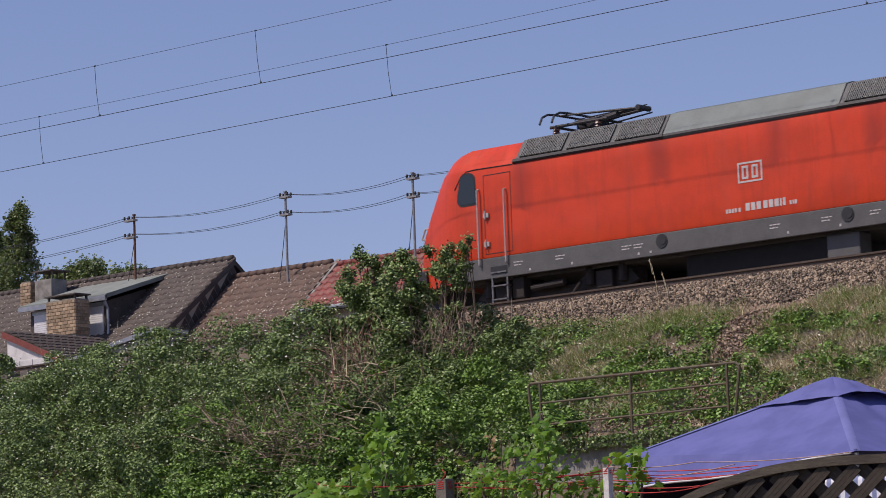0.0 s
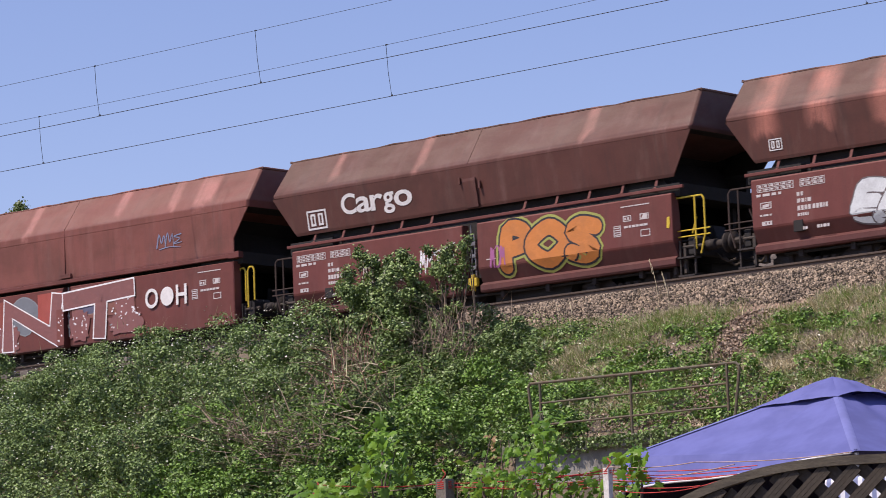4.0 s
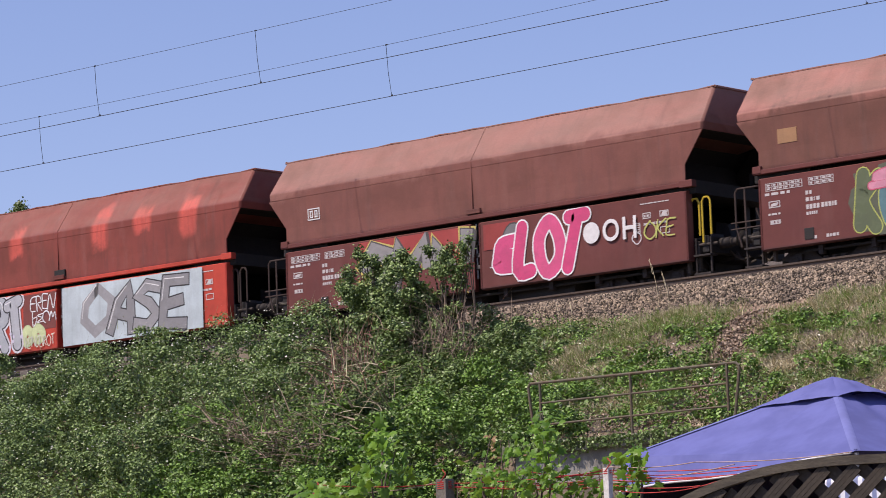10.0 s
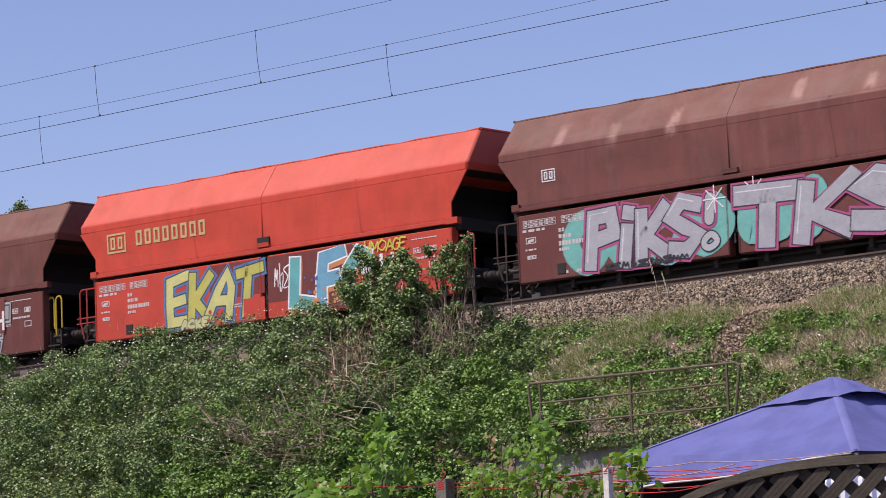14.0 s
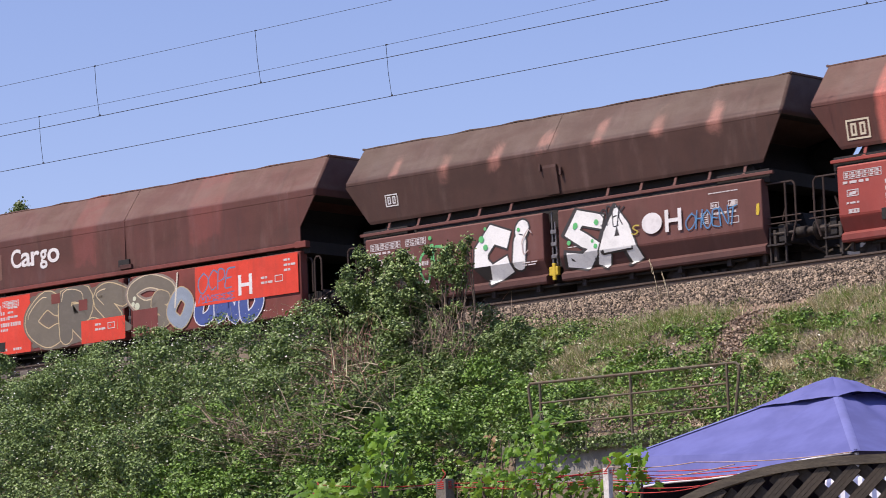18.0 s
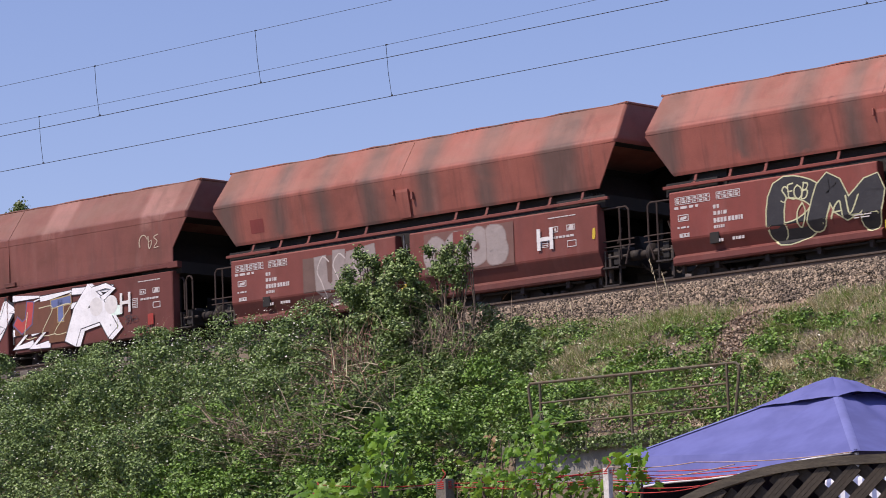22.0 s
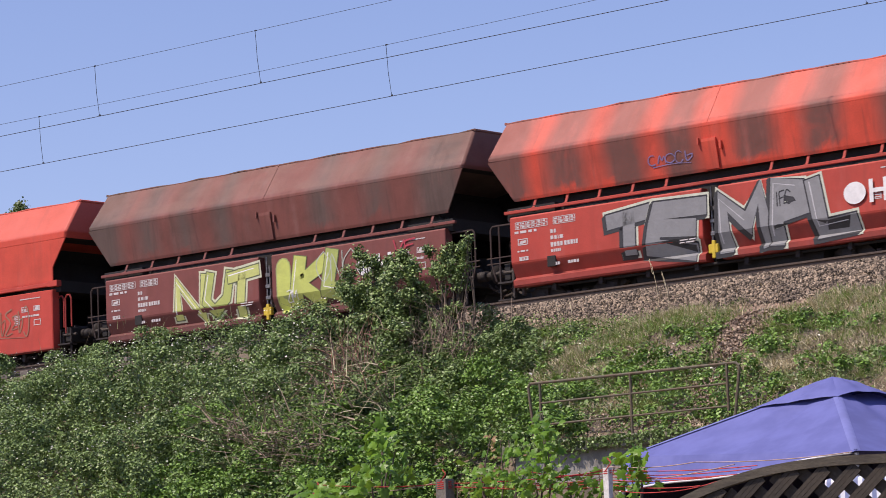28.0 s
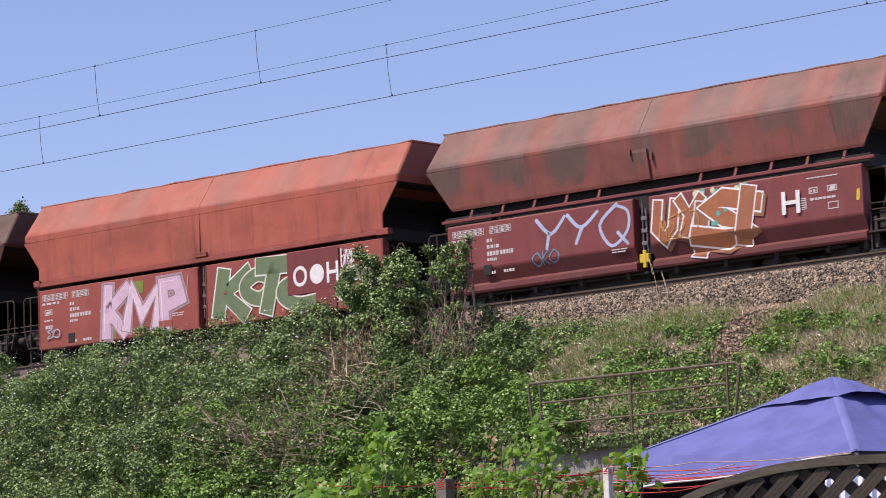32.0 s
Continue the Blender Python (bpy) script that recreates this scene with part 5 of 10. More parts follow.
    patch(w, -1.3, -0.16, 1.2, 2.05, (.22, .07, .06))
    piece(w, 258, -3.48, -2.72, .85, 1.35, "OO", fill=(.58, .66, .34), line=(.50, .58, .30), swell=.7)
    piece(w, 259, -1.34, -0.6, .85, 1.35, "OO", fill=(.58, .66, .34), line=(.50, .58, .30), swell=.7)
    piece(w, 260, -2.92, -1.3, .76, 2.04, "ART", fills=[(.42, .44, .46), (.38, .41, .43)], line=INK, glow=(.70, .66, .68), fat=.06, hi=WHITE, swell=.5)
    dots(w, 261, -2.79, -1.34, .85, 1.2, 10, .05, (.62, .58, .68))
    piece(w, 262, -1.04, -0.17, 1.65, 2.0, "EREN", fill=WHITE, style="tag", fat=.03)
    piece(w, 263, -1.01, -0.17, 1.3, 1.65, fill=WHITE, scrawl=True, fat=.035)
    piece(w, 264, -1.26, -0.21, .8, 1.05, "YENGDROT", fill=(.62, .62, .50), style="tag", fat=.025)
    piece(w, 265, -4.56, -4.25, 1.2, 1.8, fill=PALE, scrawl=True, fat=.035)
    patch(w, 0.09, 4.69, .72, 2.075, (.58, .56, .66))
    piece(w, 266, 0.77, 4.13, .76, 2.06, "OASE", fills=[(.30, .30, .30), (.24, .24, .24)], line=(.03, .03, .03), glow=(.52, .54, .34), fat=.05, hi=(.70, .70, .68), style="block", swell=0.31, shade=(.05, .05, .05), drop=(-.07, -.03))
    piece(w, 267, 4.36, 4.59, .8, 1.1, fill=(.15, .18, .35), scrawl=True, fat=.025)
    piece(w, 268, 0.22, 0.76, .76, .95, fill=(.25, .27, .36), scrawl=True, fat=.02)

    w = wagon("A", 103.3, "dusty red-brown hopper wagon with pink spray letters", (0.24, 0.10, 0.08), MA, (0.34, 0.15, 0.118), [(0.0, 6.2)], 3.42, marks="*OH", mx=4.19, rail="yellow", dirt=.22)
    emblem(w, -4.75, 2.72, .8)
    patch(w, -3.27, -0.29, 1.35, 2.06, (.42, .075, .07))
    piece(w, 269, -3.25, -0.18, .74, 2.05, "SMN", fill=(.27, .26, .25), line=(.075, .07, .065), glow=(.55, .45, .12), fat=.05, style="block", swell=0.38, shade=(.07, .065, .06))
    patch(w, -1.53, -0.06, .72, 1.3, MA)
    patch(w, 0.21, 1.24, 1.5, 2.03, (.36, .065, .06))
    piece(w, 270, 0.74, 1.24, 1.1, 2.0, "C", fill=(.17, .165, .16), line=(.06, .055, .05), swell=.5)
    piece(w, 271, 0.5, 1.07, .92, 1.78, "E", fill=(.64, .07, .19), line=WHITE, fat=.06, swell=.5)
    piece(w, 272, 1.06, 2.83, .72, 2.06, "LOT", fills=[(.66, .06, .18), (.70, .09, .22)], line=WHITE, fat=.06, swell=.52)
    piece(w, 273, 4.38, 5.15, 1.25, 1.62, "OKE", fill=(.48, .50, .13), style="tag", fat=.035)
    piece(w, 274, 4.08, 4.31, 1.2, 1.45, "O", fill=PALE, style="tag", fat=.02)

    w = wagon("A", 115.92, "dusty red-brown hopper wagon with green and pink spraying", (0.20, 0.088, 0.066), MA, (0.40, 0.165, 0.13), [(0.0, 6.2)], 3.42, marks="OH", mx=4.11, dirt=.25)
    patch(w, -4.95, -4.5, 2.72, 3.0, (.42, .26, .14), -1.494)
    piece(w, 275, -3.22, -0.82, .72, 2.03, "KOAE", fills=[(.10, .13, .06), (.09, .20, .22), (.12, .26, .29), (.32, .52, .50)], line=(.42, .46, .10), back=(.09, .10, .06), fat=.03, swell=.50)
    piece(w, 276, -2.84, -1.19, 1.58, 1.98, "SM", fill=(.64, .26, .34), line=(.55, .10, .16), fat=.03, swell=.5)
    piece(w, 277, -1.26, -0.39, 1.2, 2.0, "OC", fills=[(.06, .08, .10), (.38, .52, .52)], line=(.30, .10, .09), swell=.5)
    piece(w, 278, -1.79, -1.12, .80, 1.3, "E", fill=(.42, .42, .10), line=(.32, .50, .50), style="block", swell=.4)
    patch(w, -1.12, -0.08, .72, 1.22, MA)
    piece(w, 279, 0.41, 1.08, 1.2, 2.05, "A", fill=(.36, .36, .11), line=(.50, .46, .38), fat=.03, style="block", swell=.42)
    piece(w, 280, 0.91, 1.64, 1.72, 2.05, "WO", fill=(.62, .05, .03), line=(.48, .05, .03), swell=.6)
    patch(w, 1.64, 2.23, 1.85, 2.06, (.05, .06, .08))
    piece(w, 281, 1.85, 2.23, 1.85, 2.05, "O", fill=(.48, .50, .10), line=PALE, swell=.5)
    piece(w, 282, 2.85, 3.56, .85, 1.5, "KM", fill=(.46, .48, .11), line=(.08, .09, .05), style="block", swell=0.45)
    piece(w, 283, 1.06, 2.9, .72, 2.05, "bET", fills=[(.66, .07, .19), (.72, .12, .24)], line=WHITE, fat=.06, swell=.52)
    piece(w, 284, 0.91, 1.15, .8, .98, "O", fill=WHITE, line=WHITE, swell=.7)

    w = wagon("B", 128.32, "clean bright red hopper wagon with silver and blue spraying", (0.72, 0.055, 0.03), (0.64, 0.055, 0.035), None, (), dirt=.10, marks="H", mx=3.8)
    piece(w, 285, -4.53, -3.91, 1.0, 1.32, "SLO", fill=(.58, .46, .05), style="tag", fat=.03)
    piece(w, 286, -3.13, -0.57, .72, 1.98, "BCS", fills=[(.60, .46, .46), (.64, .54, .54)], line=(.14, .03, .035), glow=(.50, .08, .06), fat=.05, hi=WHITE, swell=.42)
    piece(w, 287, -3.1, -0.63, .9, 1.7, fill=(.50, .22, .22), scrawl=True, fat=.03)
    piece(w, 288, 0.17, 1.3, .85, 1.95, "OM", fill=(.40, .41, .42), line=(.34, .34, .35), swell=.7)
    piece(w, 289, 2.28, 4.43, .85, 1.75, "OOO", fill=(.42, .43, .44), line=(.36, .36, .37), swell=.7)
    piece(w, 290, 0.53, 3.67, .70, 2.07, "AEKO", fills=[(.07, .15, .40), (.17, .37, .54), (.08, .22, .48), (.22, .45, .58)], line=(.015, .02, .05), fat=.07, hi=(.75, .80, .84), swell=.50, shade=(.03, .06, .16), drop=(-.08, -.05))
    piece(w, 291, 3.87, 4.5, 1.35, 1.62, "AKEQ", fill=PALE, style="tag", fat=.03)
    piece(w, 292, 2.14, 2.41, 1.95, 2.07, fill=INK, scrawl=True, fat=.03)
    piece(w, 293, 4.56, 4.86, 1.55, 1.85, fill=(.10, .05, .04), scrawl=True, fat=.025)

    w = wagon("A", 140.71, "dark brown hopper wagon with orange and grey spraying", (0.19, 0.075, 0.058), MA, (0.44, 0.20, 0.17), [(-4.5, .12), (-3.0, .12), (-1.6, .12), (3.2, .14)], 3.4, marks="O*H", mx=4.08, rail="yellow", high=3.74)
    piece(w, 294, -2.79, -1.42, .74, 1.95, back=(.29, .125, .08))
    piece(w, 295, -2.79, -1.38, .74, 2.03, "ZE", fill=(.32, .14, .088), line=(.055, .04, .035), glow=(.30, .28, .27), fat=.06, swell=.5)
    piece(w, 296, -1.46, -0.38, .80, 1.5, "B", fill=(.30, .13, .085), line=(.06, .05, .05), fat=.04, style="block", swell=.5)
    piece(w, 297, -1.55, -0.38, 1.15, 2.06, "R", fills=[(.37, .39, .57)], line=(.05, .05, .08), glow=(.32, .31, .32), fat=.05, swell=.5)
    piece(w, 298, -1.55, -1.12, .85, 1.5, "I", fill=(.70, .68, .64), line=(.10, .08, .08), swell=.7, style="block")
    dots(w, 299, -1.5, -1.24, .95, 1.2, 5, .035, (.40, .13, .05))
    patch(w, -3.18, -2.51, .85, 1.75, (.10, .05, .04))
    piece(w, 300, -3.53, -2.51, .72, 1.9, "A", fill=(.64, .33, .03), line=(.10, .07, .05), glow=(.28, .26, .25), fat=.05, style="block", swell=.36)
    dots(w, 301, -3.45, -2.79, 1.0, 1.5, 8, .03, (.35, .16, .04))
    piece(w, 302, 0.92, 4.02, .72, 1.98, "MNE", fill=(.31, .31, .30), line=(.04, .04, .04), glow=(.40, .40, .39), fat=.06, style="block", swell=0.36)
    piece(w, 303, 1.42, 2.26, 1.35, 1.98, "R", fill=(.16, .34, .11), line=(.04, .05, .04), fat=.05, style="block", swell=.45)
    piece(w, 304, 1.95, 2.75, 1.45, 2.06, "S", fill=(.18, .12, .25), line=(.04, .035, .05), glow=(.40, .40, .39), fat=.05, swell=.5)
    piece(w, 305, 0.11, 0.89, 1.65, 2.0, "C", fill=(.16, .34, .11), line=(.05, .05, .05), fat=.05, swell=.5)
    patch(w, 0.09, 0.92, .72, 1.75, (.21, .062, .054))
    patch(w, 2.71, 4.11, 1.25, 2.07, (.21, .062, .054))

    w = wagon("A", 153.35, "bright red hopper wagon with gold lettering and yellow spraying", (0.70, 0.062, 0.036), CR, None, (), dirt=.13, marks="*H", mx=3.81, rail=(.45, .05, .04))
    emblem(w, -5.0, 2.70, 1.4, M_GOLD)
    brand_bars(w, -4.05, M_GOLD)
    hatch(w, -.02)
    patch(w, -1.71, -0.02, 1.3, 2.06, (.22, .05, .045))
    piece(w, 306, -3.12, -0.18, .74, 2.04, "EKAT", fills=[(.55, .55, .20), (.48, .46, .10)], line=(.05, .06, .05), glow=(.07, .18, .40), fat=.05, style="block", swell=0.3)
    piece(w, 307, -2.62, -1.79, .72, .95, "AOKE", fill=(.50, .52, .24), line=(.10, .12, .08), fat=.02)
    dots(w, 308, -1.83, -1.27, .85, 1.05, 5, .06, (.55, .05, .05))
    patch(w, -0.67, -0.02, .72, 1.22, CR)
    patch(w, 0.09, 2.74, .72, 2.065, (.19, .05, .045))
    patch(w, 0.09, 0.84, .72, 1.05, CR)
    piece(w, 309, 0.27, 0.72, 1.2, 1.95, fill=WHITE, scrawl=True, fat=.035)
    piece(w, 310, 0.79, 3.11, .72, 2.05, "LFC", fills=[(.09, .38, .38), (.12, .34, .46), (.10, .36, .36)], line=WHITE, fat=.07, shade=(.56, .22, .08), drop=(.03, -.10), swell=0.38, style="block")
    dots(w, 311, 0.91, 2.93, .85, 1.2, 16, .055, (.58, .23, .07))
    dots(w, 312, 0.91, 2.93, 1.1, 1.5, 12, .04, (.06, .12, .36))
    piece(w, 313, 2.97, 4.15, 1.82, 2.07, "VMOAGE", fill=(.54, .52, .06), style="tag", fat=.04)
    piece(w, 314, 3.81, 4.43, .95, 1.55, "PFG", fill=(.62, .52, .52), style="tag", fat=.035)
    piece(w, 315, 4.55, 5.1, 1.0, 1.25, fill=(.18, .05, .05), scrawl=True, fat=.03)

    w = wagon("A", 165.99, "maroon hopper wagon with silver letters on turquoise", (0.20, 0.075, 0.062), MA, (0.46, 0.26, 0.22), [(-4.3, .12), (-2.9, .12), (-1.4, .13), (1.5, .12), (3.2, .12), (4.6, .12)], 3.4, marks="", high=3.8)
    emblem(w, -4.75, 2.72, .8)
    piece(w, 316, -4.15, -0.1, .72, 2.0, "OOOO", fill=(.13, .43, .38), line=(.12, .38, .34), swell=.9)
    piece(w, 317, -3.64, -0.79, .72, 2.02, "PiKS", fill=(.37, .38, .41), line=(.03, .02, .03), glow=(.42, .07, .20), fat=.05, style="block", swell=0.38, hi=(.62, .63, .66))
    piece(w, 318, -0.74, -0.39, 1.3, 2.0, "I", fill=(.40, .41, .43), line=(.05, .02, .04), glow=(.42, .07, .20), swell=.5)
    piece(w, 319, -0.76, -0.4, .85, 1.25, "O", fill=(.42, .43, .45), line=INK, fat=.04, swell=.6)
    piece(w, 320, -3.21, -1.13, .72, .88, fill=INK, scrawl=True, fat=.05)
    for r_ in (0, .8, 1.6, 2.4): ribbon_star(w, -0.43, 1.85, r_, .27)
    piece(w, 321, 0.18, 2.18, .80, 2.03, "OOO", fill=(.13, .43, .38), line=(.12, .38, .34), swell=.9)
    piece(w, 322, 3.28, 4.95, .82, 1.65, "OOO", fill=(.13, .43, .38), line=(.12, .38, .34), swell=.8)
    piece(w, 323, 0.19, 4.12, .72, 2.06, "TKS", fill=(.36, .37, .40), line=(.03, .02, .03), glow=(.42, .07, .20), fat=.05, style="block", swell=0.33, hi=(.62, .63, .66))
    dots(w, 324, 0.55, 3.41, .85, 1.7, 7, .05, INK)
    for r_ in (0, .8, 1.6, 2.4): ribbon_star(w, 0.52, 1.9, r_, .27)
    for r_ in (0, .8, 1.6, 2.4): ribbon_star(w, 3.62, 1.3, r_, .27)
    piece(w, 325, 4.14, 4.75, 1.75, 1.98, "FiGORO", fill=WHITE, style="tag", fat=.028)
    piece(w, 326, 4.22, 4.91, 1.48, 1.72, "FiGORO", fill=WHITE, style="tag", fat=.028)
    piece(w, 327, 4.12, 5, .85, 1.15, fill=INK, scrawl=True, fat=.07)

    w = wagon("A", 178.5, "bright red hopper wagon with gold lettering and a dark rim", (0.68, 0.062, 0.038), CR, None, (), dirt=.16, marks="*H", mx=3.7, rail=(.40, .05, .04))
    emblem(w, -5.0, 2.70, 1.4, M_GOLD)
    brand_bars(w, -4.05, M_GOLD)
    hatch(w, -.02)
    letters(w, "SATE", -5.2, 2.36, .22, .75, y=-1.50, name="sprayed_letters", fat=.01, gap=.02)
    piece(w, 56, -3.4, -1.6, .8, 1.75, "SOO", fill=(.46, .22, .48), line=(.10, .04, .12), fat=.06)
    piece(w, 61, -1.8, -.9, 1.1, 1.8, fill=PALE, scrawl=True, fat=.05)
    piece(w, 57, .2, 1.5, .8, 1.75, fill=(.20, .22, .42), scrawl=True, fat=.06)
    piece(w, 58, 1.4, 2.6, .8, 1.8, fill=PALE, scrawl=True, fat=.035)
    piece(w, 59, 4.2, 4.9, .95, 1.3, fill=(.26, .20, .22), scrawl=True, fat=.03)

    w = wagon("A", 191.03, "dark brown hopper wagon with white lettering and grey letters", DR, (0.24, 0.062, 0.056), (0.21, 0.062, 0.05), [(-.2, .4), (1.6, .3), (3.6, .5)], 2.6, marks="OH", mx=4.15, rail="yellow")
    cargo_word(w, -3.96)
    hatch(w, 0.0)
    letters(w, "NICE", -5.3, 2.34, .26, .8, y=-1.50, mat=M_INK, name="sprayed_letters", fat=.05, gap=.03)
    piece(w, 70, -3.4, -1.1, .76, 2.0, "iFF", fill=(.33, .34, .36), line=(.08, .05, .05), glow=(.46, .10, .08), style="block", swell=0.38, fat=.05)
    piece(w, 71, -1.0, -.3, 1.1, 1.85, fill=(.30, .16, .14), scrawl=True, fat=.03)
    piece(w, 72, .25, 1.0, .9, 1.95, "S", fill=(.45, .42, .18), line=(.10, .26, .12), fat=.05, style="block", swell=.4)
    piece(w, 73, .8, 2.2, .76, 2.0, "MK", fills=[(.66, .63, .60), (.58, .28, .12)], line=(.05, .16, .08), glow=(.12, .32, .17), fat=.05, style="block", swell=0.38)
    letters(w, "NICE", -5.3, 2.34, .26, .8, y=-1.50, mat=M_INK, name="sprayed_letters", fat=.05, gap=.03)

    w = wagon("A", 203.65, "dark brown hopper wagon with olive letters on red flaps", DR, (0.22, 0.062, 0.05), (0.20, 0.062, 0.05), [(-1.4, .4), (2.5, .5)], 2.6, marks="H", mx=3.96)
    cargo_word(w, -3.95)
    hatch(w, -.1)
    patch(w, -4.9, -4.3, 2.5, 3.1, (.22, .13, .10), -1.493)
    patch(w, -5.42, -3.32, .72, 2.075, (.82, .055, .03))
    stencil(w, -5.0, 1.85, 3)
    stencil(w, -4.1, 1.9, 4, False)
    piece(w, 328, -5.3, -4.87, .8, 1.8, fill=(.20, .12, .20), scrawl=True, fat=.03)
    piece(w, 329, -3.32, -0.12, .72, 2.07, "CRS", fills=[(.155, .135, .095), (.13, .115, .085)], line=(.56, .44, .24), glow=(.15, .12, .085), back=(.13, .11, .08), fat=.03, swell=.52, hi=(.62, .50, .30))
    patch(w, -2.57, -2.27, 1.75, 1.98, (.20, .06, .05))
    patch(w, -1.64, -1.35, 1.5, 1.75, (.20, .06, .05))
    patch(w, -1.57, -0.11, .72, 1.25, (.78, .055, .03))
    stencil(w, -1.1, 1.10, 2)
    piece(w, 330, 0.13, 1.35, 1.2, 2.06, "O", fill=(.16, .14, .10), line=(.56, .48, .32), glow=(.24, .19, .15), fat=.04, swell=.6)
    piece(w, 331, 0.8, 2.04, .76, 1.7, "SO", fills=[(.17, .15, .11), (.24, .30, .36)], line=(.46, .36, .20), fat=.03, swell=.5)
    piece(w, 332, 1.39, 1.77, 1.3, 2.08, "I", fill=(.60, .56, .45), style="tag", fat=.05)
    dots(w, 333, 0.16, 0.44, 1.3, 1.6, 3, .07, (.55, .58, .42))
    patch(w, 0.16, 0.97, .72, 1.32, (.21, .06, .055))
    piece(w, 334, 2.21, 4.24, .70, 1.5, "UWD", fill=(.045, .085, .28), line=(.68, .70, .74), fat=.04, swell=.6)
    patch(w, 2.2, 5.37, 1.2, 2.075, (.82, .055, .03))
    stencil(w, 4.25, 1.60, 2)
    stencil(w, 4.95, 1.92, 3, False)
    piece(w, 335, 2.3, 3.4, 1.5, 1.95, "OCPE", fill=(.09, .20, .34), style="tag", fat=.035)
    piece(w, 336, 2.3, 3.4, 1.25, 1.45, fill=(.09, .16, .34), scrawl=True, fat=.025)

    w = wagon("B", 216.15, "dark brown hopper wagon with thick white spray letters", DK, (0.16, 0.07, 0.06), (0.38, 0.17, 0.13), [(-4.3, .1), (-2.9, .12), (-1.5, .14), (-.2, .18), (1.2, .12), (2.7, .12), (4.1, .14)], 3.3, marks="*H", mx=3.24, high=3.72)
    emblem(w, -4.6, 2.75, .8)
    piece(w, 337, -3.65, -2.72, 1.05, 1.75, "OEA", fill=(.08, .42, .14), style="tag", fat=.06)
    piece(w, 338, -2.05, -1.24, .78, 2.02, "C", fill=(.82, .84, .80), line=(.03, .028, .025), fat=.08, swell=.46, style="block")
    piece(w, 339, -1.17, -0.61, 1.0, 2.02, "i", fill=(.82, .84, .80), line=(.03, .028, .025), fat=.08, swell=.8)
    piece(w, 340, 0.36, 2.04, .82, 2.05, "SA", fill=(.82, .84, .80), line=(.03, .028, .025), fat=.08, swell=0.34, style="block", shade=(.03, .028, .025), drop=(-.05, .02))
    piece(w, 341, 1.23, 1.81, 1.6, 1.98, "SPEK", fill=INK, style="tag", fat=.03)
    dots(w, 342, -3.37, -0.35, 1.1, 1.95, 7, .06, (.08, .50, .16))
    dots(w, 343, 0.23, 2.08, 1.2, 1.9, 6, .055, (.08, .50, .16))
    piece(w, 344, 3.35, 4.56, 1.3, 1.66, "OHOENT", fill=(.06, .22, .42), style="tag", fat=.03)
    piece(w, 345, 2.01, 2.18, 1.35, 1.55, "S", fill=(.5, .40, .05), style="tag", fat=.03)
    piece(w, 346, -0.83, -0.61, 1.3, 1.8, "C", fill=(.45, .36, .34), style="tag", fat=.025)

    w = wagon("B", 228.24, "brown hopper wagon with orange stripes and blue-black letters", DR, (0.36, 0.075, 0.06), (0.64, 0.17, 0.125), [(-3.9, .3), (-2.7, .2), (-1.6, .35), (-.1, .16), (1.4, .2), (2.7, .22), (4.1, .26)], 2.35, marks="*H", mx=3.78)
    emblem(w, -4.95, 2.58, 1.2, M_CREAM)
    cargo_word(w, -3.75, "C rgo", M_CREAM, 1.9)
    piece(w, 347, -2.14, -1.15, 1.7, 1.95, "TOPTOY", fill=INK, style="tag", fat=.04)
    piece(w, 348, -0.9, -0.6, 1.7, 1.95, "NS", fill=(.08, .03, .03), style="tag", fat=.03)
    piece(w, 349, -3.03, -0.57, .74, 1.72, "ECHO", fill=(.62, .64, .64), line=(.08, .09, .11), glow=(.30, .09, .08), fat=.05, swell=.48)
    piece(w, 350, -2.49, -2.3, 1.4, 1.9, "I", fill=(.60, .62, .62), line=(.08, .09, .11), swell=.5)
    piece(w, 351, 0.28, 2.79, .70, 2.05, "SKE", fills=[(.09, .12, .16), (.12, .15, .19)], line=(.58, .63, .66), glow=(.08, .10, .13), fat=.05, swell=.50, hi=(.50, .60, .66))
    patch(w, 2.77, 3.88, 1.18, 2.06, (.23, .07, .06))
    piece(w, 352, 3.35, 3.89, .78, 1.17, "C", fill=(.10, .17, .22), line=(.20, .30, .34), swell=.5)
    piece(w, 353, -0.94, -0.6, 1.4, 1.65, fill=PALE, scrawl=True, fat=.025)

    w = wagon("A", 240.62, "brown hopper wagon with bright red stripes and red flaps", (0.62, 0.08, 0.052), CR, (0.17, 0.062, 0.045), between((-4.6, -3.1, -1.7, 1.4, 3.0, 4.45), .2), 2.45, marks="O*H", mx=3.72)
    hatch(w, 0.0)
    patch(w, -3.34, -0.42, .74, 1.98, (.19, .062, .052))
    piece(w, 354, -3.3, -0.44, .78, 2.0, "CROKA", fill=(.20, .064, .054), line=(.44, .45, .40), fat=.02, swell=.42, hi=(.10, .22, .14))
    patch(w, -1.62, -0.13, .72, 1.25, CR)
    patch(w, -1.59, -1.33, 1.6, 1.85, CR)
    patch(w, 0.43, 2.37, .74, 2.02, (.19, .07, .05))
    piece(w, 355, 0.5, 1.21, 1.45, 1.85, "OEGWE", fill=(.34, .44, .10), style="tag", fat=.045)
    piece(w, 356, 0.57, 1.18, 1.15, 1.5, "DLOW", fill=(.34, .44, .10), style="tag", fat=.045)
    piece(w, 357, 0.93, 1.78, .88, 1.2, "GEL", fill=(.34, .44, .10), style="tag", fat=.055)
    piece(w, 358, 1.32, 2.17, 1.6, 1.98, "OKE", fill=(.50, .30, .18), style="tag", fat=.04)
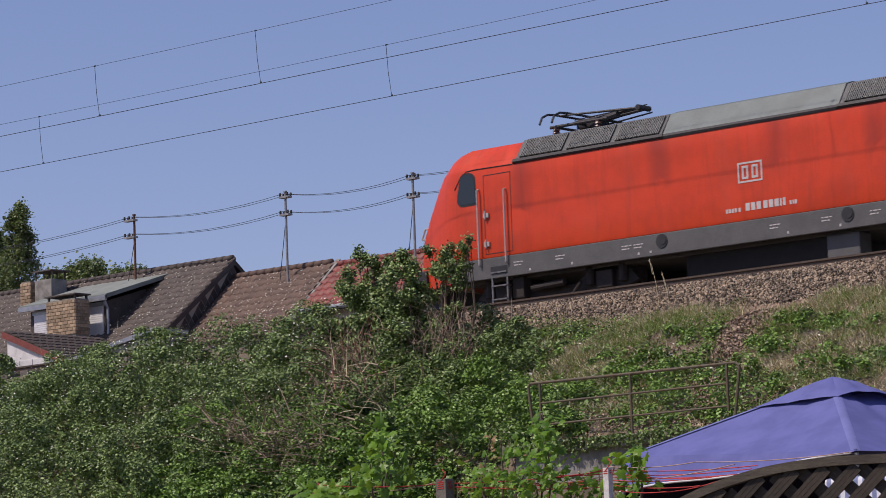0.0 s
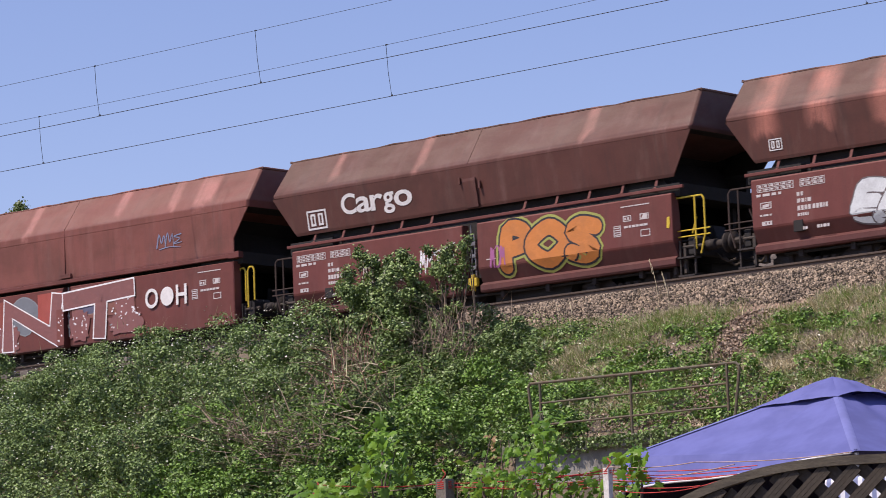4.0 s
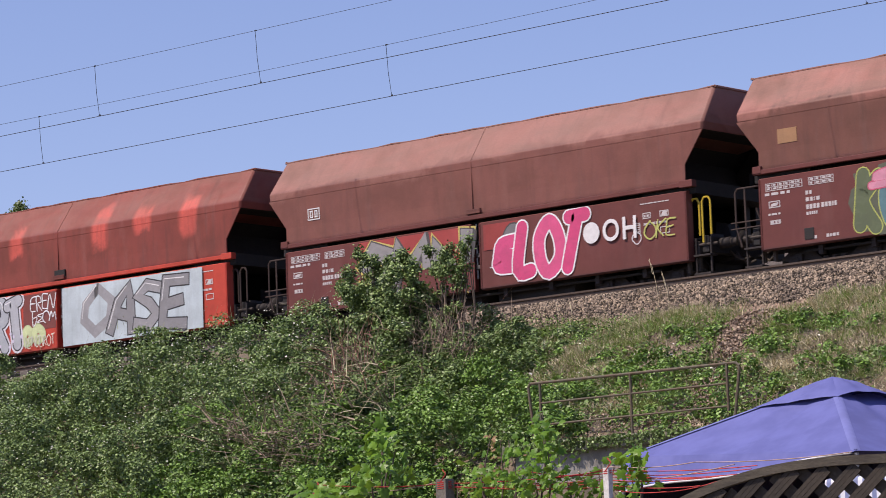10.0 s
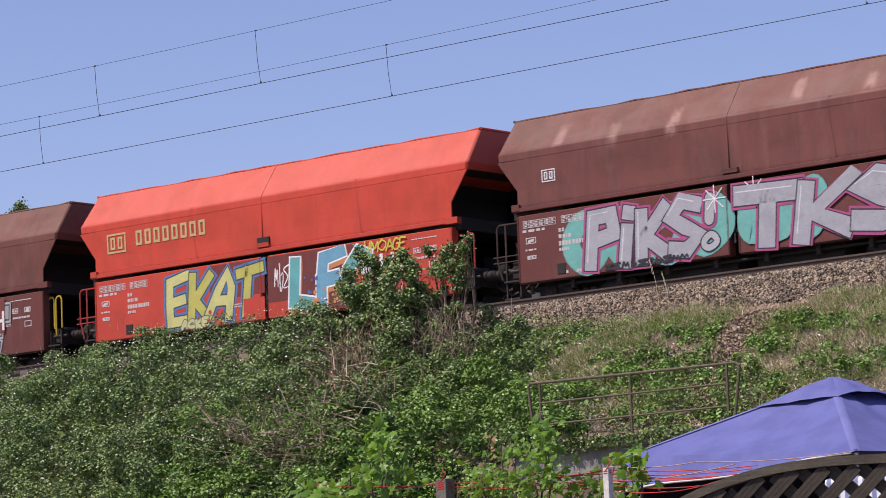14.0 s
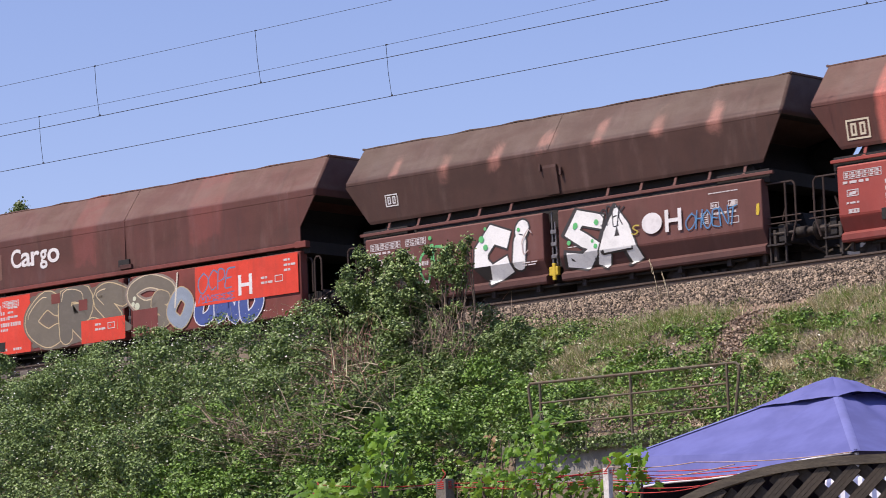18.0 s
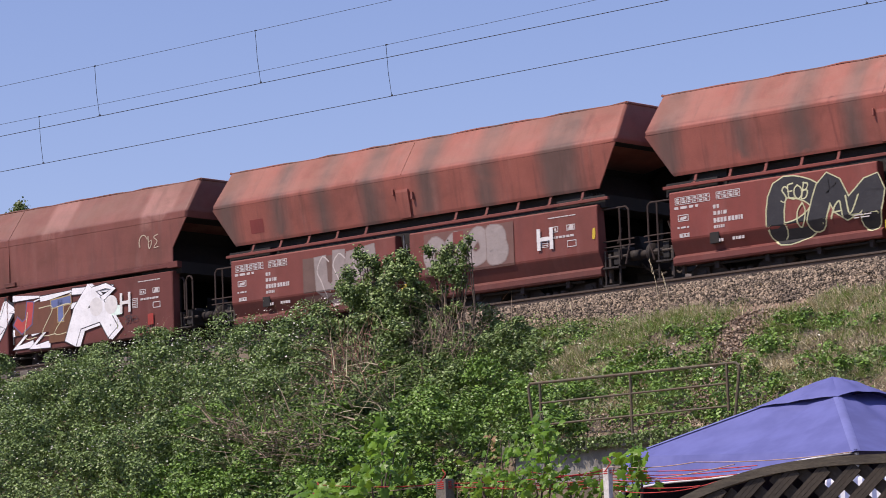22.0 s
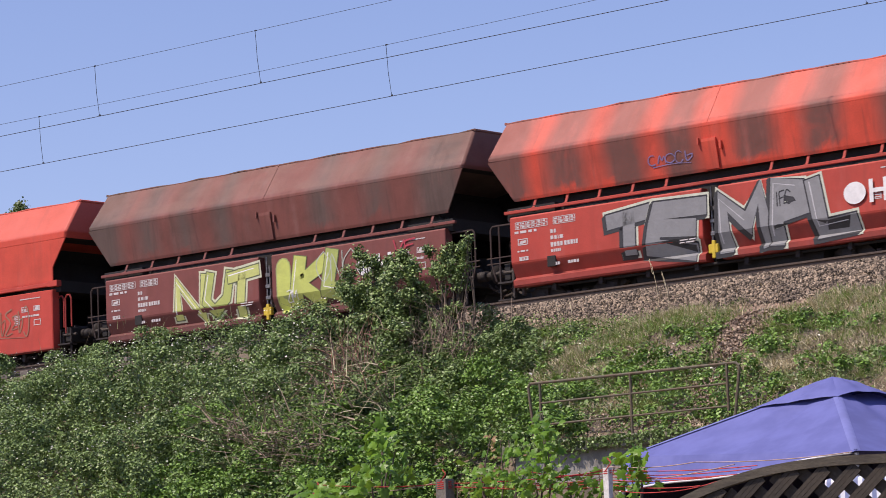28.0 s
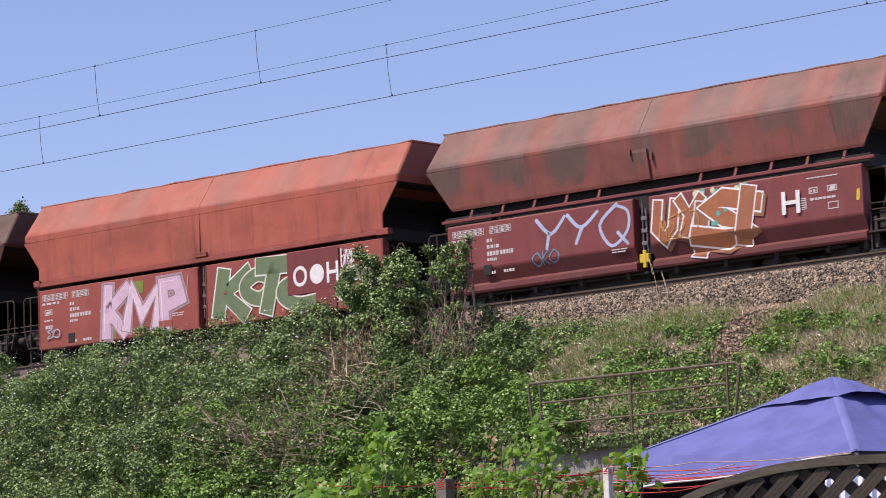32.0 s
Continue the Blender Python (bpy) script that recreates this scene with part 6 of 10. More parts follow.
    piece(w, 359, 2.02, 2.33, .85, 1.5, fill=(.36, .30, .26), scrawl=True, fat=.03)
    patch(w, 0.14, 0.91, .72, 1.2, CR)

    w = wagon("A", 253.25, "dusty maroon hopper wagon with a long white angular spray picture", DUSTY, MA, (0.36, 0.17, 0.14), [(-5.2, .5), (-2.0, .3), (1.5, .4), (4.9, .5)], 3.3, marks="**H", mx=4.06, dirt=.3)
    piece(w, 97, 4.4, 5.0, 2.55, 3.1, fill=(.56, .46, .34), scrawl=True, fat=.03, y=-1.50)
    piece(w, 360, -3.51, -0.13, .72, 2.03, "STEV", fill=(.90, .91, .92), line=(.02, .02, .025), glow=(.02, .02, .025), fat=.025, swell=0.54, style="block", shade=(.88, .89, .90), drop=(-.10, -.07))
    piece(w, 361, -3.47, -0.19, .75, 1.4, "ZEZ", fill=(.02, .02, .025), style="tag", fat=.02)
    piece(w, 362, -2.29, -2.13, 1.72, 1.9, "O", fill=(.55, .36, .22), line=(.45, .30, .2), swell=.6)
    piece(w, 363, 0.09, 3.3, 1.55, 2.05, "ZZT", fill=(.90, .91, .92), line=(.02, .02, .025), fat=.025, style="block", swell=0.54)
    piece(w, 364, 0.1, 1.3, .72, 1.3, "ZZ", fill=(.90, .91, .92), line=(.02, .02, .025), fat=.025, style="block", swell=0.54)
    patch(w, 0.12, 2.06, 1.12, 1.85, (.19, .085, .055))
    patch(w, 1.3, 2.06, .85, 1.6, (.20, .10, .055))
    piece(w, 365, 0.21, 0.76, 1.15, 1.9, "J", fill=(.48, .06, .05), line=(.10, .10, .22), style="block", swell=.6)
    piece(w, 366, 1.44, 2.05, 1.3, 1.9, "T", fill=(.12, .16, .34), line=(.40, .30, .14), style="block", swell=.5)
    piece(w, 367, 0.47, 2.05, 1.0, 1.7, "LZZ", fill=(.66, .62, .40), style="tag", fat=.022)
    piece(w, 368, 2.03, 3.33, .72, 2.08, "A", fill=(.90, .91, .92), line=(.02, .02, .025), fat=.03, style="block", swell=.44, shade=(.88, .89, .90), drop=(.14, -.04))
    patch(w, 2.95, 3.78, 1.28, 1.50, (.88, .89, .90))
    piece(w, 369, 2.64, 3.44, 1.62, 2.0, "D", fill=(.90, .91, .92), line=(.02, .02, .025), fat=.02, style="block", swell=.5)
    piece(w, 370, 3.88, 4.25, 1.05, 1.25, fill=(.05, .03, .03), scrawl=True, fat=.025)
    patch(w, 4.62, 4.8, .95, 1.2, (.45, .06, .05))

    w = wagon("B", 265.68, "salmon red hopper wagon with dark smoky stripes", (0.36, 0.128, 0.10), (0.22, 0.068, 0.056), (0.13, 0.085, 0.07), [(-5.3, .3), (-3.7, .25), (-2.4, .22), (-1.0, .3), (.6, .3), (2.2, .3), (4.2, .5)], 2.4, marks="H", mx=4.02, edge=.2)
    patch(w, -4.6, -4.2, 2.65, 2.95, (.26, .06, .055), -1.487)
    patch(w, -2.98, -0.93, .95, 1.9, (.17, .115, .10))
    piece(w, 371, -2.56, -0.97, .85, 2.0, "UF", fill=(.30, .25, .23), line=(.26, .21, .19), fat=.02, swell=0.54, style="block")
    piece(w, 372, -2.64, -2.25, .80, 1.9, "S", fill=(.56, .50, .46), style="tag", fat=.03)
    piece(w, 373, -2.17, -1.76, .80, 1.95, "S", fill=(.56, .50, .46), style="tag", fat=.03)
    piece(w, 374, -1.57, -1.15, .85, 1.95, "S", fill=(.56, .50, .46), style="tag", fat=.03)
    patch(w, 0.54, 2.98, 1.12, 2.02, (.20, .115, .10))
    piece(w, 375, 0.58, 2.77, 1.15, 2.0, "COOB", fill=(.33, .28, .26), line=(.25, .19, .17), fat=.03, swell=.62)
    patch(w, 1.35, 1.63, 1.7, 1.98, (.25, .07, .06))

    w = wagon("B", 277.82, "salmon red hopper wagon with dark stripes and black spray letters", (0.38, 0.132, 0.105), (0.25, 0.068, 0.056), (0.14, 0.09, 0.075), [(-5.2, .3), (-3.4, .2), (-2.0, .28), (-.8, .15), (1.0, .28), (2.4, .22), (4.7, .4)], 2.6, marks="H", mx=3.56, edge=.2)
    piece(w, 376, -2.72, -1.54, .78, 2.03, "D", fill=INK, line=(.55, .55, .32), fat=.04, swell=.62)
    piece(w, 377, -1.69, -0.3, .80, 2.06, "M", fill=INK, line=(.55, .55, .32), fat=.04, swell=.56)
    piece(w, 378, -2.48, -1.86, 1.6, 1.9, "SEOB", fill=(.60, .60, .36), style="tag", fat=.03)
    piece(w, 379, -1.35, -0.76, 1.15, 1.5, "AV", fill=(.55, .55, .32), style="tag", fat=.035)
    piece(w, 380, -2.14, -1.94, 1.0, 1.5, "O", fill=(.55, .55, .32), style="tag", fat=.03)
    piece(w, 381, 0.19, 1.3, .85, 2.04, "U", fill=INK, line=(.55, .55, .32), fat=.04, swell=.66)
    piece(w, 382, 1.08, 2.41, .74, 2.07, "M", fill=INK, line=(.55, .55, .32), fat=.04, swell=.58)
    piece(w, 383, 1.65, 2.1, 1.55, 1.85, "SEOB", fill=(.60, .60, .36), style="tag", fat=.03)
    piece(w, 384, 1.33, 1.86, 1.05, 1.45, "H", fill=(.55, .55, .32), style="tag", fat=.04)
    piece(w, 385, 0.73, 0.94, 1.1, 1.65, "I", fill=(.55, .55, .32), style="tag", fat=.035)
    for k_ in range(3): piece(w, 900 + k_, 2.44 + k_ * .12, 2.52 + k_ * .12, 1.25, 1.75, "I", fill=(.50, .48, .30), style="tag", fat=.03)
    piece(w, 386, 3.61, 4.46, 1.3, 1.98, "REFKE", fill=(.03, .025, .025), style="tag", fat=.045)

    w = wagon("A", 290.18, "bright red hopper wagon with brown smudges and tall silver letters", (0.30, 0.085, 0.06), (0.30, 0.06, 0.055), (0.78, 0.085, 0.05), [(-4.6, .9), (-3.0, .35), (-1.7, .3), (.2, .3), (1.5, .3), (2.9, .3), (4.3, .3)], 2.1, marks="O*H", mx=3.71, edge=.2)
    cargo_word(w, -3.95, "Ca go", None, 1.9)
    hatch(w, 0.0)
    piece(w, 106, -5.2, -4.3, 2.4, 3.0, fill=(.52, .55, .04), scrawl=True, fat=.05, y=-1.50)
    patch(w, -5.05, -3.44, .72, 2.07, (.64, .06, .05))
    piece(w, 387, -4.89, -4.18, .74, 1.3, fill=(.16, .06, .20), scrawl=True, fat=.07)
    piece(w, 388, -3.44, -0.13, .70, 2.12, "MEN", fill=(.46, .48, .50), line=INK, glow=(.54, .58, .06), fat=.08, swell=0.34, style="block", shade=INK, drop=(.08, .0))
    piece(w, 389, -2.45, -2.33, 1.55, 1.95, "XXX", fill=INK, style="tag", fat=.02)
    dots(w, 390, -3.33, -0.19, 2.29, 2.38, 9, .07, (.03, .03, .03), -1.487)
    dots(w, 391, -3.33, 1.24, 2.29, 2.42, 8, .06, (.50, .54, .06), -1.489)
    piece(w, 392, 0.13, 2.13, .70, 2.12, "AC", fill=(.46, .48, .50), line=INK, glow=(.54, .58, .06), fat=.08, swell=0.33, style="block", shade=INK, drop=(.08, .0))
    patch(w, -0.81, -0.13, .72, 1.22, (.28, .055, .05))
    patch(w, 0.14, 0.85, .72, 1.2, (.28, .055, .05))
    patch(w, 2.12, 3.86, .74, 2.075, (.27, .055, .05))
    patch(w, 3.88, 4.44, 1.1, 2.06, (.16, .06, .12))
    piece(w, 393, 3.86, 4.31, .8, 1.6, "II", fills=[INK, (.54, .58, .06)], line=(.30, .30, .30), style="block", swell=0.45)
    piece(w, 394, 3.86, 4.21, 1.6, 2.05, "S4", fill=(.54, .58, .06), style="tag", fat=.05)
    letters(w, "LAM", 4.9, .82, .32, .62, y=SIDE - .034, name="sprayed_letters", fat=.01, gap=.03)

    w = wagon("A", 302.75, "brown hopper wagon with bright red stripes and red sprayed flaps", (0.66, 0.085, 0.06), CR, (0.135, 0.056, 0.043), between((-4.7, -3.2, -1.7, 1.05, 2.5, 4.15), .32), 2.62, marks="OH", mx=3.97)
    cargo_word(w, -3.95, "C go", plain("faded_dark_lettering", (0.36, 0.13, 0.07), 0.6), 1.7)
    hatch(w, 0.0)
    patch(w, -3.35, -0.88, .72, 2.05, (.20, .17, .13))
    piece(w, 395, -3.33, -0.86, 1.05, 2.06, "PRES", fills=[(.62, .60, .52), (.68, .68, .64)], line=(.07, .065, .05), glow=(.62, .62, .58), fat=.04, style="block", swell=0.28, hi=WHITE)
    piece(w, 396, -3.33, -0.86, .72, 1.45, "KZNV", fills=[(.44, .38, .22), (.52, .48, .34)], line=(.06, .055, .045), glow=(.58, .58, .54), fat=.04, style="block", swell=0.28)
    patch(w, -1.4, -0.86, 1.35, 2.05, (.06, .06, .14))
    piece(w, 397, -1.36, -0.77, 1.65, 1.95, "DOLORES", fill=WHITE, style="tag", fat=.025)
    piece(w, 398, -0.81, -0.13, 1.2, 1.98, "AR", fills=[(.42, .52, .46), (.58, .40, .38)], line=(.30, .08, .07), swell=.5)
    patch(w, -0.86, -0.07, .72, 1.2, CR)
    patch(w, 0.15, 2.56, .72, 2.06, (.23, .065, .055))
    piece(w, 399, 0.73, 2.28, 1.6, 2.08, "SVS", fill=(.58, .60, .60), line=(.10, .12, .22), swell=.4, fat=.03)
    piece(w, 400, 0.16, 2.5, .74, 2.04, "NEA", fills=[(.38, .28, .14), (.42, .53, .46), (.37, .28, .15)], line=(.17, .05, .05), glow=(.52, .56, .54), fat=.05, style="block", swell=0.36)
    patch(w, 0.1, 0.98, .72, 1.2, CR)
    patch(w, 3.04, 3.53, 1.2, 1.9, (.21, .05, .045))
    patch(w, 3.71, 3.92, 1.0, 1.3, (.24, .05, .045))

    w = wagon("B", 315.13, "plain dark brown hopper wagon with white and blue letters", (0.105, 0.056, 0.044), (0.165, 0.06, 0.05), (0.26, 0.10, 0.08), [(-.1, .25), (2.5, .2)], 3.0, marks="H", mx=3.13)
    emblem(w, -4.5, 2.62, .8)
    piece(w, 401, -2.66, -0.64, .68, 2.06, "SKEE", fill=(.68, .72, .80), line=(.07, .07, .30), glow=(.40, .40, .52), fat=.05, swell=.50)
    dots(w, 402, -2.45, -0.83, 1.0, 1.9, 12, .02, (.07, .07, .30))
    piece(w, 403, -2.45, -2, 1.0, 1.25, "GEHM", fill=(.08, .08, .28), style="tag", fat=.02)
    piece(w, 404, -0.84, -0.5, 1.35, 1.9, fill=(.10, .08, .24), scrawl=True, fat=.03)
    piece(w, 405, 0.38, 2.85, .72, 2.07, "JOKE", fill=(.17, .22, .068), line=(.035, .04, .02), fat=.07, swell=.50, shade=(.05, .06, .025), drop=(.09, -.05))
    piece(w, 406, 0.22, 0.61, 1.5, 1.95, "O", fill=(.17, .22, .068), line=(.04, .045, .025), fat=.04, swell=.7)
    piece(w, 407, 2.58, 2.95, 1.85, 2.08, "O", fill=(.19, .23, .08), line=(.04, .045, .025), fat=.03, swell=.7)
    piece(w, 408, 2.92, 3.39, 1.0, 1.25, "O", fill=(.17, .20, .07), line=(.05, .05, .03), fat=.03, swell=.7)
    piece(w, 409, 3.29, 3.94, 1.2, 1.75, "FOMT", fill=(.30, .50, .56), style="tag", fat=.04)

    w = wagon("A", 327.46, "light red hopper wagon with gold lettering and grey panels", (0.70, 0.07, 0.045), (0.60, 0.06, 0.045), None, (), dirt=.16, marks="*H", mx=3.55, rail=(.40, .05, .04))
    emblem(w, -5.0, 2.70, 1.4, M_GOLD)
    brand_bars(w, -4.05, M_GOLD)
    hatch(w, 0.0)
    patch(w, -4.0, -.15, .74, 2.05, (.32, .29, .27))
    piece(w, 115, -3.8, -.3, .8, 2.0, fill=(.46, .43, .40), scrawl=True, fat=.05)
    piece(w, 116, .15, 1.0, 1.1, 2.04, fill=(.70, .36, .34), scrawl=True, fat=.05, back=(.32, .29, .27))
    piece(w, 117, 1.3, 4.6, 1.05, 1.85, fill=(.30, .14, .08), scrawl=True, fat=.04)

    w = wagon("B", 339.85, "brown hopper wagon with smoky smudges and yellow-green letters", MB, (0.22, 0.075, 0.066), (0.12, 0.085, 0.07), [(-5.3, .6), (-3.8, .3), (-2.6, .25), (-1.4, .2), (1.6, .3), (3.2, .3), (5.0, .6)], 2.5, marks="*H", mx=3.65, edge=.25)
    piece(w, 118, -2.9, -.4, .85, 1.95, "NUT", fills=[(.50, .54, .16), (.40, .46, .12)], line=(.10, .12, .05), glow=(.56, .58, .40), fat=.04, style="block", swell=0.31, hi=WHITE)
    piece(w, 410, 0.26, 0.7, .8, 2.02, "I", fill=(.50, .56, .12), line=(.30, .34, .12), swell=.8)
    piece(w, 411, 0.7, 2.66, .78, 2.04, "KL", fills=[(.48, .54, .12), (.34, .40, .10)], line=(.12, .14, .05), fat=.03, style="block", swell=0.38, hi=WHITE)
    piece(w, 412, 1.47, 2.69, 1.35, 2.0, "OnO", fill=(.42, .46, .38), style="tag", fat=.025)
    piece(w, 413, 2.69, 4.03, 1.2, 1.42, fill=(.34, .50, .32), scrawl=True, fat=.022)
    piece(w, 414, 3.7, 4.33, 1.75, 2.0, "VF", fill=(.45, .04, .06), style="tag", fat=.04)
    piece(w, 415, 0.58, 0.89, 1.0, 1.25, "ZM", fill=PALE, style="tag", fat=.02)

    w = wagon("B", 351.94, "bright red hopper wagon with dark smudged bands and grey letters", (0.74, 0.075, 0.045), (0.52, 0.055, 0.04), (0.14, 0.075, 0.06), [(-5.3, .6), (-3.7, .5), (-2.2, .48), (-.8, .4), (1.0, .5), (2.6, .45), (4.7, .8)], 2.5, marks="*H", mx=4.03, edge=.22)
    piece(w, 123, -1.6, -.5, 2.65, 2.95, fill=(.20, .16, .32), scrawl=True, fat=.03, y=-1.50)
    piece(w, 416, -2.62, -1.59, .95, 1.98, "T", fill=(.22, .225, .225), line=INK, glow=(.54, .56, .44), fat=.06, style="block", swell=.40, shade=(.03, .03, .03), drop=(-.07, -.06))
    piece(w, 417, -1.59, -0.37, .76, 1.98, "E", fill=(.22, .225, .225), line=INK, glow=(.54, .56, .44), fat=.06, style="block", swell=.38, shade=(.03, .03, .03), drop=(-.07, -.06))
    piece(w, 418, 0.16, 3.22, .70, 2.07, "MPL", fill=(.225, .23, .23), line=INK, glow=(.54, .56, .44), fat=.06, style="block", swell=0.36, shade=(.03, .03, .03), drop=(-.07, -.06), hi=(.5, .5, .5))
    piece(w, 419, 1.48, 1.83, 1.5, 1.8, "iFC", fill=INK, style="tag", fat=.03)
    piece(w, 420, 4.12, 5.05, 1.78, 2.03, "SEOVT", fill=(.12, .03, .03), style="tag", fat=.04)

    w = wagon("A", 364.26, "dusty maroon hopper wagon with pale ribs and silver letters", (0.225, 0.077, 0.066), (0.25, 0.075, 0.066), (0.54, 0.27, 0.23), [(-5.2, .06), (-4.1, .06), (-2.6, .06), (-.07, .1), (1.5, .08), (3.0, .08), (4.5, .08)], 3.45, marks="O*H", mx=4.05, dirt=.3)
    piece(w, 421, -3.39, -2.41, 1.3, 1.9, "C", fill=(.30, .07, .18), line=(.44, .46, .14), swell=.7)
    piece(w, 422, -3.65, -0.15, .72, 2.05, "SHN", fills=[(.35, .37, .37), (.40, .42, .43)], line=INK, glow=(.50, .42, .28), fat=.07, style="block", swell=0.36, shade=(.20, .21, .20), drop=(-.09, -.07))
    piece(w, 423, -3.62, -1.4, .72, 1.1, "ZM", fill=(.34, .36, .36), line=(.05, .05, .05), fat=.03, style="block", swell=0.63)
    dots(w, 424, -2.67, -1.18, 1.1, 1.4, 3, .06, (.46, .50, .14))
    patch(w, -1.18, -0.12, .72, 1.15, MA)
    piece(w, 425, 2.22, 2.59, 1.4, 2.03, "I", fills=[(.34, .07, .20)], line=(.50, .54, .16), swell=.9)
    piece(w, 426, 0.08, 3.02, .74, 2.05, "RE", fills=[(.36, .38, .38), (.40, .42, .43)], line=INK, glow=(.42, .44, .22), fat=.07, style="block", swell=0.33, shade=(.20, .21, .20), drop=(.07, -.07))
    patch(w, 0.1, 0.7, .72, 1.15, MA)
    piece(w, 427, 0.63, 1.49, 1.72, 2.06, "GPC", fill=(.50, .52, .53), line=INK, fat=.05, style="block")
    piece(w, 428, 3.67, 4.57, 1.85, 2.07, "OBO", fill=(.04, .02, .025), style="tag", fat=.035)

    w = wagon("B", 376.64, "dark brown hopper wagon with red-green letters and pale clouds", (0.105, 0.054, 0.043), (0.135, 0.053, 0.044), (0.32, 0.15, 0.12), [(-4.3, .1), (-2.9, .12), (-1.6, .12), (1.3, .14), (2.7, .12), (4.2, .12)], 3.3, marks="*H", mx=3.8, high=3.7)
    piece(w, 429, -3.35, -2.89, 1.1, 1.9, fill=PALE, scrawl=True, fat=.05)
    piece(w, 430, -2.81, -1.94, .70, 1.92, "O", fill=(.50, .47, .50), line=(.66, .64, .64), fat=.08, swell=.8)
    piece(w, 431, -2.47, -1.83, .68, 1.1, "O", fill=(.42, .38, .52), line=(.44, .40, .54), swell=.8)
    piece(w, 432, -1.57, -0.35, 1.7, 2.05, "OMM", fill=(.60, .58, .58), line=(.52, .50, .50), swell=.7)
    piece(w, 433, -2.09, -1.01, .85, 2.0, "B", fill=(.27, .045, .03), line=(.10, .36, .13), fat=.07, style="block", swell=.6)
    piece(w, 434, -1.19, -0.33, 1.0, 2.0, "F", fill=(.27, .045, .03), line=(.10, .36, .13), fat=.05, style="block", swell=.62)
    piece(w, 435, -1.75, -1.38, 1.35, 1.65, "V", fill=WHITE, line=INK, fat=.06, swell=.2)
    piece(w, 436, -1.71, -1.34, .98, 1.2, "V", fill=WHITE, line=INK, fat=.06, swell=.2)
    piece(w, 437, -0.97, -0.46, 1.5, 1.65, "V", fill=WHITE, line=INK, fat=.06, swell=.2)
    dots(w, 438, -1.94, -1.05, 1.0, 1.9, 4, .03, (.55, .42, .05))
    piece(w, 439, 0.91, 1.99, .68, 1.85, "OO", fill=(.42, .38, .52), line=(.56, .53, .62), fat=.06, swell=.8)
    piece(w, 440, 0.18, 1.48, 1.28, 2.05, "D", fill=(.27, .045, .03), line=(.10, .36, .13), fat=.07, style="block", swell=.7)
    piece(w, 441, 0.44, 1.15, 1.4, 1.55, "W", fill=WHITE, line=INK, fat=.06, swell=.2)
    dots(w, 442, 1.01, 1.19, 1.75, 1.85, 2, .04, (.55, .42, .05))
    piece(w, 443, 1.74, 2.54, 1.65, 1.98, "BEFT", fill=WHITE, style="tag", fat=.04)
    piece(w, 444, 1.85, 2.54, 1.35, 1.62, "DSAU", fill=WHITE, style="tag", fat=.04)
    piece(w, 445, 1.92, 2.44, 1.05, 1.3, "2014", fill=WHITE, style="tag", fat=.04)

    w = wagon("A", 388.94, "rusty orange-red hopper wagon with green letters and lilac spraying", (0.44, 0.125, 0.085), (0.33, 0.09, 0.07), (0.30, 0.12, 0.09), [(-4.2, .4), (-2.4, .35), (.6, .4), (2.4, .35), (4.0, .4)], 3.4, marks="O*H", mx=4.14, edge=.25)
    patch(w, -3.27, -2.84, .74, 1.0, (.20, .28, .06))
    patch(w, -2.5, -1.9, 1.7, 1.98, (.20, .28, .06))
    patch(w, -0.98, -0.69, 1.25, 1.6, (.22, .30, .07))
    piece(w, 446, -3.25, -0.57, .74, 2.02, "KMP", fills=[(.60, .42, .52), (.64, .48, .57), (.58, .40, .50)], line=(.20, .17, .14), glow=(.40, .24, .28), fat=.03, style="block", swell=0.36, hi=(.75, .65, .70))
    patch(w, -1.42, -0.98, .85, 1.0, (.33, .09, .07))
    piece(w, 447, -0.62, -0.35, 1.5, 2.0, "I", fill=(.50, .40, .40), style="tag", fat=.025)
    piece(w, 448, 0.4, 1.43, .76, 2.06, "K", fill=(.125, .185, .082), line=(.70, .72, .66), fat=.07, swell=.46, style="block")
    piece(w, 449, 1.29, 2.16, 1.0, 1.95, "O", fill=(.125, .185, .082), line=(.66, .62, .50), fat=.06, swell=.52)
    piece(w, 450, 1.57, 2.63, .78, 2.08, "T", fill=(.125, .185, .082), line=(.70, .72, .66), fat=.06, swell=.5, style="block")
    piece(w, 451, 2.46, 3.5, .76, 1.7, "C", fill=(.125, .185, .082), line=(.70, .68, .58), fat=.06, swell=.5)
    piece(w, 452, 4.07, 5.1, .76, 1.6, "C", fill=(.13, .18, .085), line=(.66, .68, .64), fat=.06, swell=.5)
    patch(w, 2.63, 4.16, 1.15, 2.075, (.20, .05, .05))
    patch(w, 3.47, 4.07, .74, 1.18, (.24, .06, .055))
    piece(w, 453, 4.2, 4.65, 1.55, 2.05, fill=PALE, scrawl=True, fat=.03)
    piece(w, 454, -5.12, -4.72, .9, 1.2, fill=(.34, .36, .40), scrawl=True, fat=.035)
    dots(w, 455, 0.63, 0.73, 1.35, 1.45, 2, .03, (.5, .05, .07))

    w = wagon("B", 401.35, "salmon red hopper wagon with smoky blotches and an orange-white letter picture", (0.29, 0.105, 0.085), (0.23, 0.062, 0.062), (0.14, 0.09, 0.075), [(-5.2, .5), (-3.5, .5), (-1.9, .55), (.0, .3), (1.6, .55), (3.3, .5), (5.0, .5)], 2.8, marks="H", mx=3.74, edge=.14)
    piece(w, 456, -2.83, -1.22, 1.35, 1.95, "YY", fill=(.40, .47, .64), style="tag", fat=.085)
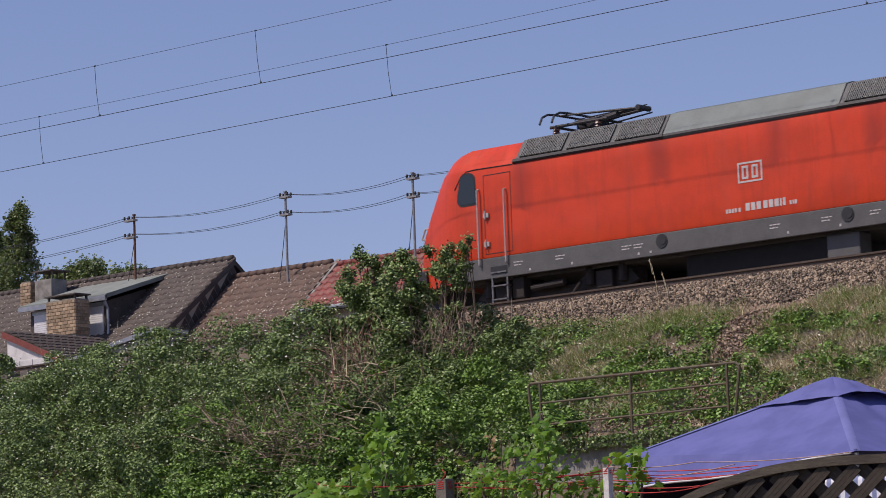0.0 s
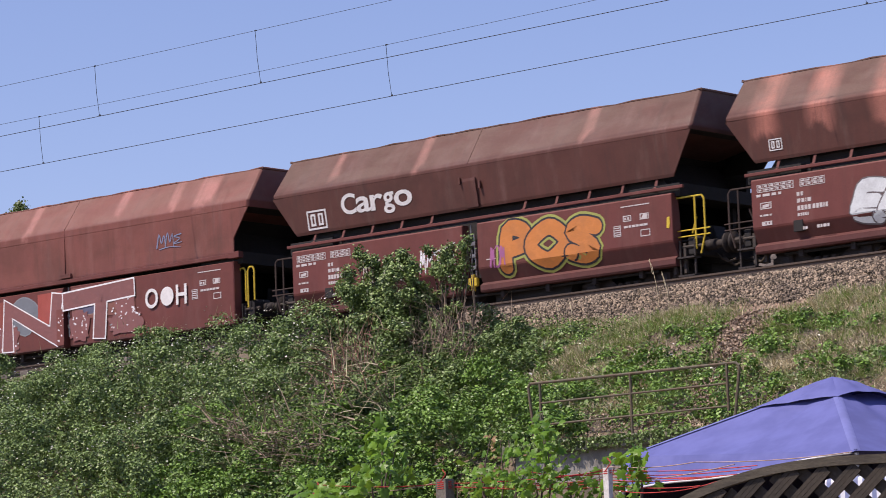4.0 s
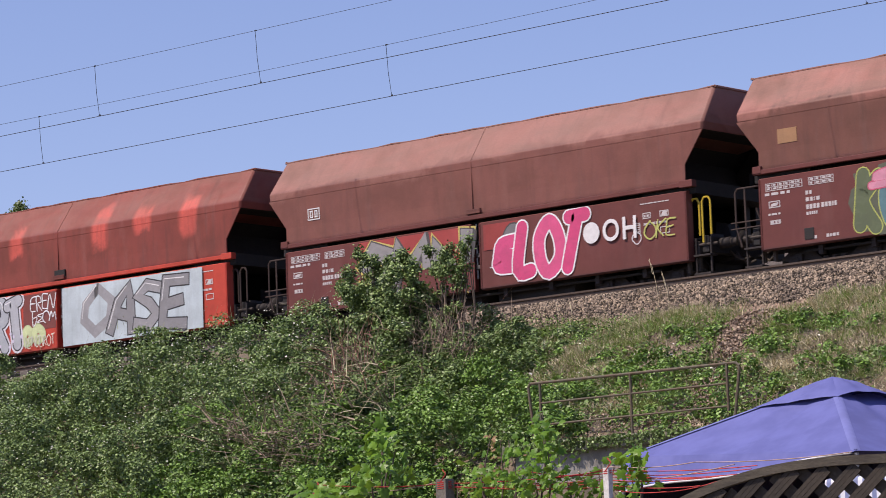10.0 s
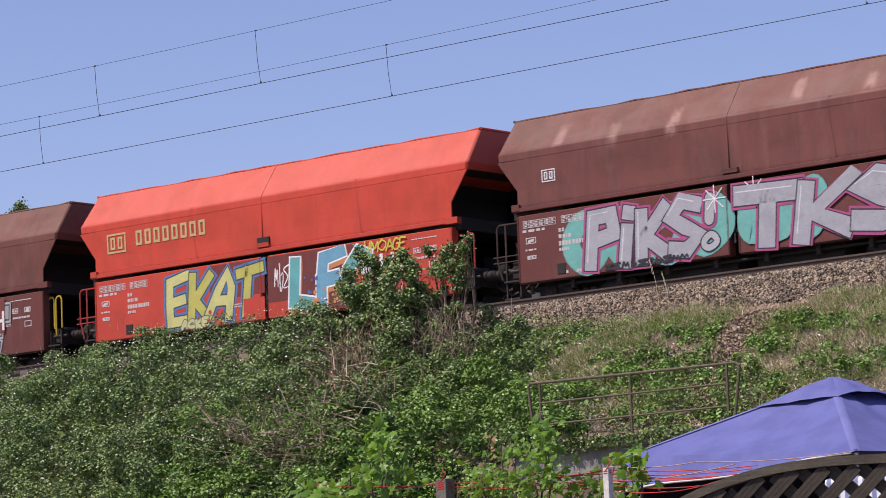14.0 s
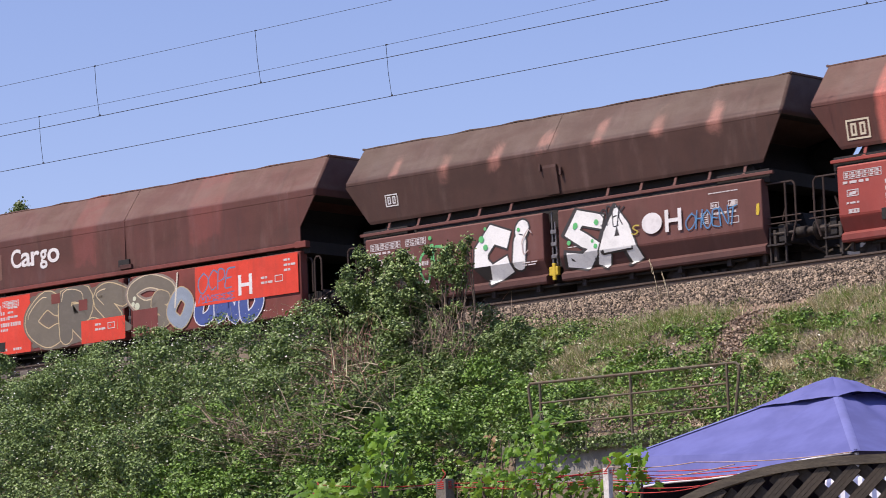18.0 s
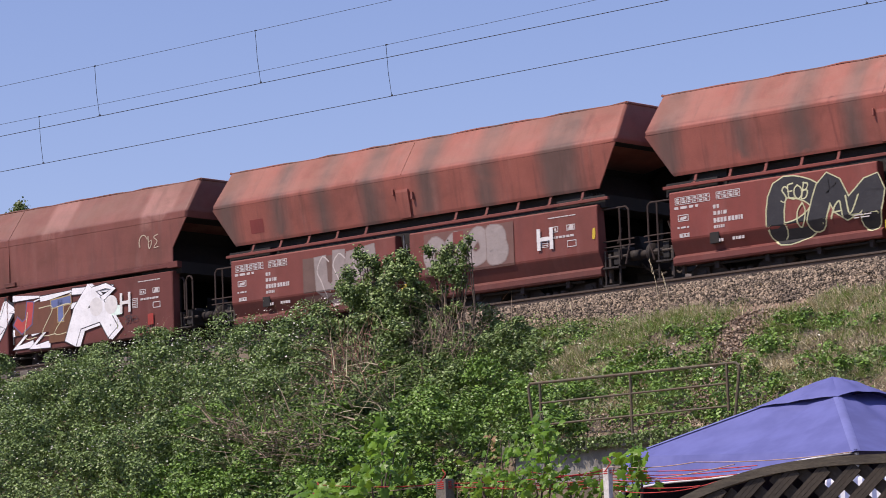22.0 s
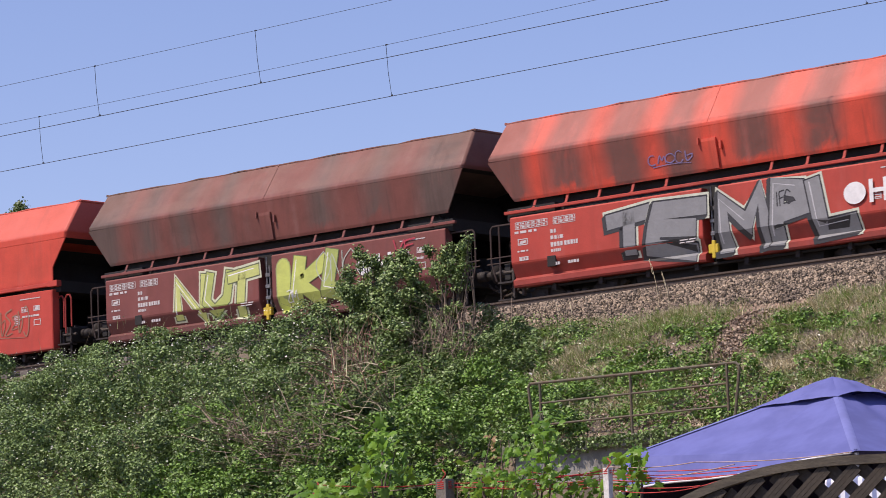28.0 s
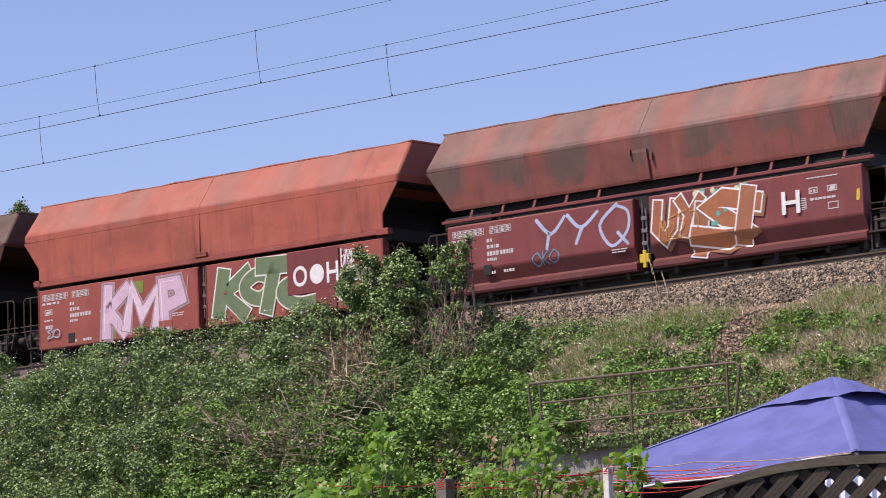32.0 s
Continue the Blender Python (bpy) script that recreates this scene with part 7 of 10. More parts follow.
    piece(w, 457, -1.16, -0.33, 1.2, 2.0, "Q", fill=(.40, .47, .64), style="tag", fat=.075)
    piece(w, 458, -2.9, -2.2, 1.05, 1.32, "OKO", fill=(.10, .28, .42), style="tag", fat=.025)
    dots(w, 459, 0.58, 2.56, 1.85, 2.05, 9, .08, (.08, .38, .30))
    dots(w, 460, 0.79, 2.46, 1.85, 2.05, 4, .07, (.62, .58, .36))
    piece(w, 461, 0.24, 1.36, 1.1, 2.0, "UY", fill=(.33, .11, .045), line=(.74, .74, .72), fat=.07, style="block", swell=0.36, shade=(.22, .09, .05), drop=(.06, -.08))
    piece(w, 462, 1.08, 1.67, .70, 1.9, "I", fill=(.30, .11, .05), line=(.70, .70, .68), fat=.06, style="block", swell=.5)
    piece(w, 463, 1.36, 2.65, .85, 2.05, "S", fill=(.36, .12, .045), line=(.76, .76, .74), fat=.08, style="block", swell=.36, shade=(.26, .10, .05), drop=(.06, -.08))
    piece(w, 464, 2.26, 2.65, .85, 2.06, "I", fill=(.34, .12, .05), line=(.74, .74, .72), fat=.06, style="block", swell=.5)
    dots(w, 465, 1.67, 2.12, 1.3, 1.6, 4, .05, (.08, .36, .28))
    piece(w, 466, 0.33, 1.29, 1.1, 1.8, fill=(.55, .24, .05), scrawl=True, fat=.03)


cars()
for w_, _a in TRAIN:
    lay_on_hull(w_)
    fold_on_flap(w_)

# ---- the engine ----
M_LOCO = paint("engine_red_paint", (0.72, 0.062, 0.02), (0.26, 0.03, 0.018), ((-5.75, 0.16), (-2.2, 0.14), (0.6, 0.2), (2.9, 0.14), (5.75, 0.18)), 2.3, 0.22, 0.14, (0.16, 0.03, 0.02), 0.36, streak=1.4, fade=0.62)
M_RAILPAINT = plain("pale_grey_rail_paint", (0.45, 0.42, 0.40), 0.4)
M_FRAME = surface("engine_grey_frame", (0.12, 0.12, 0.115), (0.09, 0.09, 0.088), 2.0, 0.6)
M_ROOF = surface("engine_grey_roof", (0.165, 0.205, 0.195), (0.13, 0.16, 0.15), 2.0, 0.55)
M_GRILLE = surface("grille_grey", (0.11, 0.12, 0.12), (0.08, 0.085, 0.085), 3.0, 0.6)
M_RIB = surface("rib_grey", (0.21, 0.22, 0.205), (0.15, 0.155, 0.145), 3.0, 0.6)
M_DARK = surface("black_rubber", (0.02, 0.02, 0.022), (0.03, 0.03, 0.03), 9.0, 0.6)
M_GLASS_DARK, _t, _b = nodes_of("tinted_cab_glass")
_b.inputs["Base Color"].default_value = (0.02, 0.028, 0.032, 1)
_b.inputs["Roughness"].default_value = 0.06
M_INSUL = plain("brown_insulator", (0.10, 0.05, 0.035), 0.3)


def engine():
    """Four-axle electric engine, 18.9 m over buffers; its middle at x = 0."""
    e = thing("electric_locomotive", "bright red electric locomotive with grey roof and frame", "locomotive", pose(-36.27, 0, 0))
    axles = []
    # level slices of the body: (height, half length, half width, half width of the end face)
    slices = [(1.34, 8.80, 1.475, 1.14), (1.40, 8.80, 1.49, 1.15), (1.9, 8.70, 1.49, 1.19), (2.40, 8.47, 1.49, 1.22), (2.9, 8.225, 1.49, 1.22), (3.19, 8.083, 1.49, 1.20), (3.25, 8.053, 1.465, 1.17), (3.5, 7.93, 1.27, 1.05), (3.62, 7.82, 1.17, 0.97), (3.70, 7.55, 1.07, 0.86)]
    def plan(z, L, w, wf, start):
        out = [(start, -w), (7.35, -w), (7.35 + 0.33 * (L - 7.35), -w + 0.12 * (w - wf)), (7.35 + 0.68 * (L - 7.35), -w + 0.48 * (w - wf)), (L - 0.03, -wf - 0.012), (L, -wf + 0.03)]
        return [(x, y, z) for x, y in out]
    bm = bmesh.new()
    def loft(rows, start, cap_low):
        rings = []
        for z, L, w, wf in rows:
            q = plan(z, L, w, wf, start)
            full = q + [(x, -y, z) for x, y, z in q[::-1]]
            full += [(-x, -y, z) for x, y, z in full] if start <= 0 else []
            rings.append([bm.verts.new(p) for p in full])
        fs = []
        for r0, r1 in zip(rings[:-1], rings[1:]):
            n = len(r0)
            fs += [bm.faces.new((r0[k], r0[(k + 1) % n], r1[(k + 1) % n], r1[k])) for k in range(n)]
        fs.append(bm.faces.new(rings[-1]))
        if cap_low:
            fs.append(bm.faces.new(rings[0][::-1]))
        bmesh.ops.recalc_face_normals(bm, faces=fs)
        return [v for r in rings for v in r]
    loft(slices, 0.0, True)
    low = [(0.90, 8.76, 1.46, 1.10), (1.335, 8.80, 1.475, 1.14)]
    loft(low, 7.78, True)
    turned = loft(low, 7.78, True)
    bmesh.ops.rotate(bm, verts=turned, cent=(0, 0, 0), matrix=Matrix.Rotation(math.pi, 3, "Z"))
    body = part("body", bm, M_LOCO, e, "bright red painted steel body", True)
    body.data.set_sharp_from_angle(angle=0.42)
    # grey frame strip
    bm = bmesh.new()
    box(bm, -7.75, 7.75, -1.505, -1.40, 0.90, 1.33, 0.015)
    box(bm, -7.75, 7.75, 1.40, 1.505, 0.90, 1.33, 0.015)
    box(bm, -7.7, 7.7, -1.2, 1.2, 0.86, 1.3)
    frame_part = part("frame", bm, M_FRAME, e, "grey side frame")
    for x in (-8.0, -2.2, 2.2, 8.0):
        bm = bmesh.new()
        rod(bm, (x, -1.52, 1.17), (x, -1.40, 1.17), 0.14, 18)
        rod(bm, (x + 0.03, -1.53, 1.18), (x + 0.03, -1.5, 1.18), 0.085, 14)
        part("lifting_eye", bm, M_DARK, e)
    # roof: side grilles and middle cover
    for s in (-1, 1):
        bm = bmesh.new()
        a, b = (2.12, 5.88) if s > 0 else (-5.88, -2.12)
        prism(bm, [(-1.47, 3.20), (-1.50, 3.25), (-1.16, 3.715), (-0.98, 3.77), (0.98, 3.77), (1.16, 3.715), (1.50, 3.25), (1.47, 3.20)], a, b, "x")
        g = part("roof_grille", bm, M_GRILLE, e, "ribbed dark grey roof grille")
        for j in range(3):
            bm = bmesh.new()
            x0 = a + 0.10 + j * 1.24
            prism(bm, [(-1.43, 3.31), (-1.475, 3.32), (-1.185, 3.712), (-1.15, 3.69)], x0, x0 + 1.1, "x")
            part("grille_opening", bm, M_BLACK, g)
        bm = bmesh.new()
        for j in range(3):
            x0 = a + 0.08 + j * 1.24
            for i in range(24):
                x = x0 + 0.05 + i * 0.046
                prism(bm, [(-1.465, 3.325), (-1.492, 3.335), (-1.205, 3.718), (-1.18, 3.70)], x, x + 0.022, "x")
        tagged(part("grille_ribs", bm, M_RIB, g), kind="stuff")
        bm = bmesh.new()
        prism(bm, [(-1.505, 3.20), (-1.53, 3.24), (-1.50, 3.30), (-1.46, 3.27)], a - 0.05, b + 0.05, "x")
        part("gutter", bm, M_DARK, g)
    bm = bmesh.new()
    prism(bm, [(-1.47, 3.20), (-1.49, 3.25), (-1.16, 3.73), (-0.93, 3.80), (0.93, 3.80), (1.16, 3.73), (1.49, 3.25), (1.47, 3.20)], -2.09, 2.09, "x")
    part("roof_cover", bm, M_ROOF, e, "plain grey roof cover")
    bm = bmesh.new()
    prism(bm, [(-1.50, 3.19), (-1.515, 3.24), (-1.48, 3.29), (-1.45, 3.25)], -2.09, 2.09, "x")
    part("gutter", bm, M_DARK, e)
    for s in (-1, 1):
        # cab side window, doors, grab rails
        bm = bmesh.new()
        out = [(6.97, 2.58), (7.00, 3.04), (7.06, 3.11), (7.14, 3.14), (7.30, 3.13), (7.36, 3.08), (7.44, 2.74), (7.45, 2.60), (7.41, 2.54), (7.34, 2.51), (7.05, 2.51), (6.99, 2.53)]
        prism(bm, [(s * a, b) for a, b in out], -1.50, -1.47, "y")
        win = part("side_window", bm, M_GLASS_DARK, e, "dark cab side window")
        bm = bmesh.new()
        cx, cz = 7.25, 2.84
        ring = [(s * (cx + (a - cx) * 1.13), cz + (b - cz) * 1.11) for a, b in out]
        prism(bm, ring, -1.495, -1.46, "y")
        part("window_seal", bm, M_DARK, win)
        for dx, top_z in ((6.88, 2.78), (6.16, 2.72)):
            bm = bmesh.new()
            x = s * dx
            pipe(bm, [(x, -1.5, top_z), (x, -1.56, top_z - 0.02), (x, -1.56, 1.2), (x, -1.5, 1.18)], 0.019, 8)
            part("grab_rail", bm, M_RAILPAINT, e, "pale grey grab rail")
        door = bmesh.new()
        for a, b, c, d in ((6.74, 6.755, 1.42, 3.06), (6.02, 6.035, 1.42, 3.06), (6.02, 6.755, 3.05, 3.065), (6.02, 6.755, 1.41, 1.425)):
            box(door, s * a, s * b, -1.494, -1.487, c, d)
        dr = part("cab_door", door, M_DARK, e)
        for z in (2.22, 1.62):
            bm = bmesh.new()
            box(bm, s * 6.62, s * 6.76, -1.53, -1.49, z - 0.05, z + 0.05, 0.01)
            rod(bm, (s * 6.70, -1.54, z - 0.08), (s * 6.70, -1.54, z + 0.1), 0.018, 6)
            part("door_handle", bm, M_RAILPAINT, dr)
        bm = bmesh.new()
        box(bm, s * 6.18, s * 6.62, -1.512, -1.49, 0.99, 1.14)
        part("step_recess", bm, M_DARK, e)
        bm = bmesh.new()
        for z in (1.0, 0.72, 0.44):
            box(bm, s * 6.2, s * 6.6, -1.53, -1.36, z, z + 0.03)
        for dx in (6.2, 6.6):
            box(bm, s * dx - 0.02, s * dx + 0.02, -1.5, -1.45, 0.4, 0.95)
        part("step_ladder", bm, M_STEEL, e)
        # end face: windscreen, light band, skirt
        for y0, y1 in ((-1.10, -0.035), (0.035, 1.10)):
            bm = bmesh.new()
            for d0, d1 in ((0.004, 0.016),):
                a, b = (8.455, 2.43), (7.965, 3.44)
                k = [(a, y0), (a, y1), (b, y1 * 0.93), (b, y0 * 0.93)]
                lo = [bm.verts.new((s * (q[0] + d0), y, q[1] + d0 * 0.5)) for q, y in k]
                hi = [bm.verts.new((s * (q[0] + d1), y, q[1] + d1 * 0.5)) for q, y in k]
                bm.faces.new(lo)
                bm.faces.new(hi)
                for i in range(4):
                    bm.faces.new((lo[i], lo[(i + 1) % 4], hi[(i + 1) % 4], hi[i]))
                bmesh.ops.recalc_face_normals(bm, faces=bm.faces)
            part("windscreen", bm, M_GLASS_DARK, e, "dark sloping windscreen pane")
        for y in (-0.75, 0.45):
            bm = bmesh.new()
            rod(bm, (s * 8.49, y, 2.38), (s * 8.30, y + 0.42, 2.86), 0.012, 6)
            part("wiper", bm, M_DARK, e)
        bm = bmesh.new()
        prism(bm, [(s * 8.60, 1.94), (s * 8.705, 1.94), (s * 8.60, 2.17), (s * 8.50, 2.17)], -1.17, 1.17, "y")
        band = part("light_band", bm, M_WHITE, e, "white band across the cab front")
        bm = bmesh.new()
        prism(bm, [(s * 8.62, 1.92), (s * 8.725, 1.92), (s * 8.60, 2.20), (s * 8.50, 2.20)], -0.17, 0.17, "y")
        part("emblem", bm, M_LOCO, band, "red square emblem")
        bm = bmesh.new()
        pipe(bm, [(s * 8.62, -1.20, 1.95), (s * 8.72, -1.22, 1.97), (s * 8.62, -1.22, 2.18), (s * 8.53, -1.20, 2.18)], 0.02, 6)
        part("corner_grip", bm, M_RAILPAINT, e)
        bm = bmesh.new()
        pipe(bm, [(s * 5.95, -1.492, 3.20), (s * 7.0, -1.492, 3.215), (s * 7.2, -1.49, 3.20), (s * 7.38, -1.485, 3.08), (s * 7.55, -1.475, 2.86)], 0.011, 5)
        part("drip_rail", bm, M_DARK, e)
        for y in (-0.85, 0.85):
            bm = bmesh.new()
            box(bm, s * 8.6, s * 8.70, y - 0.16, y + 0.16, 2.24, 2.36, 0.03)
            part("headlight", bm, M_DARK, e)
            b = part("buffer", BUFFER, None, e)
            b.location = (s * 8.86, y, 1.06)
            b.rotation_euler = (0, 0, 0 if s > 0 else math.pi)
        bm = bmesh.new()
        box(bm, s * 8.6, s * 8.86, -1.25, 1.25, 0.85, 1.30, 0.03)
        prism(bm, [(s * 8.3, 0.25), (s * 8.8, 0.25), (s * 8.8, 0.6), (s * 8.5, 0.85), (s * 8.2, 0.85)], -1.1, 1.1, "y")
        part("buffer_beam", bm, M_DARK, e)
        bm = bmesh.new()
        box(bm, s * 8.45, s * 8.75, -1.45, -1.2, 0.4, 0.44)
        box(bm, s * 8.45, s * 8.75, -1.45, -1.2, 0.75, 0.79)
        box(bm, s * 8.47, s * 8.51, -1.42, -1.38, 0.4, 0.9)
        box(bm, s * 8.70, s * 8.74, -1.42, -1.38, 0.4, 0.9)
        part("corner_step", bm, M_STEEL, e)
        # dark bogie with springs, dampers and axle boxes
        bg = new("bogie")
        bg.parent, bg.location = e, (s * 5.2, 0, 0)
        bm = bmesh.new()
        prism(bm, [(-2.1, 0.55), (-1.9, 0.78), (-0.8, 0.8), (-0.5, 0.62), (0.5, 0.62), (0.8, 0.8), (1.9, 0.78), (2.1, 0.55), (1.7, 0.42), (0.5, 0.4), (-0.5, 0.4), (-1.7, 0.42)], -1.12, -1.0, "y")
        for x in (-1.325, 1.325):
            box(bm, x - 0.2, x + 0.2, -1.25, -1.05, 0.45, 0.8, 0.03)
            rod(bm, (x - 0.42, -1.15, 0.55), (x - 0.42, -1.15, 0.9), 0.1, 10)
            rod(bm, (x + 0.42, -1.15, 0.55), (x + 0.42, -1.15, 0.9), 0.1, 10)
        rod(bm, (-0.5, -1.3, 0.62), (0.35, -1.3, 0.66), 0.07, 10)
        rod(bm, (0.45, -1.28, 0.3), (0.75, -1.28, 0.62), 0.04, 8)
        box(bm, -1.0, -0.7, -1.34, -1.1, 0.45, 0.9, 0.03)
        part("bogie_frame", bm, M_IRON, bg, "sooty bogie frame")
        for dx in (-1.325, 1.325):
            w = part("wheelset", ENGINE_WHEELS, None, bg)
            w.location = (dx, 0, 0.625)
            axles.append(w)
    bm = bmesh.new()
    box(bm, -1.9, 1.5, -1.15, 1.15, 0.32, 0.9, 0.05)
    part("transformer_tank", bm, M_BLACK, e)
    bm = bmesh.new()
    box(bm, 1.55, 2.3, -1.3, -0.9, 0.35, 0.85, 0.03)
    part("equipment_box", bm, M_FRAME, e)
    # emblem and number line as plain shapes
    bm = bmesh.new()
    frame_box(bm, -0.30, 2.07, 0.58, 0.40, -1.492, 0.035)
    for x, w in ((-0.2, 0.15), (0.03, 0.15)):
        frame_box(bm, x, 2.14, w, 0.26, -1.492, 0.045)
    part("emblem", bm, M_WHITE, e, "white outlined emblem")
    bm = bmesh.new()
    bars(bm, -0.15, 1.52, (0.10, 0.10, 0.10, 0.0, 0.10, 0.10, 0.10, 0.04, 0.06), 0.15, -1.492, 0.03)
    bars(bm, -0.62, 1.52, (0.05, 0.05, 0.05, 0.05, 0.0, 0.05), 0.08, -1.492, 0.02)
    bars(bm, 0.88, 1.52, (0.05, 0.03, 0.05), 0.08, -1.492, 0.02)
    tagged(part("number_line", bm, M_WHITE, e, "white bars of a number line"), kind="stuff")
    bm = bmesh.new()
    rnd = random.Random(5)
    for x in (-6.0, -4.9, -3.2, -2.9, 0.4, 1.6, 2.7, 3.1, 4.4, 5.6):
        bars(bm, x, 1.16, (0.05, 0.09, 0.06), 0.022, -1.507, 0.02)
        bars(bm, x, 1.10, (0.12, 0.05), 0.022, -1.507, 0.02)
        bars(bm, x + 0.4, 0.96, (0.04,), 0.05, -1.507)
    tagged(part("data_marks", bm, M_WHITE, e), kind="stuff")
    pantograph(e, -5.0, False)
    pantograph(e, 4.7, True)
    TRAIN.append((e, axles))
    return e


def pantograph(e, x, up):
    """Current collector on four insulators; folded down or raised to the contact wire."""
    p = new("pantograph")
    p.parent, p.location = e, (x, 0, 0)
    tagged(p, "raised black current collector" if up else "folded black current collector")
    for dx in (-0.55, 0.55):
        for y in (-0.5, 0.5):
            bm = bmesh.new()
            for k in range(4):
                rod(bm, (dx, y, 3.77 + k * 0.055), (dx, y, 3.81 + k * 0.055), 0.085, 12, 0.06)
            rod(bm, (dx, y, 3.74), (dx, y, 4.02), 0.045, 8)
            part("insulator", bm, M_INSUL, p)
    bm = bmesh.new()
    for y in (-0.5, 0.5):
        rod(bm, (-0.7, y, 4.02), (0.8, y, 4.02), 0.035, 8)
    for dx in (-0.6, 0.0, 0.6):
        rod(bm, (dx, -0.5, 4.02), (dx, 0.5, 4.02), 0.03, 8)
    box(bm, -0.25, 0.3, -0.22, 0.22, 3.95, 4.15, 0.04)
    rod(bm, (0.3, -0.2, 4.06), (0.85, -0.2, 4.12), 0.08, 8)
    part("base_frame", bm, M_DARK, p)
    s = -1 if up else 1
    foot, knee, head = ((0.45, 4.10), (-1.55, 4.80), (0.35, 5.40)) if up else ((-0.35, 4.10), (1.35, 4.20), (-0.45, 4.24))
    bm = bmesh.new()
    for y in (-0.14, 0.14):
        rod(bm, (foot[0], y, foot[1]), (knee[0], y * 0.8, knee[1]), 0.045, 8, 0.035)
    rod(bm, (foot[0] + 0.2, 0.2, foot[1] - 0.1), (knee[0] + 0.15, 0.1, knee[1] - 0.1), 0.018, 6)
    part("lower_arm", bm, M_DARK, p)
    bm = bmesh.new()
    for y in (-0.5, 0.5):
        rod(bm, (knee[0], y * 0.2, knee[1]), (head[0], y, head[1]), 0.028, 8, 0.02)
    rod(bm, (knee[0] + 0.1, 0.0, knee[1] + 0.06), (head[0], 0.0, head[1] - 0.04), 0.012, 6)
    rod(bm, (knee[0], -0.2, knee[1]), (knee[0], 0.2, knee[1]), 0.06, 10)
    rod(bm, (head[0], -0.55, head[1]), (head[0], 0.55, head[1]), 0.022, 8)
    part("upper_arm", bm, M_DARK, p)
    bm = bmesh.new()
    z = head[1] + (0.03 if up else 0.04)
    for dx in (-0.16, 0.16):
        pts = [(head[0] + dx, y, z + dz) for y, dz in ((-0.97, -0.26), (-0.88, -0.10), (-0.7, -0.02), (-0.5, 0.0), (0.5, 0.0), (0.7, -0.02), (0.88, -0.10), (0.97, -0.26))]
        pipe(bm, pts, 0.025, 6)
    part("collector_head", bm, M_DARK, p)


ENGINE_WHEELS = wheelset_mesh(0.625, "wheelset")
engine()

# ---- beyond the railway: houses ----
M_TILE = surface("brown_roof_tile", (0.105, 0.082, 0.068), (0.070, 0.056, 0.048), 4.0, 0.75, 0.0, 0.3, island=0.14)
M_TILE_WARM = surface("warm_brown_roof_tile", (0.15, 0.09, 0.064), (0.105, 0.066, 0.05), 4.0, 0.75, 0.0, 0.3, island=0.14)
M_TILE_RED = surface("red_roof_tile", (0.27, 0.055, 0.04), (0.17, 0.04, 0.032), 4.0, 0.6, 0.0, 0.3, island=0.25)
M_WALL = surface("cream_render", (0.55, 0.5, 0.42), (0.42, 0.38, 0.32), 2.0, 0.9)
M_WHITEWALL = surface("white_painted_wall", (0.78, 0.77, 0.75), (0.6, 0.6, 0.58), 2.0, 0.85)
M_SLATE = surface("dark_slate", (0.11, 0.09, 0.078), (0.07, 0.06, 0.053), 3.0, 0.7, island=0.3)
M_FELT = surface("grey_green_roofing", (0.25, 0.28, 0.25), (0.19, 0.215, 0.19), 1.5, 0.9)
M_SHUTTER = surface("white_shutter", (0.78, 0.79, 0.8), (0.68, 0.69, 0.7), 2.0, 0.6)
M_BRICK = surface("buff_brick", (0.46, 0.34, 0.22), (0.32, 0.23, 0.15), 6.0, 0.9, vary=0.3)
M_MORTAR = surface("grey_mortar", (0.3, 0.27, 0.22), (0.2, 0.18, 0.15), 6.0, 0.95)
M_CONCRETE = surface("weathered_concrete", (0.33, 0.32, 0.29), (0.18, 0.17, 0.15), 3.0, 0.92, 0.0, 0.4)
M_ZINC = surface("grey_zinc", (0.42, 0.44, 0.46), (0.32, 0.34, 0.36), 3.0, 0.45, 0.6)
M_BARGE = surface("red_brown_board", (0.27, 0.07, 0.05), (0.2, 0.05, 0.04), 6.0, 0.7)
M_LICHEN = surface("pale_lichen", (0.55, 0.54, 0.47), (0.42, 0.4, 0.34), 20.0, 0.95)
M_MAST = surface("galvanised_tube", (0.36, 0.37, 0.37), (0.26, 0.25, 0.24), 5.0, 0.5, 0.4)
M_GLASS, _t2, _b2 = nodes_of("window_glass")
_b2.inputs["Base Color"].default_value, _b2.inputs["Roughness"].default_value = (0.05, 0.06, 0.07, 1), 0.05


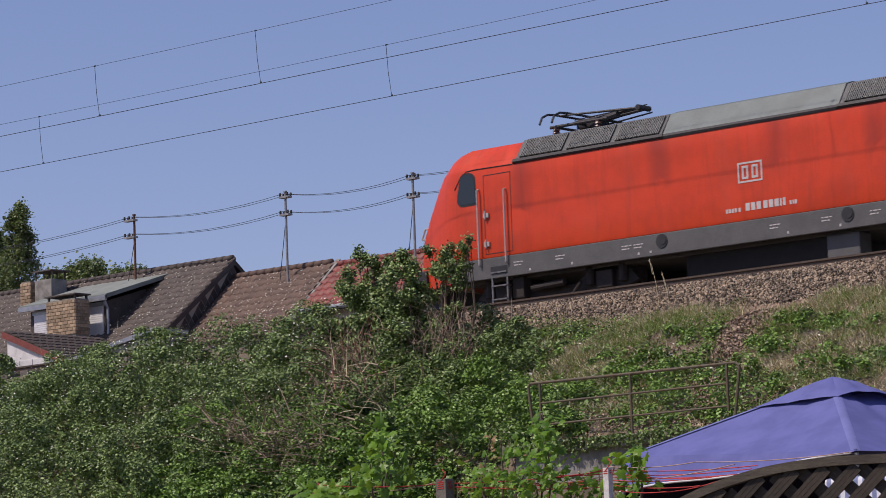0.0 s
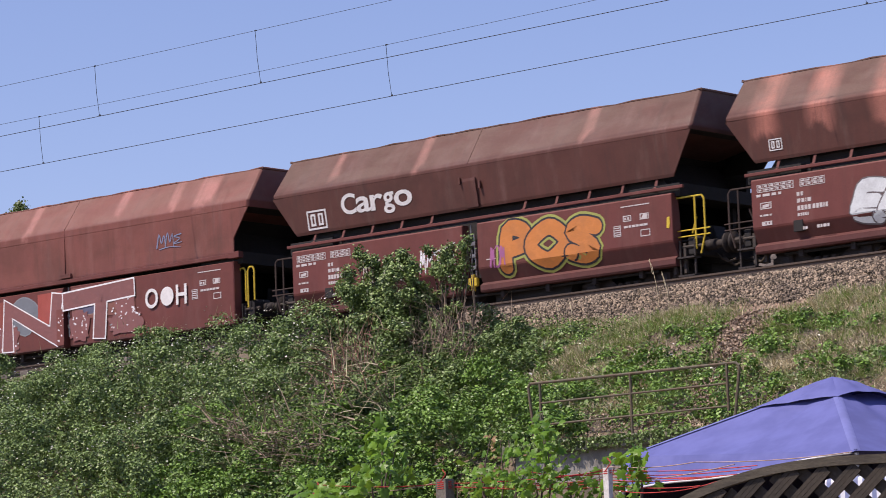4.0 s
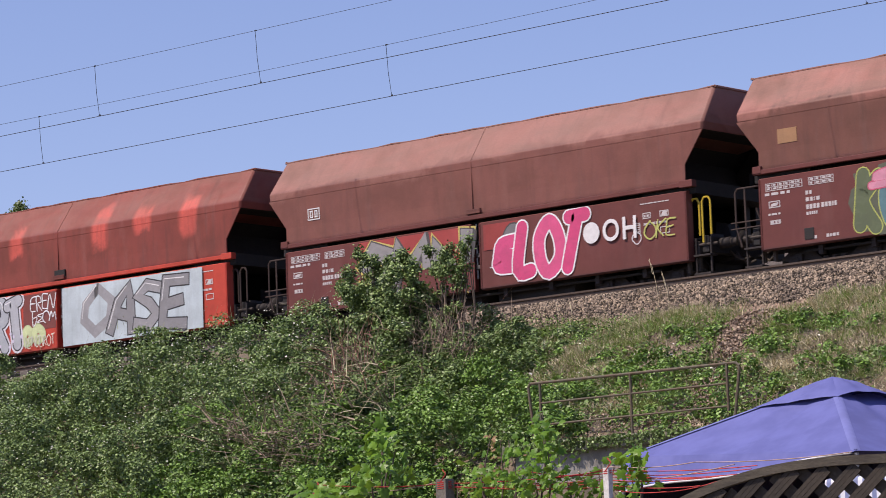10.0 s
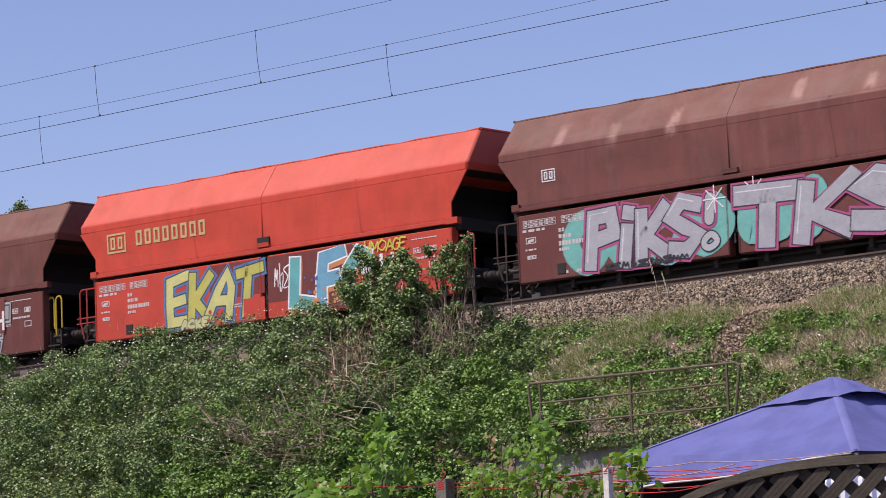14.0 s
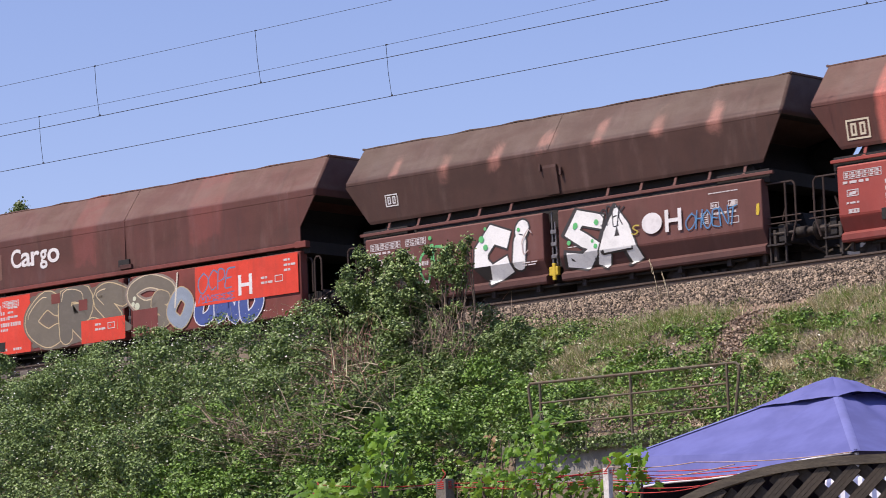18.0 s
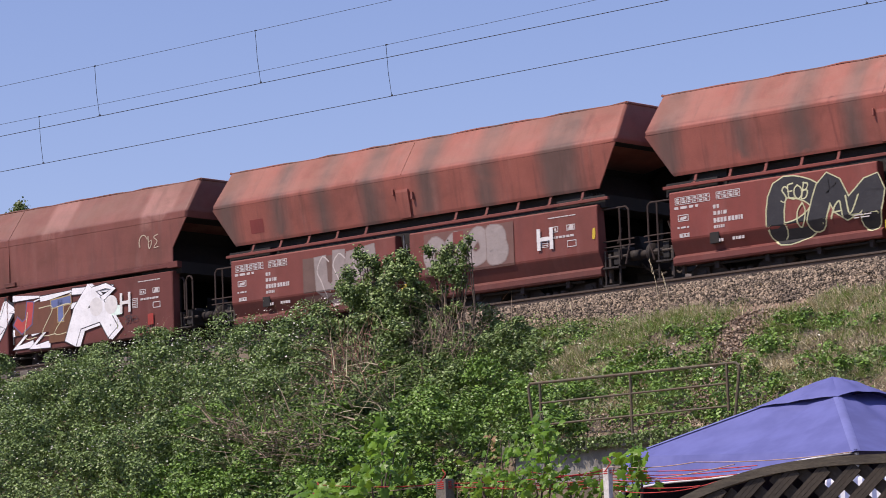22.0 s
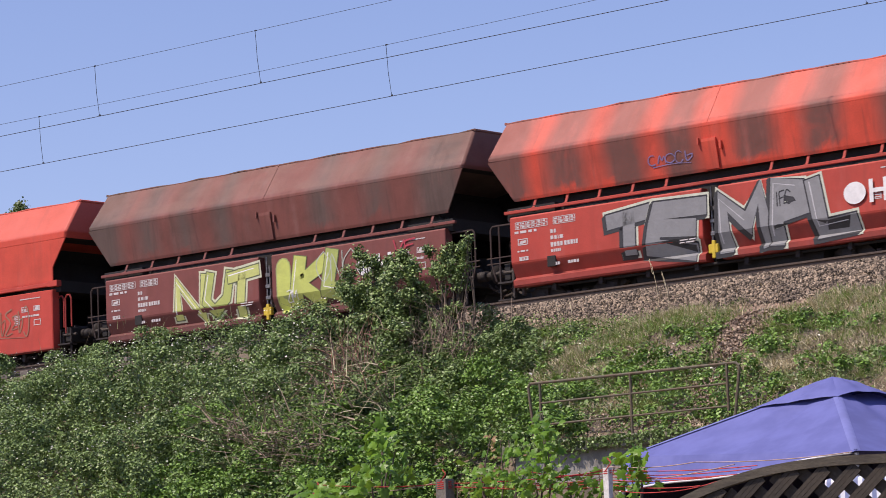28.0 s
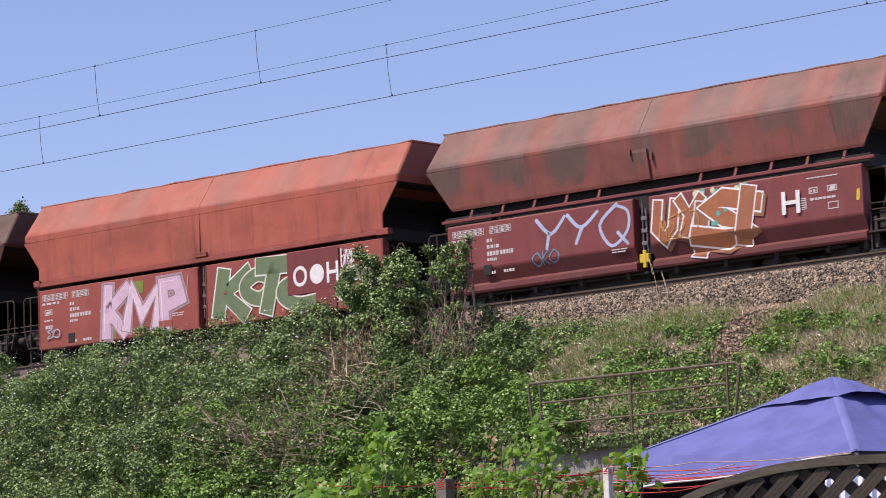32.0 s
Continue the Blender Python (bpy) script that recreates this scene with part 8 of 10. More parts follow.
def tile_field(name, parent, tile, w0, w1, z_top, run, pitch, label=""):
    """Rows of curved interlocking tiles down a slope that faces -y; the ridge is at y = 0, z = z_top."""
    tw, th = 0.30, 0.34
    slope = run / math.cos(radians(pitch))
    rows, cols = int(slope / th) + 1, int((w1 - w0) / tw) + 1
    prof = [(0.0, 0.0), (0.06, 0.035), (0.13, 0.045), (0.2, 0.02), (0.26, 0.0), (0.305, 0.004)]
    V, F = [], []
    ca, sa = math.cos(radians(pitch)), math.sin(radians(pitch))
    rnd = random.Random(len(name) + rows)
    for r in range(rows):
        for c in range(cols):
            x0 = w0 + c * tw
            lift = rnd.uniform(-0.004, 0.006)
            k = len(V)
            for d, up in ((r * th - 0.02, 0.0), (min(slope, r * th + th + 0.03), 0.07)):
                for a, h in prof:
                    n = up + h + lift
                    V.append((min(w1 + 0.02, x0 + a), -d * ca - n * sa, z_top - d * sa + n * ca))
            m = len(prof)
            for a, h in prof:
                V.append((min(w1 + 0.02, x0 + a), V[k + m][1] + 0.002, V[k + m][2] - 0.085))
            for i in range(m - 1):
                F.append((k + i, k + i + 1, k + m + i + 1, k + m + i))
                F.append((k + m + i, k + m + i + 1, k + 2 * m + i + 1, k + 2 * m + i))
    return tagged(part("roof_tiles", raw_mesh("roof_tiles", V, F, tile), None, parent, label), kind="stuff")


def lichen(parent, w0, w1, z_top, run, pitch, n, seed):
    rnd = random.Random(seed)
    ca, sa = math.cos(radians(pitch)), math.sin(radians(pitch))
    V, F = [], []
    for _ in range(n * 2):
        x, d, s = rnd.uniform(w0, w1), rnd.uniform(0.1, run / ca), rnd.uniform(0.008, 0.028)
        k = len(V)
        for i in range(5):
            a = i * 1.257 + rnd.uniform(-.3, .3)
            u, v = x + s * math.cos(a) * 1.4, d + s * math.sin(a)
            V.append((u, -v * ca - 0.085 * sa, z_top - v * sa + 0.085 * ca))
        F.append(tuple(range(k, k + 5)))
    me = bpy.data.meshes.new("lichen")
    me.from_pydata(V, [], F)
    me.materials.append(M_LICHEN)
    tagged(part("lichen", me, None, parent, "pale lichen spots"), kind="stuff")


def ridge_caps(parent, w0, w1, z, mat):
    n = int((w1 - w0) / 0.36)
    bm = bmesh.new()
    rod(bm, (0, 0, 0), (0.40, 0, 0), 0.105, 10, 0.12)
    me = mesh_of("ridge_tile", bm, mat, True)
    for k in range(n + 1):
        part("ridge_tile", me, None, parent).location = (w0 + k * 0.36, 0, z)


def house(x0, x1, ridge_z, ridge_y, pitch, label, tile, run=4.6, moss=400, wall=None):
    h = thing("house", label, "house", pose((x0 + x1) / 2, ridge_y, 0), "houses behind the railway")
    w = (x1 - x0) / 2
    drop = run * math.tan(radians(pitch))
    bm = bmesh.new()
    prism(bm, [(-run + 0.4, -1.9), (run - 0.4, -1.9), (run - 0.4, ridge_z - drop + 0.15), (0, ridge_z - 0.28), (-run + 0.4, ridge_z - drop + 0.15)], -w, w, "x")
    part("wall", bm, wall or M_WALL, h)
    for s in (-1, 1):
        bm = bmesh.new()
        prism(bm, [(0, ridge_z - 0.02), (s * run, ridge_z - drop - 0.02), (s * run, ridge_z - drop - 0.16), (0, ridge_z - 0.18)], -w - 0.12, w + 0.12, "x")
        part("roof_slope", bm, M_SLATE if s < 0 else tile, h)
    tile_field("tiles%d" % int(w * 10), h, tile, -w - 0.12, w + 0.12, ridge_z, run, pitch)
    ridge_caps(h, -w - 0.12, w - 0.1, ridge_z + 0.04, tile)
    lichen(h, -w, w, ridge_z, run, pitch, moss, int(x0 * -3))
    # verge board and gutter
    for s in (-1, 1):
        bm = bmesh.new()
        prism(bm, [(0.0, ridge_z + 0.06), (-run, ridge_z - drop + 0.06), (-run, ridge_z - drop - 0.16), (0, ridge_z - 0.16)], s * (w + 0.10), s * (w + 0.16), "x")
        part("verge", bm, M_SLATE, h)
    bm = bmesh.new()
    rod(bm, (-w - 0.1, -run - 0.06, ridge_z - drop - 0.06), (w + 0.1, -run - 0.06, ridge_z - drop - 0.06), 0.075, 10)
    part("gutter", bm, M_ZINC, h, "grey zinc gutter")
    return h, w


def slates(parent, x, pts, size=0.3, mat=None):
    """Diagonal slate cladding on a gable that faces +x: pts gives y0, y1 and the roof line's height at y."""
    y0, y1, z0, top = pts
    V, F = [], []
    r = 0
    z = z0
    while z < top(0) + size:
        y = y0 + (size / 2 if r % 2 else 0)
        while y < y1:
            if z + size * 0.5 < top(y):
                k = len(V)
                V.extend([(x + 0.014, y, z - size * .68), (x + 0.009, y + size * .48, z), (x + 0.005, y, z + size * .68), (x + 0.009, y - size * .48, z)])
                F.append((k, k + 1, k + 2, k + 3))
            y += size
        z += size * 0.7
        r += 1
    me = bpy.data.meshes.new("slates")
    me.from_pydata(V, [], F)
    me.materials.append(mat or M_SLATE)
    tagged(part("slates", me, None, parent, "dark diagonal slates"), kind="stuff")


def brick_stack(x, y, z0, z1, sx, sy, label, cap=True):
    """A chimney of separate bricks on a mortar core with a slab cap."""
    c = thing("chimney", label, "chimney", pose(x, y, z0))
    h = z1 - z0
    bm = bmesh.new()
    box(bm, -sx / 2 + 0.012, sx / 2 - 0.012, -sy / 2 + 0.012, sy / 2 - 0.012, -0.5, h)
    part("core", bm, M_MORTAR, c)
    bl, bh = 0.228, 0.098
    meshes = {}
    for row in range(int(h / 0.112)):
        z = row * 0.112
        for axis, length, off in (("x", sx, sy), ("y", sy, sx)):
            n = max(1, round(length / 0.24))
            step = length / n
            for k in range(n + (row % 2)):
                a = -length / 2 + (k - 0.5 * (row % 2)) * step
                b = min(length / 2, a + step - 0.012)
                a = max(-length / 2, a)
                if b - a < 0.05:
                    continue
                key = (axis, round(b - a, 2))
                if key not in meshes:
                    bm = bmesh.new()
                    if axis == "x":
                        box(bm, 0, b - a, -0.02, 0.02, 0, bh, 0.006)
                    else:
                        box(bm, -0.02, 0.02, 0, b - a, 0, bh, 0.006)
                    meshes[key] = mesh_of("brick", bm, M_BRICK)
                o = part("brick", meshes[key], None, c)
                o.location = (a, -off / 2, z) if axis == "x" else (off / 2, a, z)
    if cap:
        bm = bmesh.new()
        box(bm, -sx / 2 - 0.05, sx / 2 + 0.05, -sy / 2 - 0.05, sy / 2 + 0.05, h + 0.12, h + 0.17, 0.01)
        for a in (-1, 1):
            for b in (-1, 1):
                box(bm, a * (sx / 2 - 0.06) - 0.03, a * (sx / 2 - 0.06) + 0.03, b * (sy / 2 - 0.06) - 0.03, b * (sy / 2 - 0.06) + 0.03, h, h + 0.12)
        part("cap", bm, M_SLATE, c)
    return c


H1, w1 = house(-87.0, -74.5, 6.62, 23.0, 38, "house with brown lichen-spotted tiles and a flat-roofed dormer", M_TILE, moss=900)
cx1 = (-87.0 - 74.5) / 2
slates(H1, w1 + 0.005, (-4.2, 0.2, 2.9, lambda y: 6.45 - 0.78 * abs(y)))
# dormer of the left house: front at y = 20, its grey roof running back to the ridge
D0, D1 = -81.05 - cx1, -77.35 - cx1
bm = bmesh.new()
prism(bm, [(-3.0, 4.2), (-3.0, 5.36), (0.6, 6.38), (0.6, 4.2)], D0 + 0.05, D1 - 0.05, "x")
dorm = part("dormer", bm, M_SLATE, H1, "slate-sided dormer under a grey flat roof")
bm = bmesh.new()
prism(bm, [(-3.25, 5.42), (-3.25, 5.56), (0.45, 6.67), (0.45, 6.53)], D0 - 0.25, D1 + 0.25, "x")
part("dormer_roof", bm, M_FELT, dorm, "grey-green felt roof")
bm = bmesh.new()
box(bm, D0 - 0.25, D1 + 0.25, -3.29, -3.2, 5.36, 5.52)
part("fascia", bm, M_ZINC, dorm, "dark zinc edge")
bm = bmesh.new()
pipe(bm, [(D1 + 0.12, -3.2, 5.42), (D1 + 0.16, -3.08, 5.1), (D1 + 0.16, -3.08, 4.2)], 0.045, 8)
part("downpipe", bm, M_ZINC, dorm)
for a, b in ((D0 + 0.25, D0 + 1.5), (D1 - 1.55, D1 - 0.12)):
    bm = bmesh.new()
    box(bm, a, b, -3.04, -2.98, 4.26, 5.22)
    sh = part("roller_shutter", bm, M_SHUTTER, dorm, "closed white roller shutter")
    bm = bmesh.new()
    for k in range(14):
        box(bm, a + 0.03, b - 0.03, -3.052, -3.04, 4.29 + k * 0.066, 4.29 + k * 0.066 + 0.054)
    tagged(part("slats", bm, M_SHUTTER, sh), kind="stuff")
    bm = bmesh.new()
    box(bm, a - 0.06, b + 0.06, -3.06, -2.99, 5.22, 5.36)
    part("shutter_box", bm, M_ZINC, sh)
brick_stack(-78.15, 19.05, 4.25, 5.40, 1.36, 0.62, "buff brick chimney with a thin dark slab cap")
# chimneys left behind
c2 = thing("chimney", "grey rendered chimney with a steel hood", "chimney", pose(-82.2, 22.0, 5.85))
bm = bmesh.new()
box(bm, -0.42, 0.42, -0.35, 0.35, -0.9, 0.85, 0.02)
part("shaft", bm, M_CONCRETE, c2)
bm = bmesh.new()
for a in (-0.4, 0.0, 0.4):
    box(bm, a - 0.02, a + 0.02, -0.32, -0.28, 0.85, 1.15)
    box(bm, a - 0.02, a + 0.02, 0.28, 0.32, 0.85, 1.15)
box(bm, -0.5, 0.5, -0.42, 0.42, 1.12, 1.16)
part("hood", bm, M_SLATE, c2)
brick_stack(-83.45, 22.2, 5.4, 6.78, 0.5, 0.45, "old stained brick chimney", False)

H2, w2 = house(-74.3, -70.0, 6.0, 23.0, 42, "house with warm brown tiles", M_TILE_WARM, 4.2, moss=420)
house(-69.75, -58.5, 5.9, 23.0, 40, "house with red glazed tiles", M_TILE_RED, 1.8, moss=30)
bm = bmesh.new()
prism(bm, [(0.05, 6.12), (-4.2, 2.3), (-4.2, 2.12), (0.05, 5.94)], w2 + 0.06, w2 + 0.26, "x")
part("parapet", bm, M_CONCRETE, H2, "light grey parapet strip")
house(-58.3, -49.5, 5.9, 23.0, 42, "house with brown tiles", M_TILE, 4.2, moss=100)
house(-99.0, -87.1, 6.35, 23.6, 38, "house with dark brown tiles", M_TILE, 4.6, moss=300)
# skylight on the left roof
bm = bmesh.new()
box(bm, -0.4, 0.4, -0.5, 0.5, 0.0, 0.1, 0.01)
sk = thing("skylight", "small dark roof window", "skylight", pose(-84.3, 20.3, 4.62, 38))
part("frame", bm, M_SLATE, sk)
bm = bmesh.new()
box(bm, -0.33, 0.33, -0.42, 0.42, 0.1, 0.112)
part("pane", bm, M_GLASS, sk)

# low annex with white wall, red barge board and a zinc-covered lean-to before the left house
AX = thing("annex", "low annex with white slab wall, red barge board and brown tiles", "annex", pose(-75.4, 14.0, 0))
bm = bmesh.new()
prism(bm, [(0.0, -1.9), (2.9, -1.9), (2.9, 2.5), (0.0, 3.64)], 0.0, 4.0, "y")
part("wall", bm, M_WHITEWALL, AX)
for k in range(5):
    for j in range(6):
        if 0.9 + j * 0.5 + 0.48 < 3.6 - 0.39 * (k * 0.58 + 0.58):
            bm = bmesh.new()
            box(bm, k * 0.58 + 0.02, k * 0.58 + 0.57, -0.03, 0.0, 0.9 + j * 0.5, 1.38 + j * 0.5, 0.008)
            part("wall_slab", bm, M_WHITEWALL, AX)
bm = bmesh.new()
prism(bm, [(-0.15, 3.66), (-0.15, 3.84), (2.95, 2.63), (2.95, 2.45)], -0.10, -0.03, "y")
part("barge_board", bm, M_BARGE, AX, "red-brown barge board")
bm = bmesh.new()
prism(bm, [(-0.15, 3.78), (-0.15, 3.85), (2.95, 2.64), (2.95, 2.57)], -0.03, 4.1, "y")
roof_ = part("roof", bm, M_TILE, AX)
for k in range(14):
    for j in range(9):
        bm = bmesh.new()
        x_, z_ = -0.12 + j * 0.335, 3.86 - j * 0.131
        prism(bm, [(x_, z_ - 0.02), (x_, z_ + 0.03), (x_ + 0.35, z_ - 0.075), (x_ + 0.35, z_ - 0.12)], k * 0.29, k * 0.29 + 0.2, "y")
        part("tile", bm, M_TILE, roof_)
LT = thing("lean_to", "lean-to with pale zinc roof edge", "shed", pose(-68.9, 12.7, 0))
bm = bmesh.new()
prism(bm, [(-2.3, 2.33), (2.0, 3.02), (2.0, 2.90), (-2.3, 2.20)], -0.7, 0.7, "y")
part("roof", bm, M_ZINC, LT)
bm = bmesh.new()
prism(bm, [(-2.1, -1.9), (1.9, -1.9), (1.9, 2.85), (-2.1, 2.2)], -0.6, 0.6, "y")
part("wall", bm, M_CONCRETE, LT)

# ---- roof masts with overhead wires ----
MAST_Y = 22.4
MASTS = [(-78.45, 6.2, 8.50, True), (-71.45, 5.5, 8.40, False), (-66.0, 5.2, 8.30, False), (-60.1, 5.1, 8.62, False), (-53.5, 5.1, 8.55, True)]
for mx_, z0, z1, wooden in MASTS:
    m = thing("roof_mast", "rusty roof mast with two crossarms" if wooden else "grey steel roof mast with two crossarms", "power mast", pose(mx_, MAST_Y, 0), "roof masts")
    bm = bmesh.new()
    rod(bm, (0, 0, z0 - 0.8), (0, 0, z1), 0.04, 10)
    rod(bm, (0, 0, z1), (0, 0, z1 + 0.05), 0.06, 10)
    part("tube", bm, M_RUST if wooden else M_MAST, m)
    for dz in (0.15, 0.72):
        bm = bmesh.new()
        box(bm, -0.42 if wooden else -0.2, 0.06 if wooden else 0.2, -0.10, 0.10, z1 - dz - 0.03, z1 - dz + 0.03)
        arm = part("crossarm", bm, M_MAST, m)
        for dx in ((-0.38, -0.16) if wooden else (-0.16, 0.16)):
            for dy in (-0.08, 0.08):
                bm = bmesh.new()
                rod(bm, (dx, dy, z1 - dz), (dx, dy, z1 - dz + 0.08), 0.02, 8)
                rod(bm, (dx, dy, z1 - dz + 0.05), (dx, dy, z1 - dz + 0.14), 0.042, 8, 0.03)
                part("insulator", bm, M_DARK, arm)
    bm = bmesh.new()
    rod(bm, (0, 0, z1 - 0.8), (-0.25, -0.1, z0 + 0.1), 0.012, 5)
    part("stay", bm, M_CABLE, m)
pw = thing("power_lines", "dark thin power lines strung from roof to roof", "power line", pose(0, 0, 0))
for (xa, _, za, _), (xb, _, zb, _) in zip([(-90.0, 0, 8.35, 0)] + MASTS[:-1], MASTS):
    for dz in (0.05, 0.62):
        for dy in (-0.12, 0.12):
            pts = []
            for k in range(9):
                f = k / 8
                pts.append((xa + (xb - xa) * f, MAST_Y + dy, za + (zb - za) * f - dz - 0.22 * 4 * f * (1 - f)))
            part("line", wire("line", pts, 0.008, ""), None, pw)


# ---- plants of the embankment ----
M_LEAF = foliage("bramble_leaf", (0.013, 0.033, 0.010), (0.275, 0.405, 0.13), (0.255, 0.365, 0.13), 0.08)
M_LEAF2 = foliage("nettle_leaf", (0.016, 0.052, 0.009), (0.23, 0.41, 0.075), (0.235, 0.38, 0.09), 0.09)
M_LEAF3 = foliage("shrub_leaf", (0.014, 0.036, 0.010), (0.31, 0.44, 0.15), (0.29, 0.41, 0.14), 0.08)
M_FARLEAF = foliage("tree_leaf", (0.085, 0.13, 0.05), (0.22, 0.28, 0.13), (0.20, 0.25, 0.12))
M_VINE = foliage("vine_leaf", (0.06, 0.16, 0.018), (0.20, 0.39, 0.04), (0.16, 0.32, 0.035), 0.38)
M_GRASS = foliage("green_grass", (0.14, 0.23, 0.05), (0.28, 0.38, 0.10), (0.34, 0.37, 0.14), 0.2)
M_STRAW = surface("dry_grass", (0.68, 0.60, 0.40), (0.46, 0.40, 0.25), 8.0, 0.85, island=0.3, bump=0.0)
M_TWIG = surface("dead_twig", (0.34, 0.25, 0.18), (0.20, 0.15, 0.11), 8.0, 0.9, island=0.45, bump=0.0)
M_BARK = surface("grey_brown_bark", (0.13, 0.10, 0.075), (0.08, 0.06, 0.045), 9.0, 0.9)
M_FLOWER = surface("white_blossom", (0.80, 0.80, 0.74), (0.7, 0.68, 0.6), 9.0, 0.8, bump=0.0)


def leaf_arrays(c, size, up=0.55, sag=0.25, rng=RNG, wide=0.42, face=None):
    """Folded diamond leaves: centres (n, 3), sizes (n,). Returns verts and quads as two triangles each."""
    n = len(c)
    a = rng.uniform(0, 2 * np.pi, n)
    out = np.stack([np.cos(a), np.sin(a), rng.normal(-sag, 0.35, n)], 1)
    out /= np.linalg.norm(out, axis=1, keepdims=True)
    nrm = rng.normal(0, 1, (n, 3)) * (1 - up) + (np.array([-0.1, -0.35, 0.9]) if face is None else face * 0.7 + np.array([-0.05, -0.15, 0.45])) * up * 1.6
    side = np.cross(out, nrm)
    side /= np.linalg.norm(side, axis=1, keepdims=True) + 1e-9
    nn = np.cross(side, out)
    s = size[:, None]
    v = np.stack([c - out * s * 0.5, c + side * s * wide - out * s * 0.05 + nn * s * 0.10, c + out * s * 0.5 - nn * s * 0.08, c - side * s * wide - out * s * 0.05 + nn * s * 0.10], 1)
    k = (np.arange(n) * 4)[:, None]
    f = np.concatenate([k + np.array([[0, 1, 2]]), k + np.array([[0, 2, 3]])], 1).reshape(-1, 3)
    return v.reshape(-1, 3), f


def noise2(x, y, f, seed):
    """Smooth sum of waves, about -1..1."""
    r = np.random.default_rng(seed)
    out = np.zeros_like(x)
    for k in range(7):
        a, ph, g = r.uniform(0, 6.28), r.uniform(0, 6.28), f * r.uniform(0.6, 1.8)
        out += np.sin((x * np.cos(a) + y * np.sin(a)) * g + ph)
    return out / 3.2


def cover(name, label, x0, x1, y0, y1, per_m2, height, size, mat, keep=None, depth=0.4, up=0.55, category="bush"):
    """Leaves of a low thicket: spread over the plan, on and a little under a lumpy top surface."""
    n = int((x1 - x0) * (y1 - y0) * per_m2)
    x, y = RNG.uniform(x0, x1, n), RNG.uniform(y0, y1, n)
    h = height(x, y)
    ok = h > 0.04
    if keep is not None:
        ok &= RNG.uniform(0, 1, n) < keep(x, y)
    x, y, h = x[ok], y[ok], h[ok]
    below = np.abs(RNG.normal(0, 0.5, len(x))) ** 1.3 * depth
    z = ground_z(x, y) + np.maximum(0.02, h - np.minimum(below, h) + RNG.normal(0, 0.05, len(x)))
    s = RNG.uniform(size[0], size[1], len(x))
    v, f = leaf_arrays(np.stack([x, y, z], 1), s, up)
    return tagged(new(name, raw_mesh(name, v, f, mat)), label, category, kind="stuff")


def thicket_h(x, y):
    """Top of the bramble thicket over the ground, left part of the slope."""
    edge = np.interp(x, [-75, -44, -41.5, -39.5, -37.5, -36.3], [1.45, 1.42, 1.25, 1.1, 0.75, 0.35])
    across = np.interp(y, [-15.5, -13.2, -9.2, -8.0, -7.3, -6.4], [0.9, 0.9, 1.0, 1.0, 0.88, 0.0]) * np.where(y > -8.6, np.interp(x, [-47.5, -44.5, -41.5], [0.92, 1.12, 1.16]), 1.0)
    lump = 1 + 0.20 * noise2(x, y, 1.4, 3) + 0.26 * noise2(x, y, 3.0, 4) + 0.18 * noise2(x, y, 6.5, 5)
    lump = np.where(y > -8.6, np.clip(lump, 0.86, 1.1), lump)
    return edge * across * lump


def gap_keep(x, y):
    return np.clip(0.62 + 0.6 * noise2(x, y, 2.6, 12), 0.06, 1.0)


def clumps(name, label, x0, x1, y0, y1, per_m2, leaves, height, radius, size, mat, keep=None):
    """A thicket as many leafy cushions: leaves stand on each cushion's upper shell and face outward."""
    n = int((x1 - x0) * (y1 - y0) * per_m2)
    x, y = RNG.uniform(x0, x1, n), RNG.uniform(y0, y1, n)
    h = height(x, y)
    ok = h > 0.05
    if keep is not None:
        ok &= RNG.uniform(0, 1, n) < keep(x, y)
    x, y, h = x[ok], y[ok], h[ok]
    n = len(x)
    r = RNG.uniform(radius[0], radius[1], n)
    z = ground_z(x, y) + np.maximum(h - r * RNG.uniform(0.5, 1.0, n) - 0.48 * RNG.uniform(0, 1, n) ** 1.5, 0.0)
    i = np.repeat(np.arange(n), leaves)
    d = RNG.normal(0, 1, (len(i), 3)) + np.array([-0.1, -0.4, 0.6])
    d /= np.linalg.norm(d, axis=1, keepdims=True)
    c = np.stack([x, y, z], 1)[i] + d * (r[i] * RNG.uniform(0.55, 1.12, len(i)))[:, None] * np.array([1.15, 1.15, 0.9])
    s = RNG.uniform(size[0], size[1], len(i))
    v, f = leaf_arrays(c, s, 0.74, 0.25, RNG, 0.42, d)
    return tagged(new(name, raw_mesh(name, v, f, mat)), label, "bush", kind="stuff")


clumps("bramble_thicket", "dense dark green bramble thicket on the slope", -56, -36.3, -14.6, -6.3, 6.2, 300, thicket_h, (0.11, 0.33), (0.030, 0.066), M_LEAF)
cover("bramble_thicket", "inner leaves of the bramble thicket", -56, -36.0, -14.6, -6.4, 400, lambda x, y: thicket_h(x, y) * 0.4, (0.06, 0.10), M_LEAF, None, 0.5)


def on_path(x, y):
    """1 on the trodden strip of bare earth and stones that comes down the slope."""
    mid = np.interp(y, [-13.0, -10.9, -8.6, -7.4, -6.4], [-29.9, -30.75, -31.8, -32.4, -32.3])
    half = np.interp(y, [-13.0, -10.5, -8.5, -7.3, -6.9, -6.3], [0.20, 0.28, 0.26, 0.30, 0.6, 0.85])
    return np.clip(1.6 - np.abs(x - mid) / half + 0.35 * noise2(x, y, 5.0, 17), 0, 1)


def bare_patch(x, y):
    """0..1 where the plants leave the ground bare."""
    return np.clip(0.03 + 1.05 * noise2(x, y, 1.7, 131) + 0.4 * noise2(x, y, 4.5, 132), 0, 1)


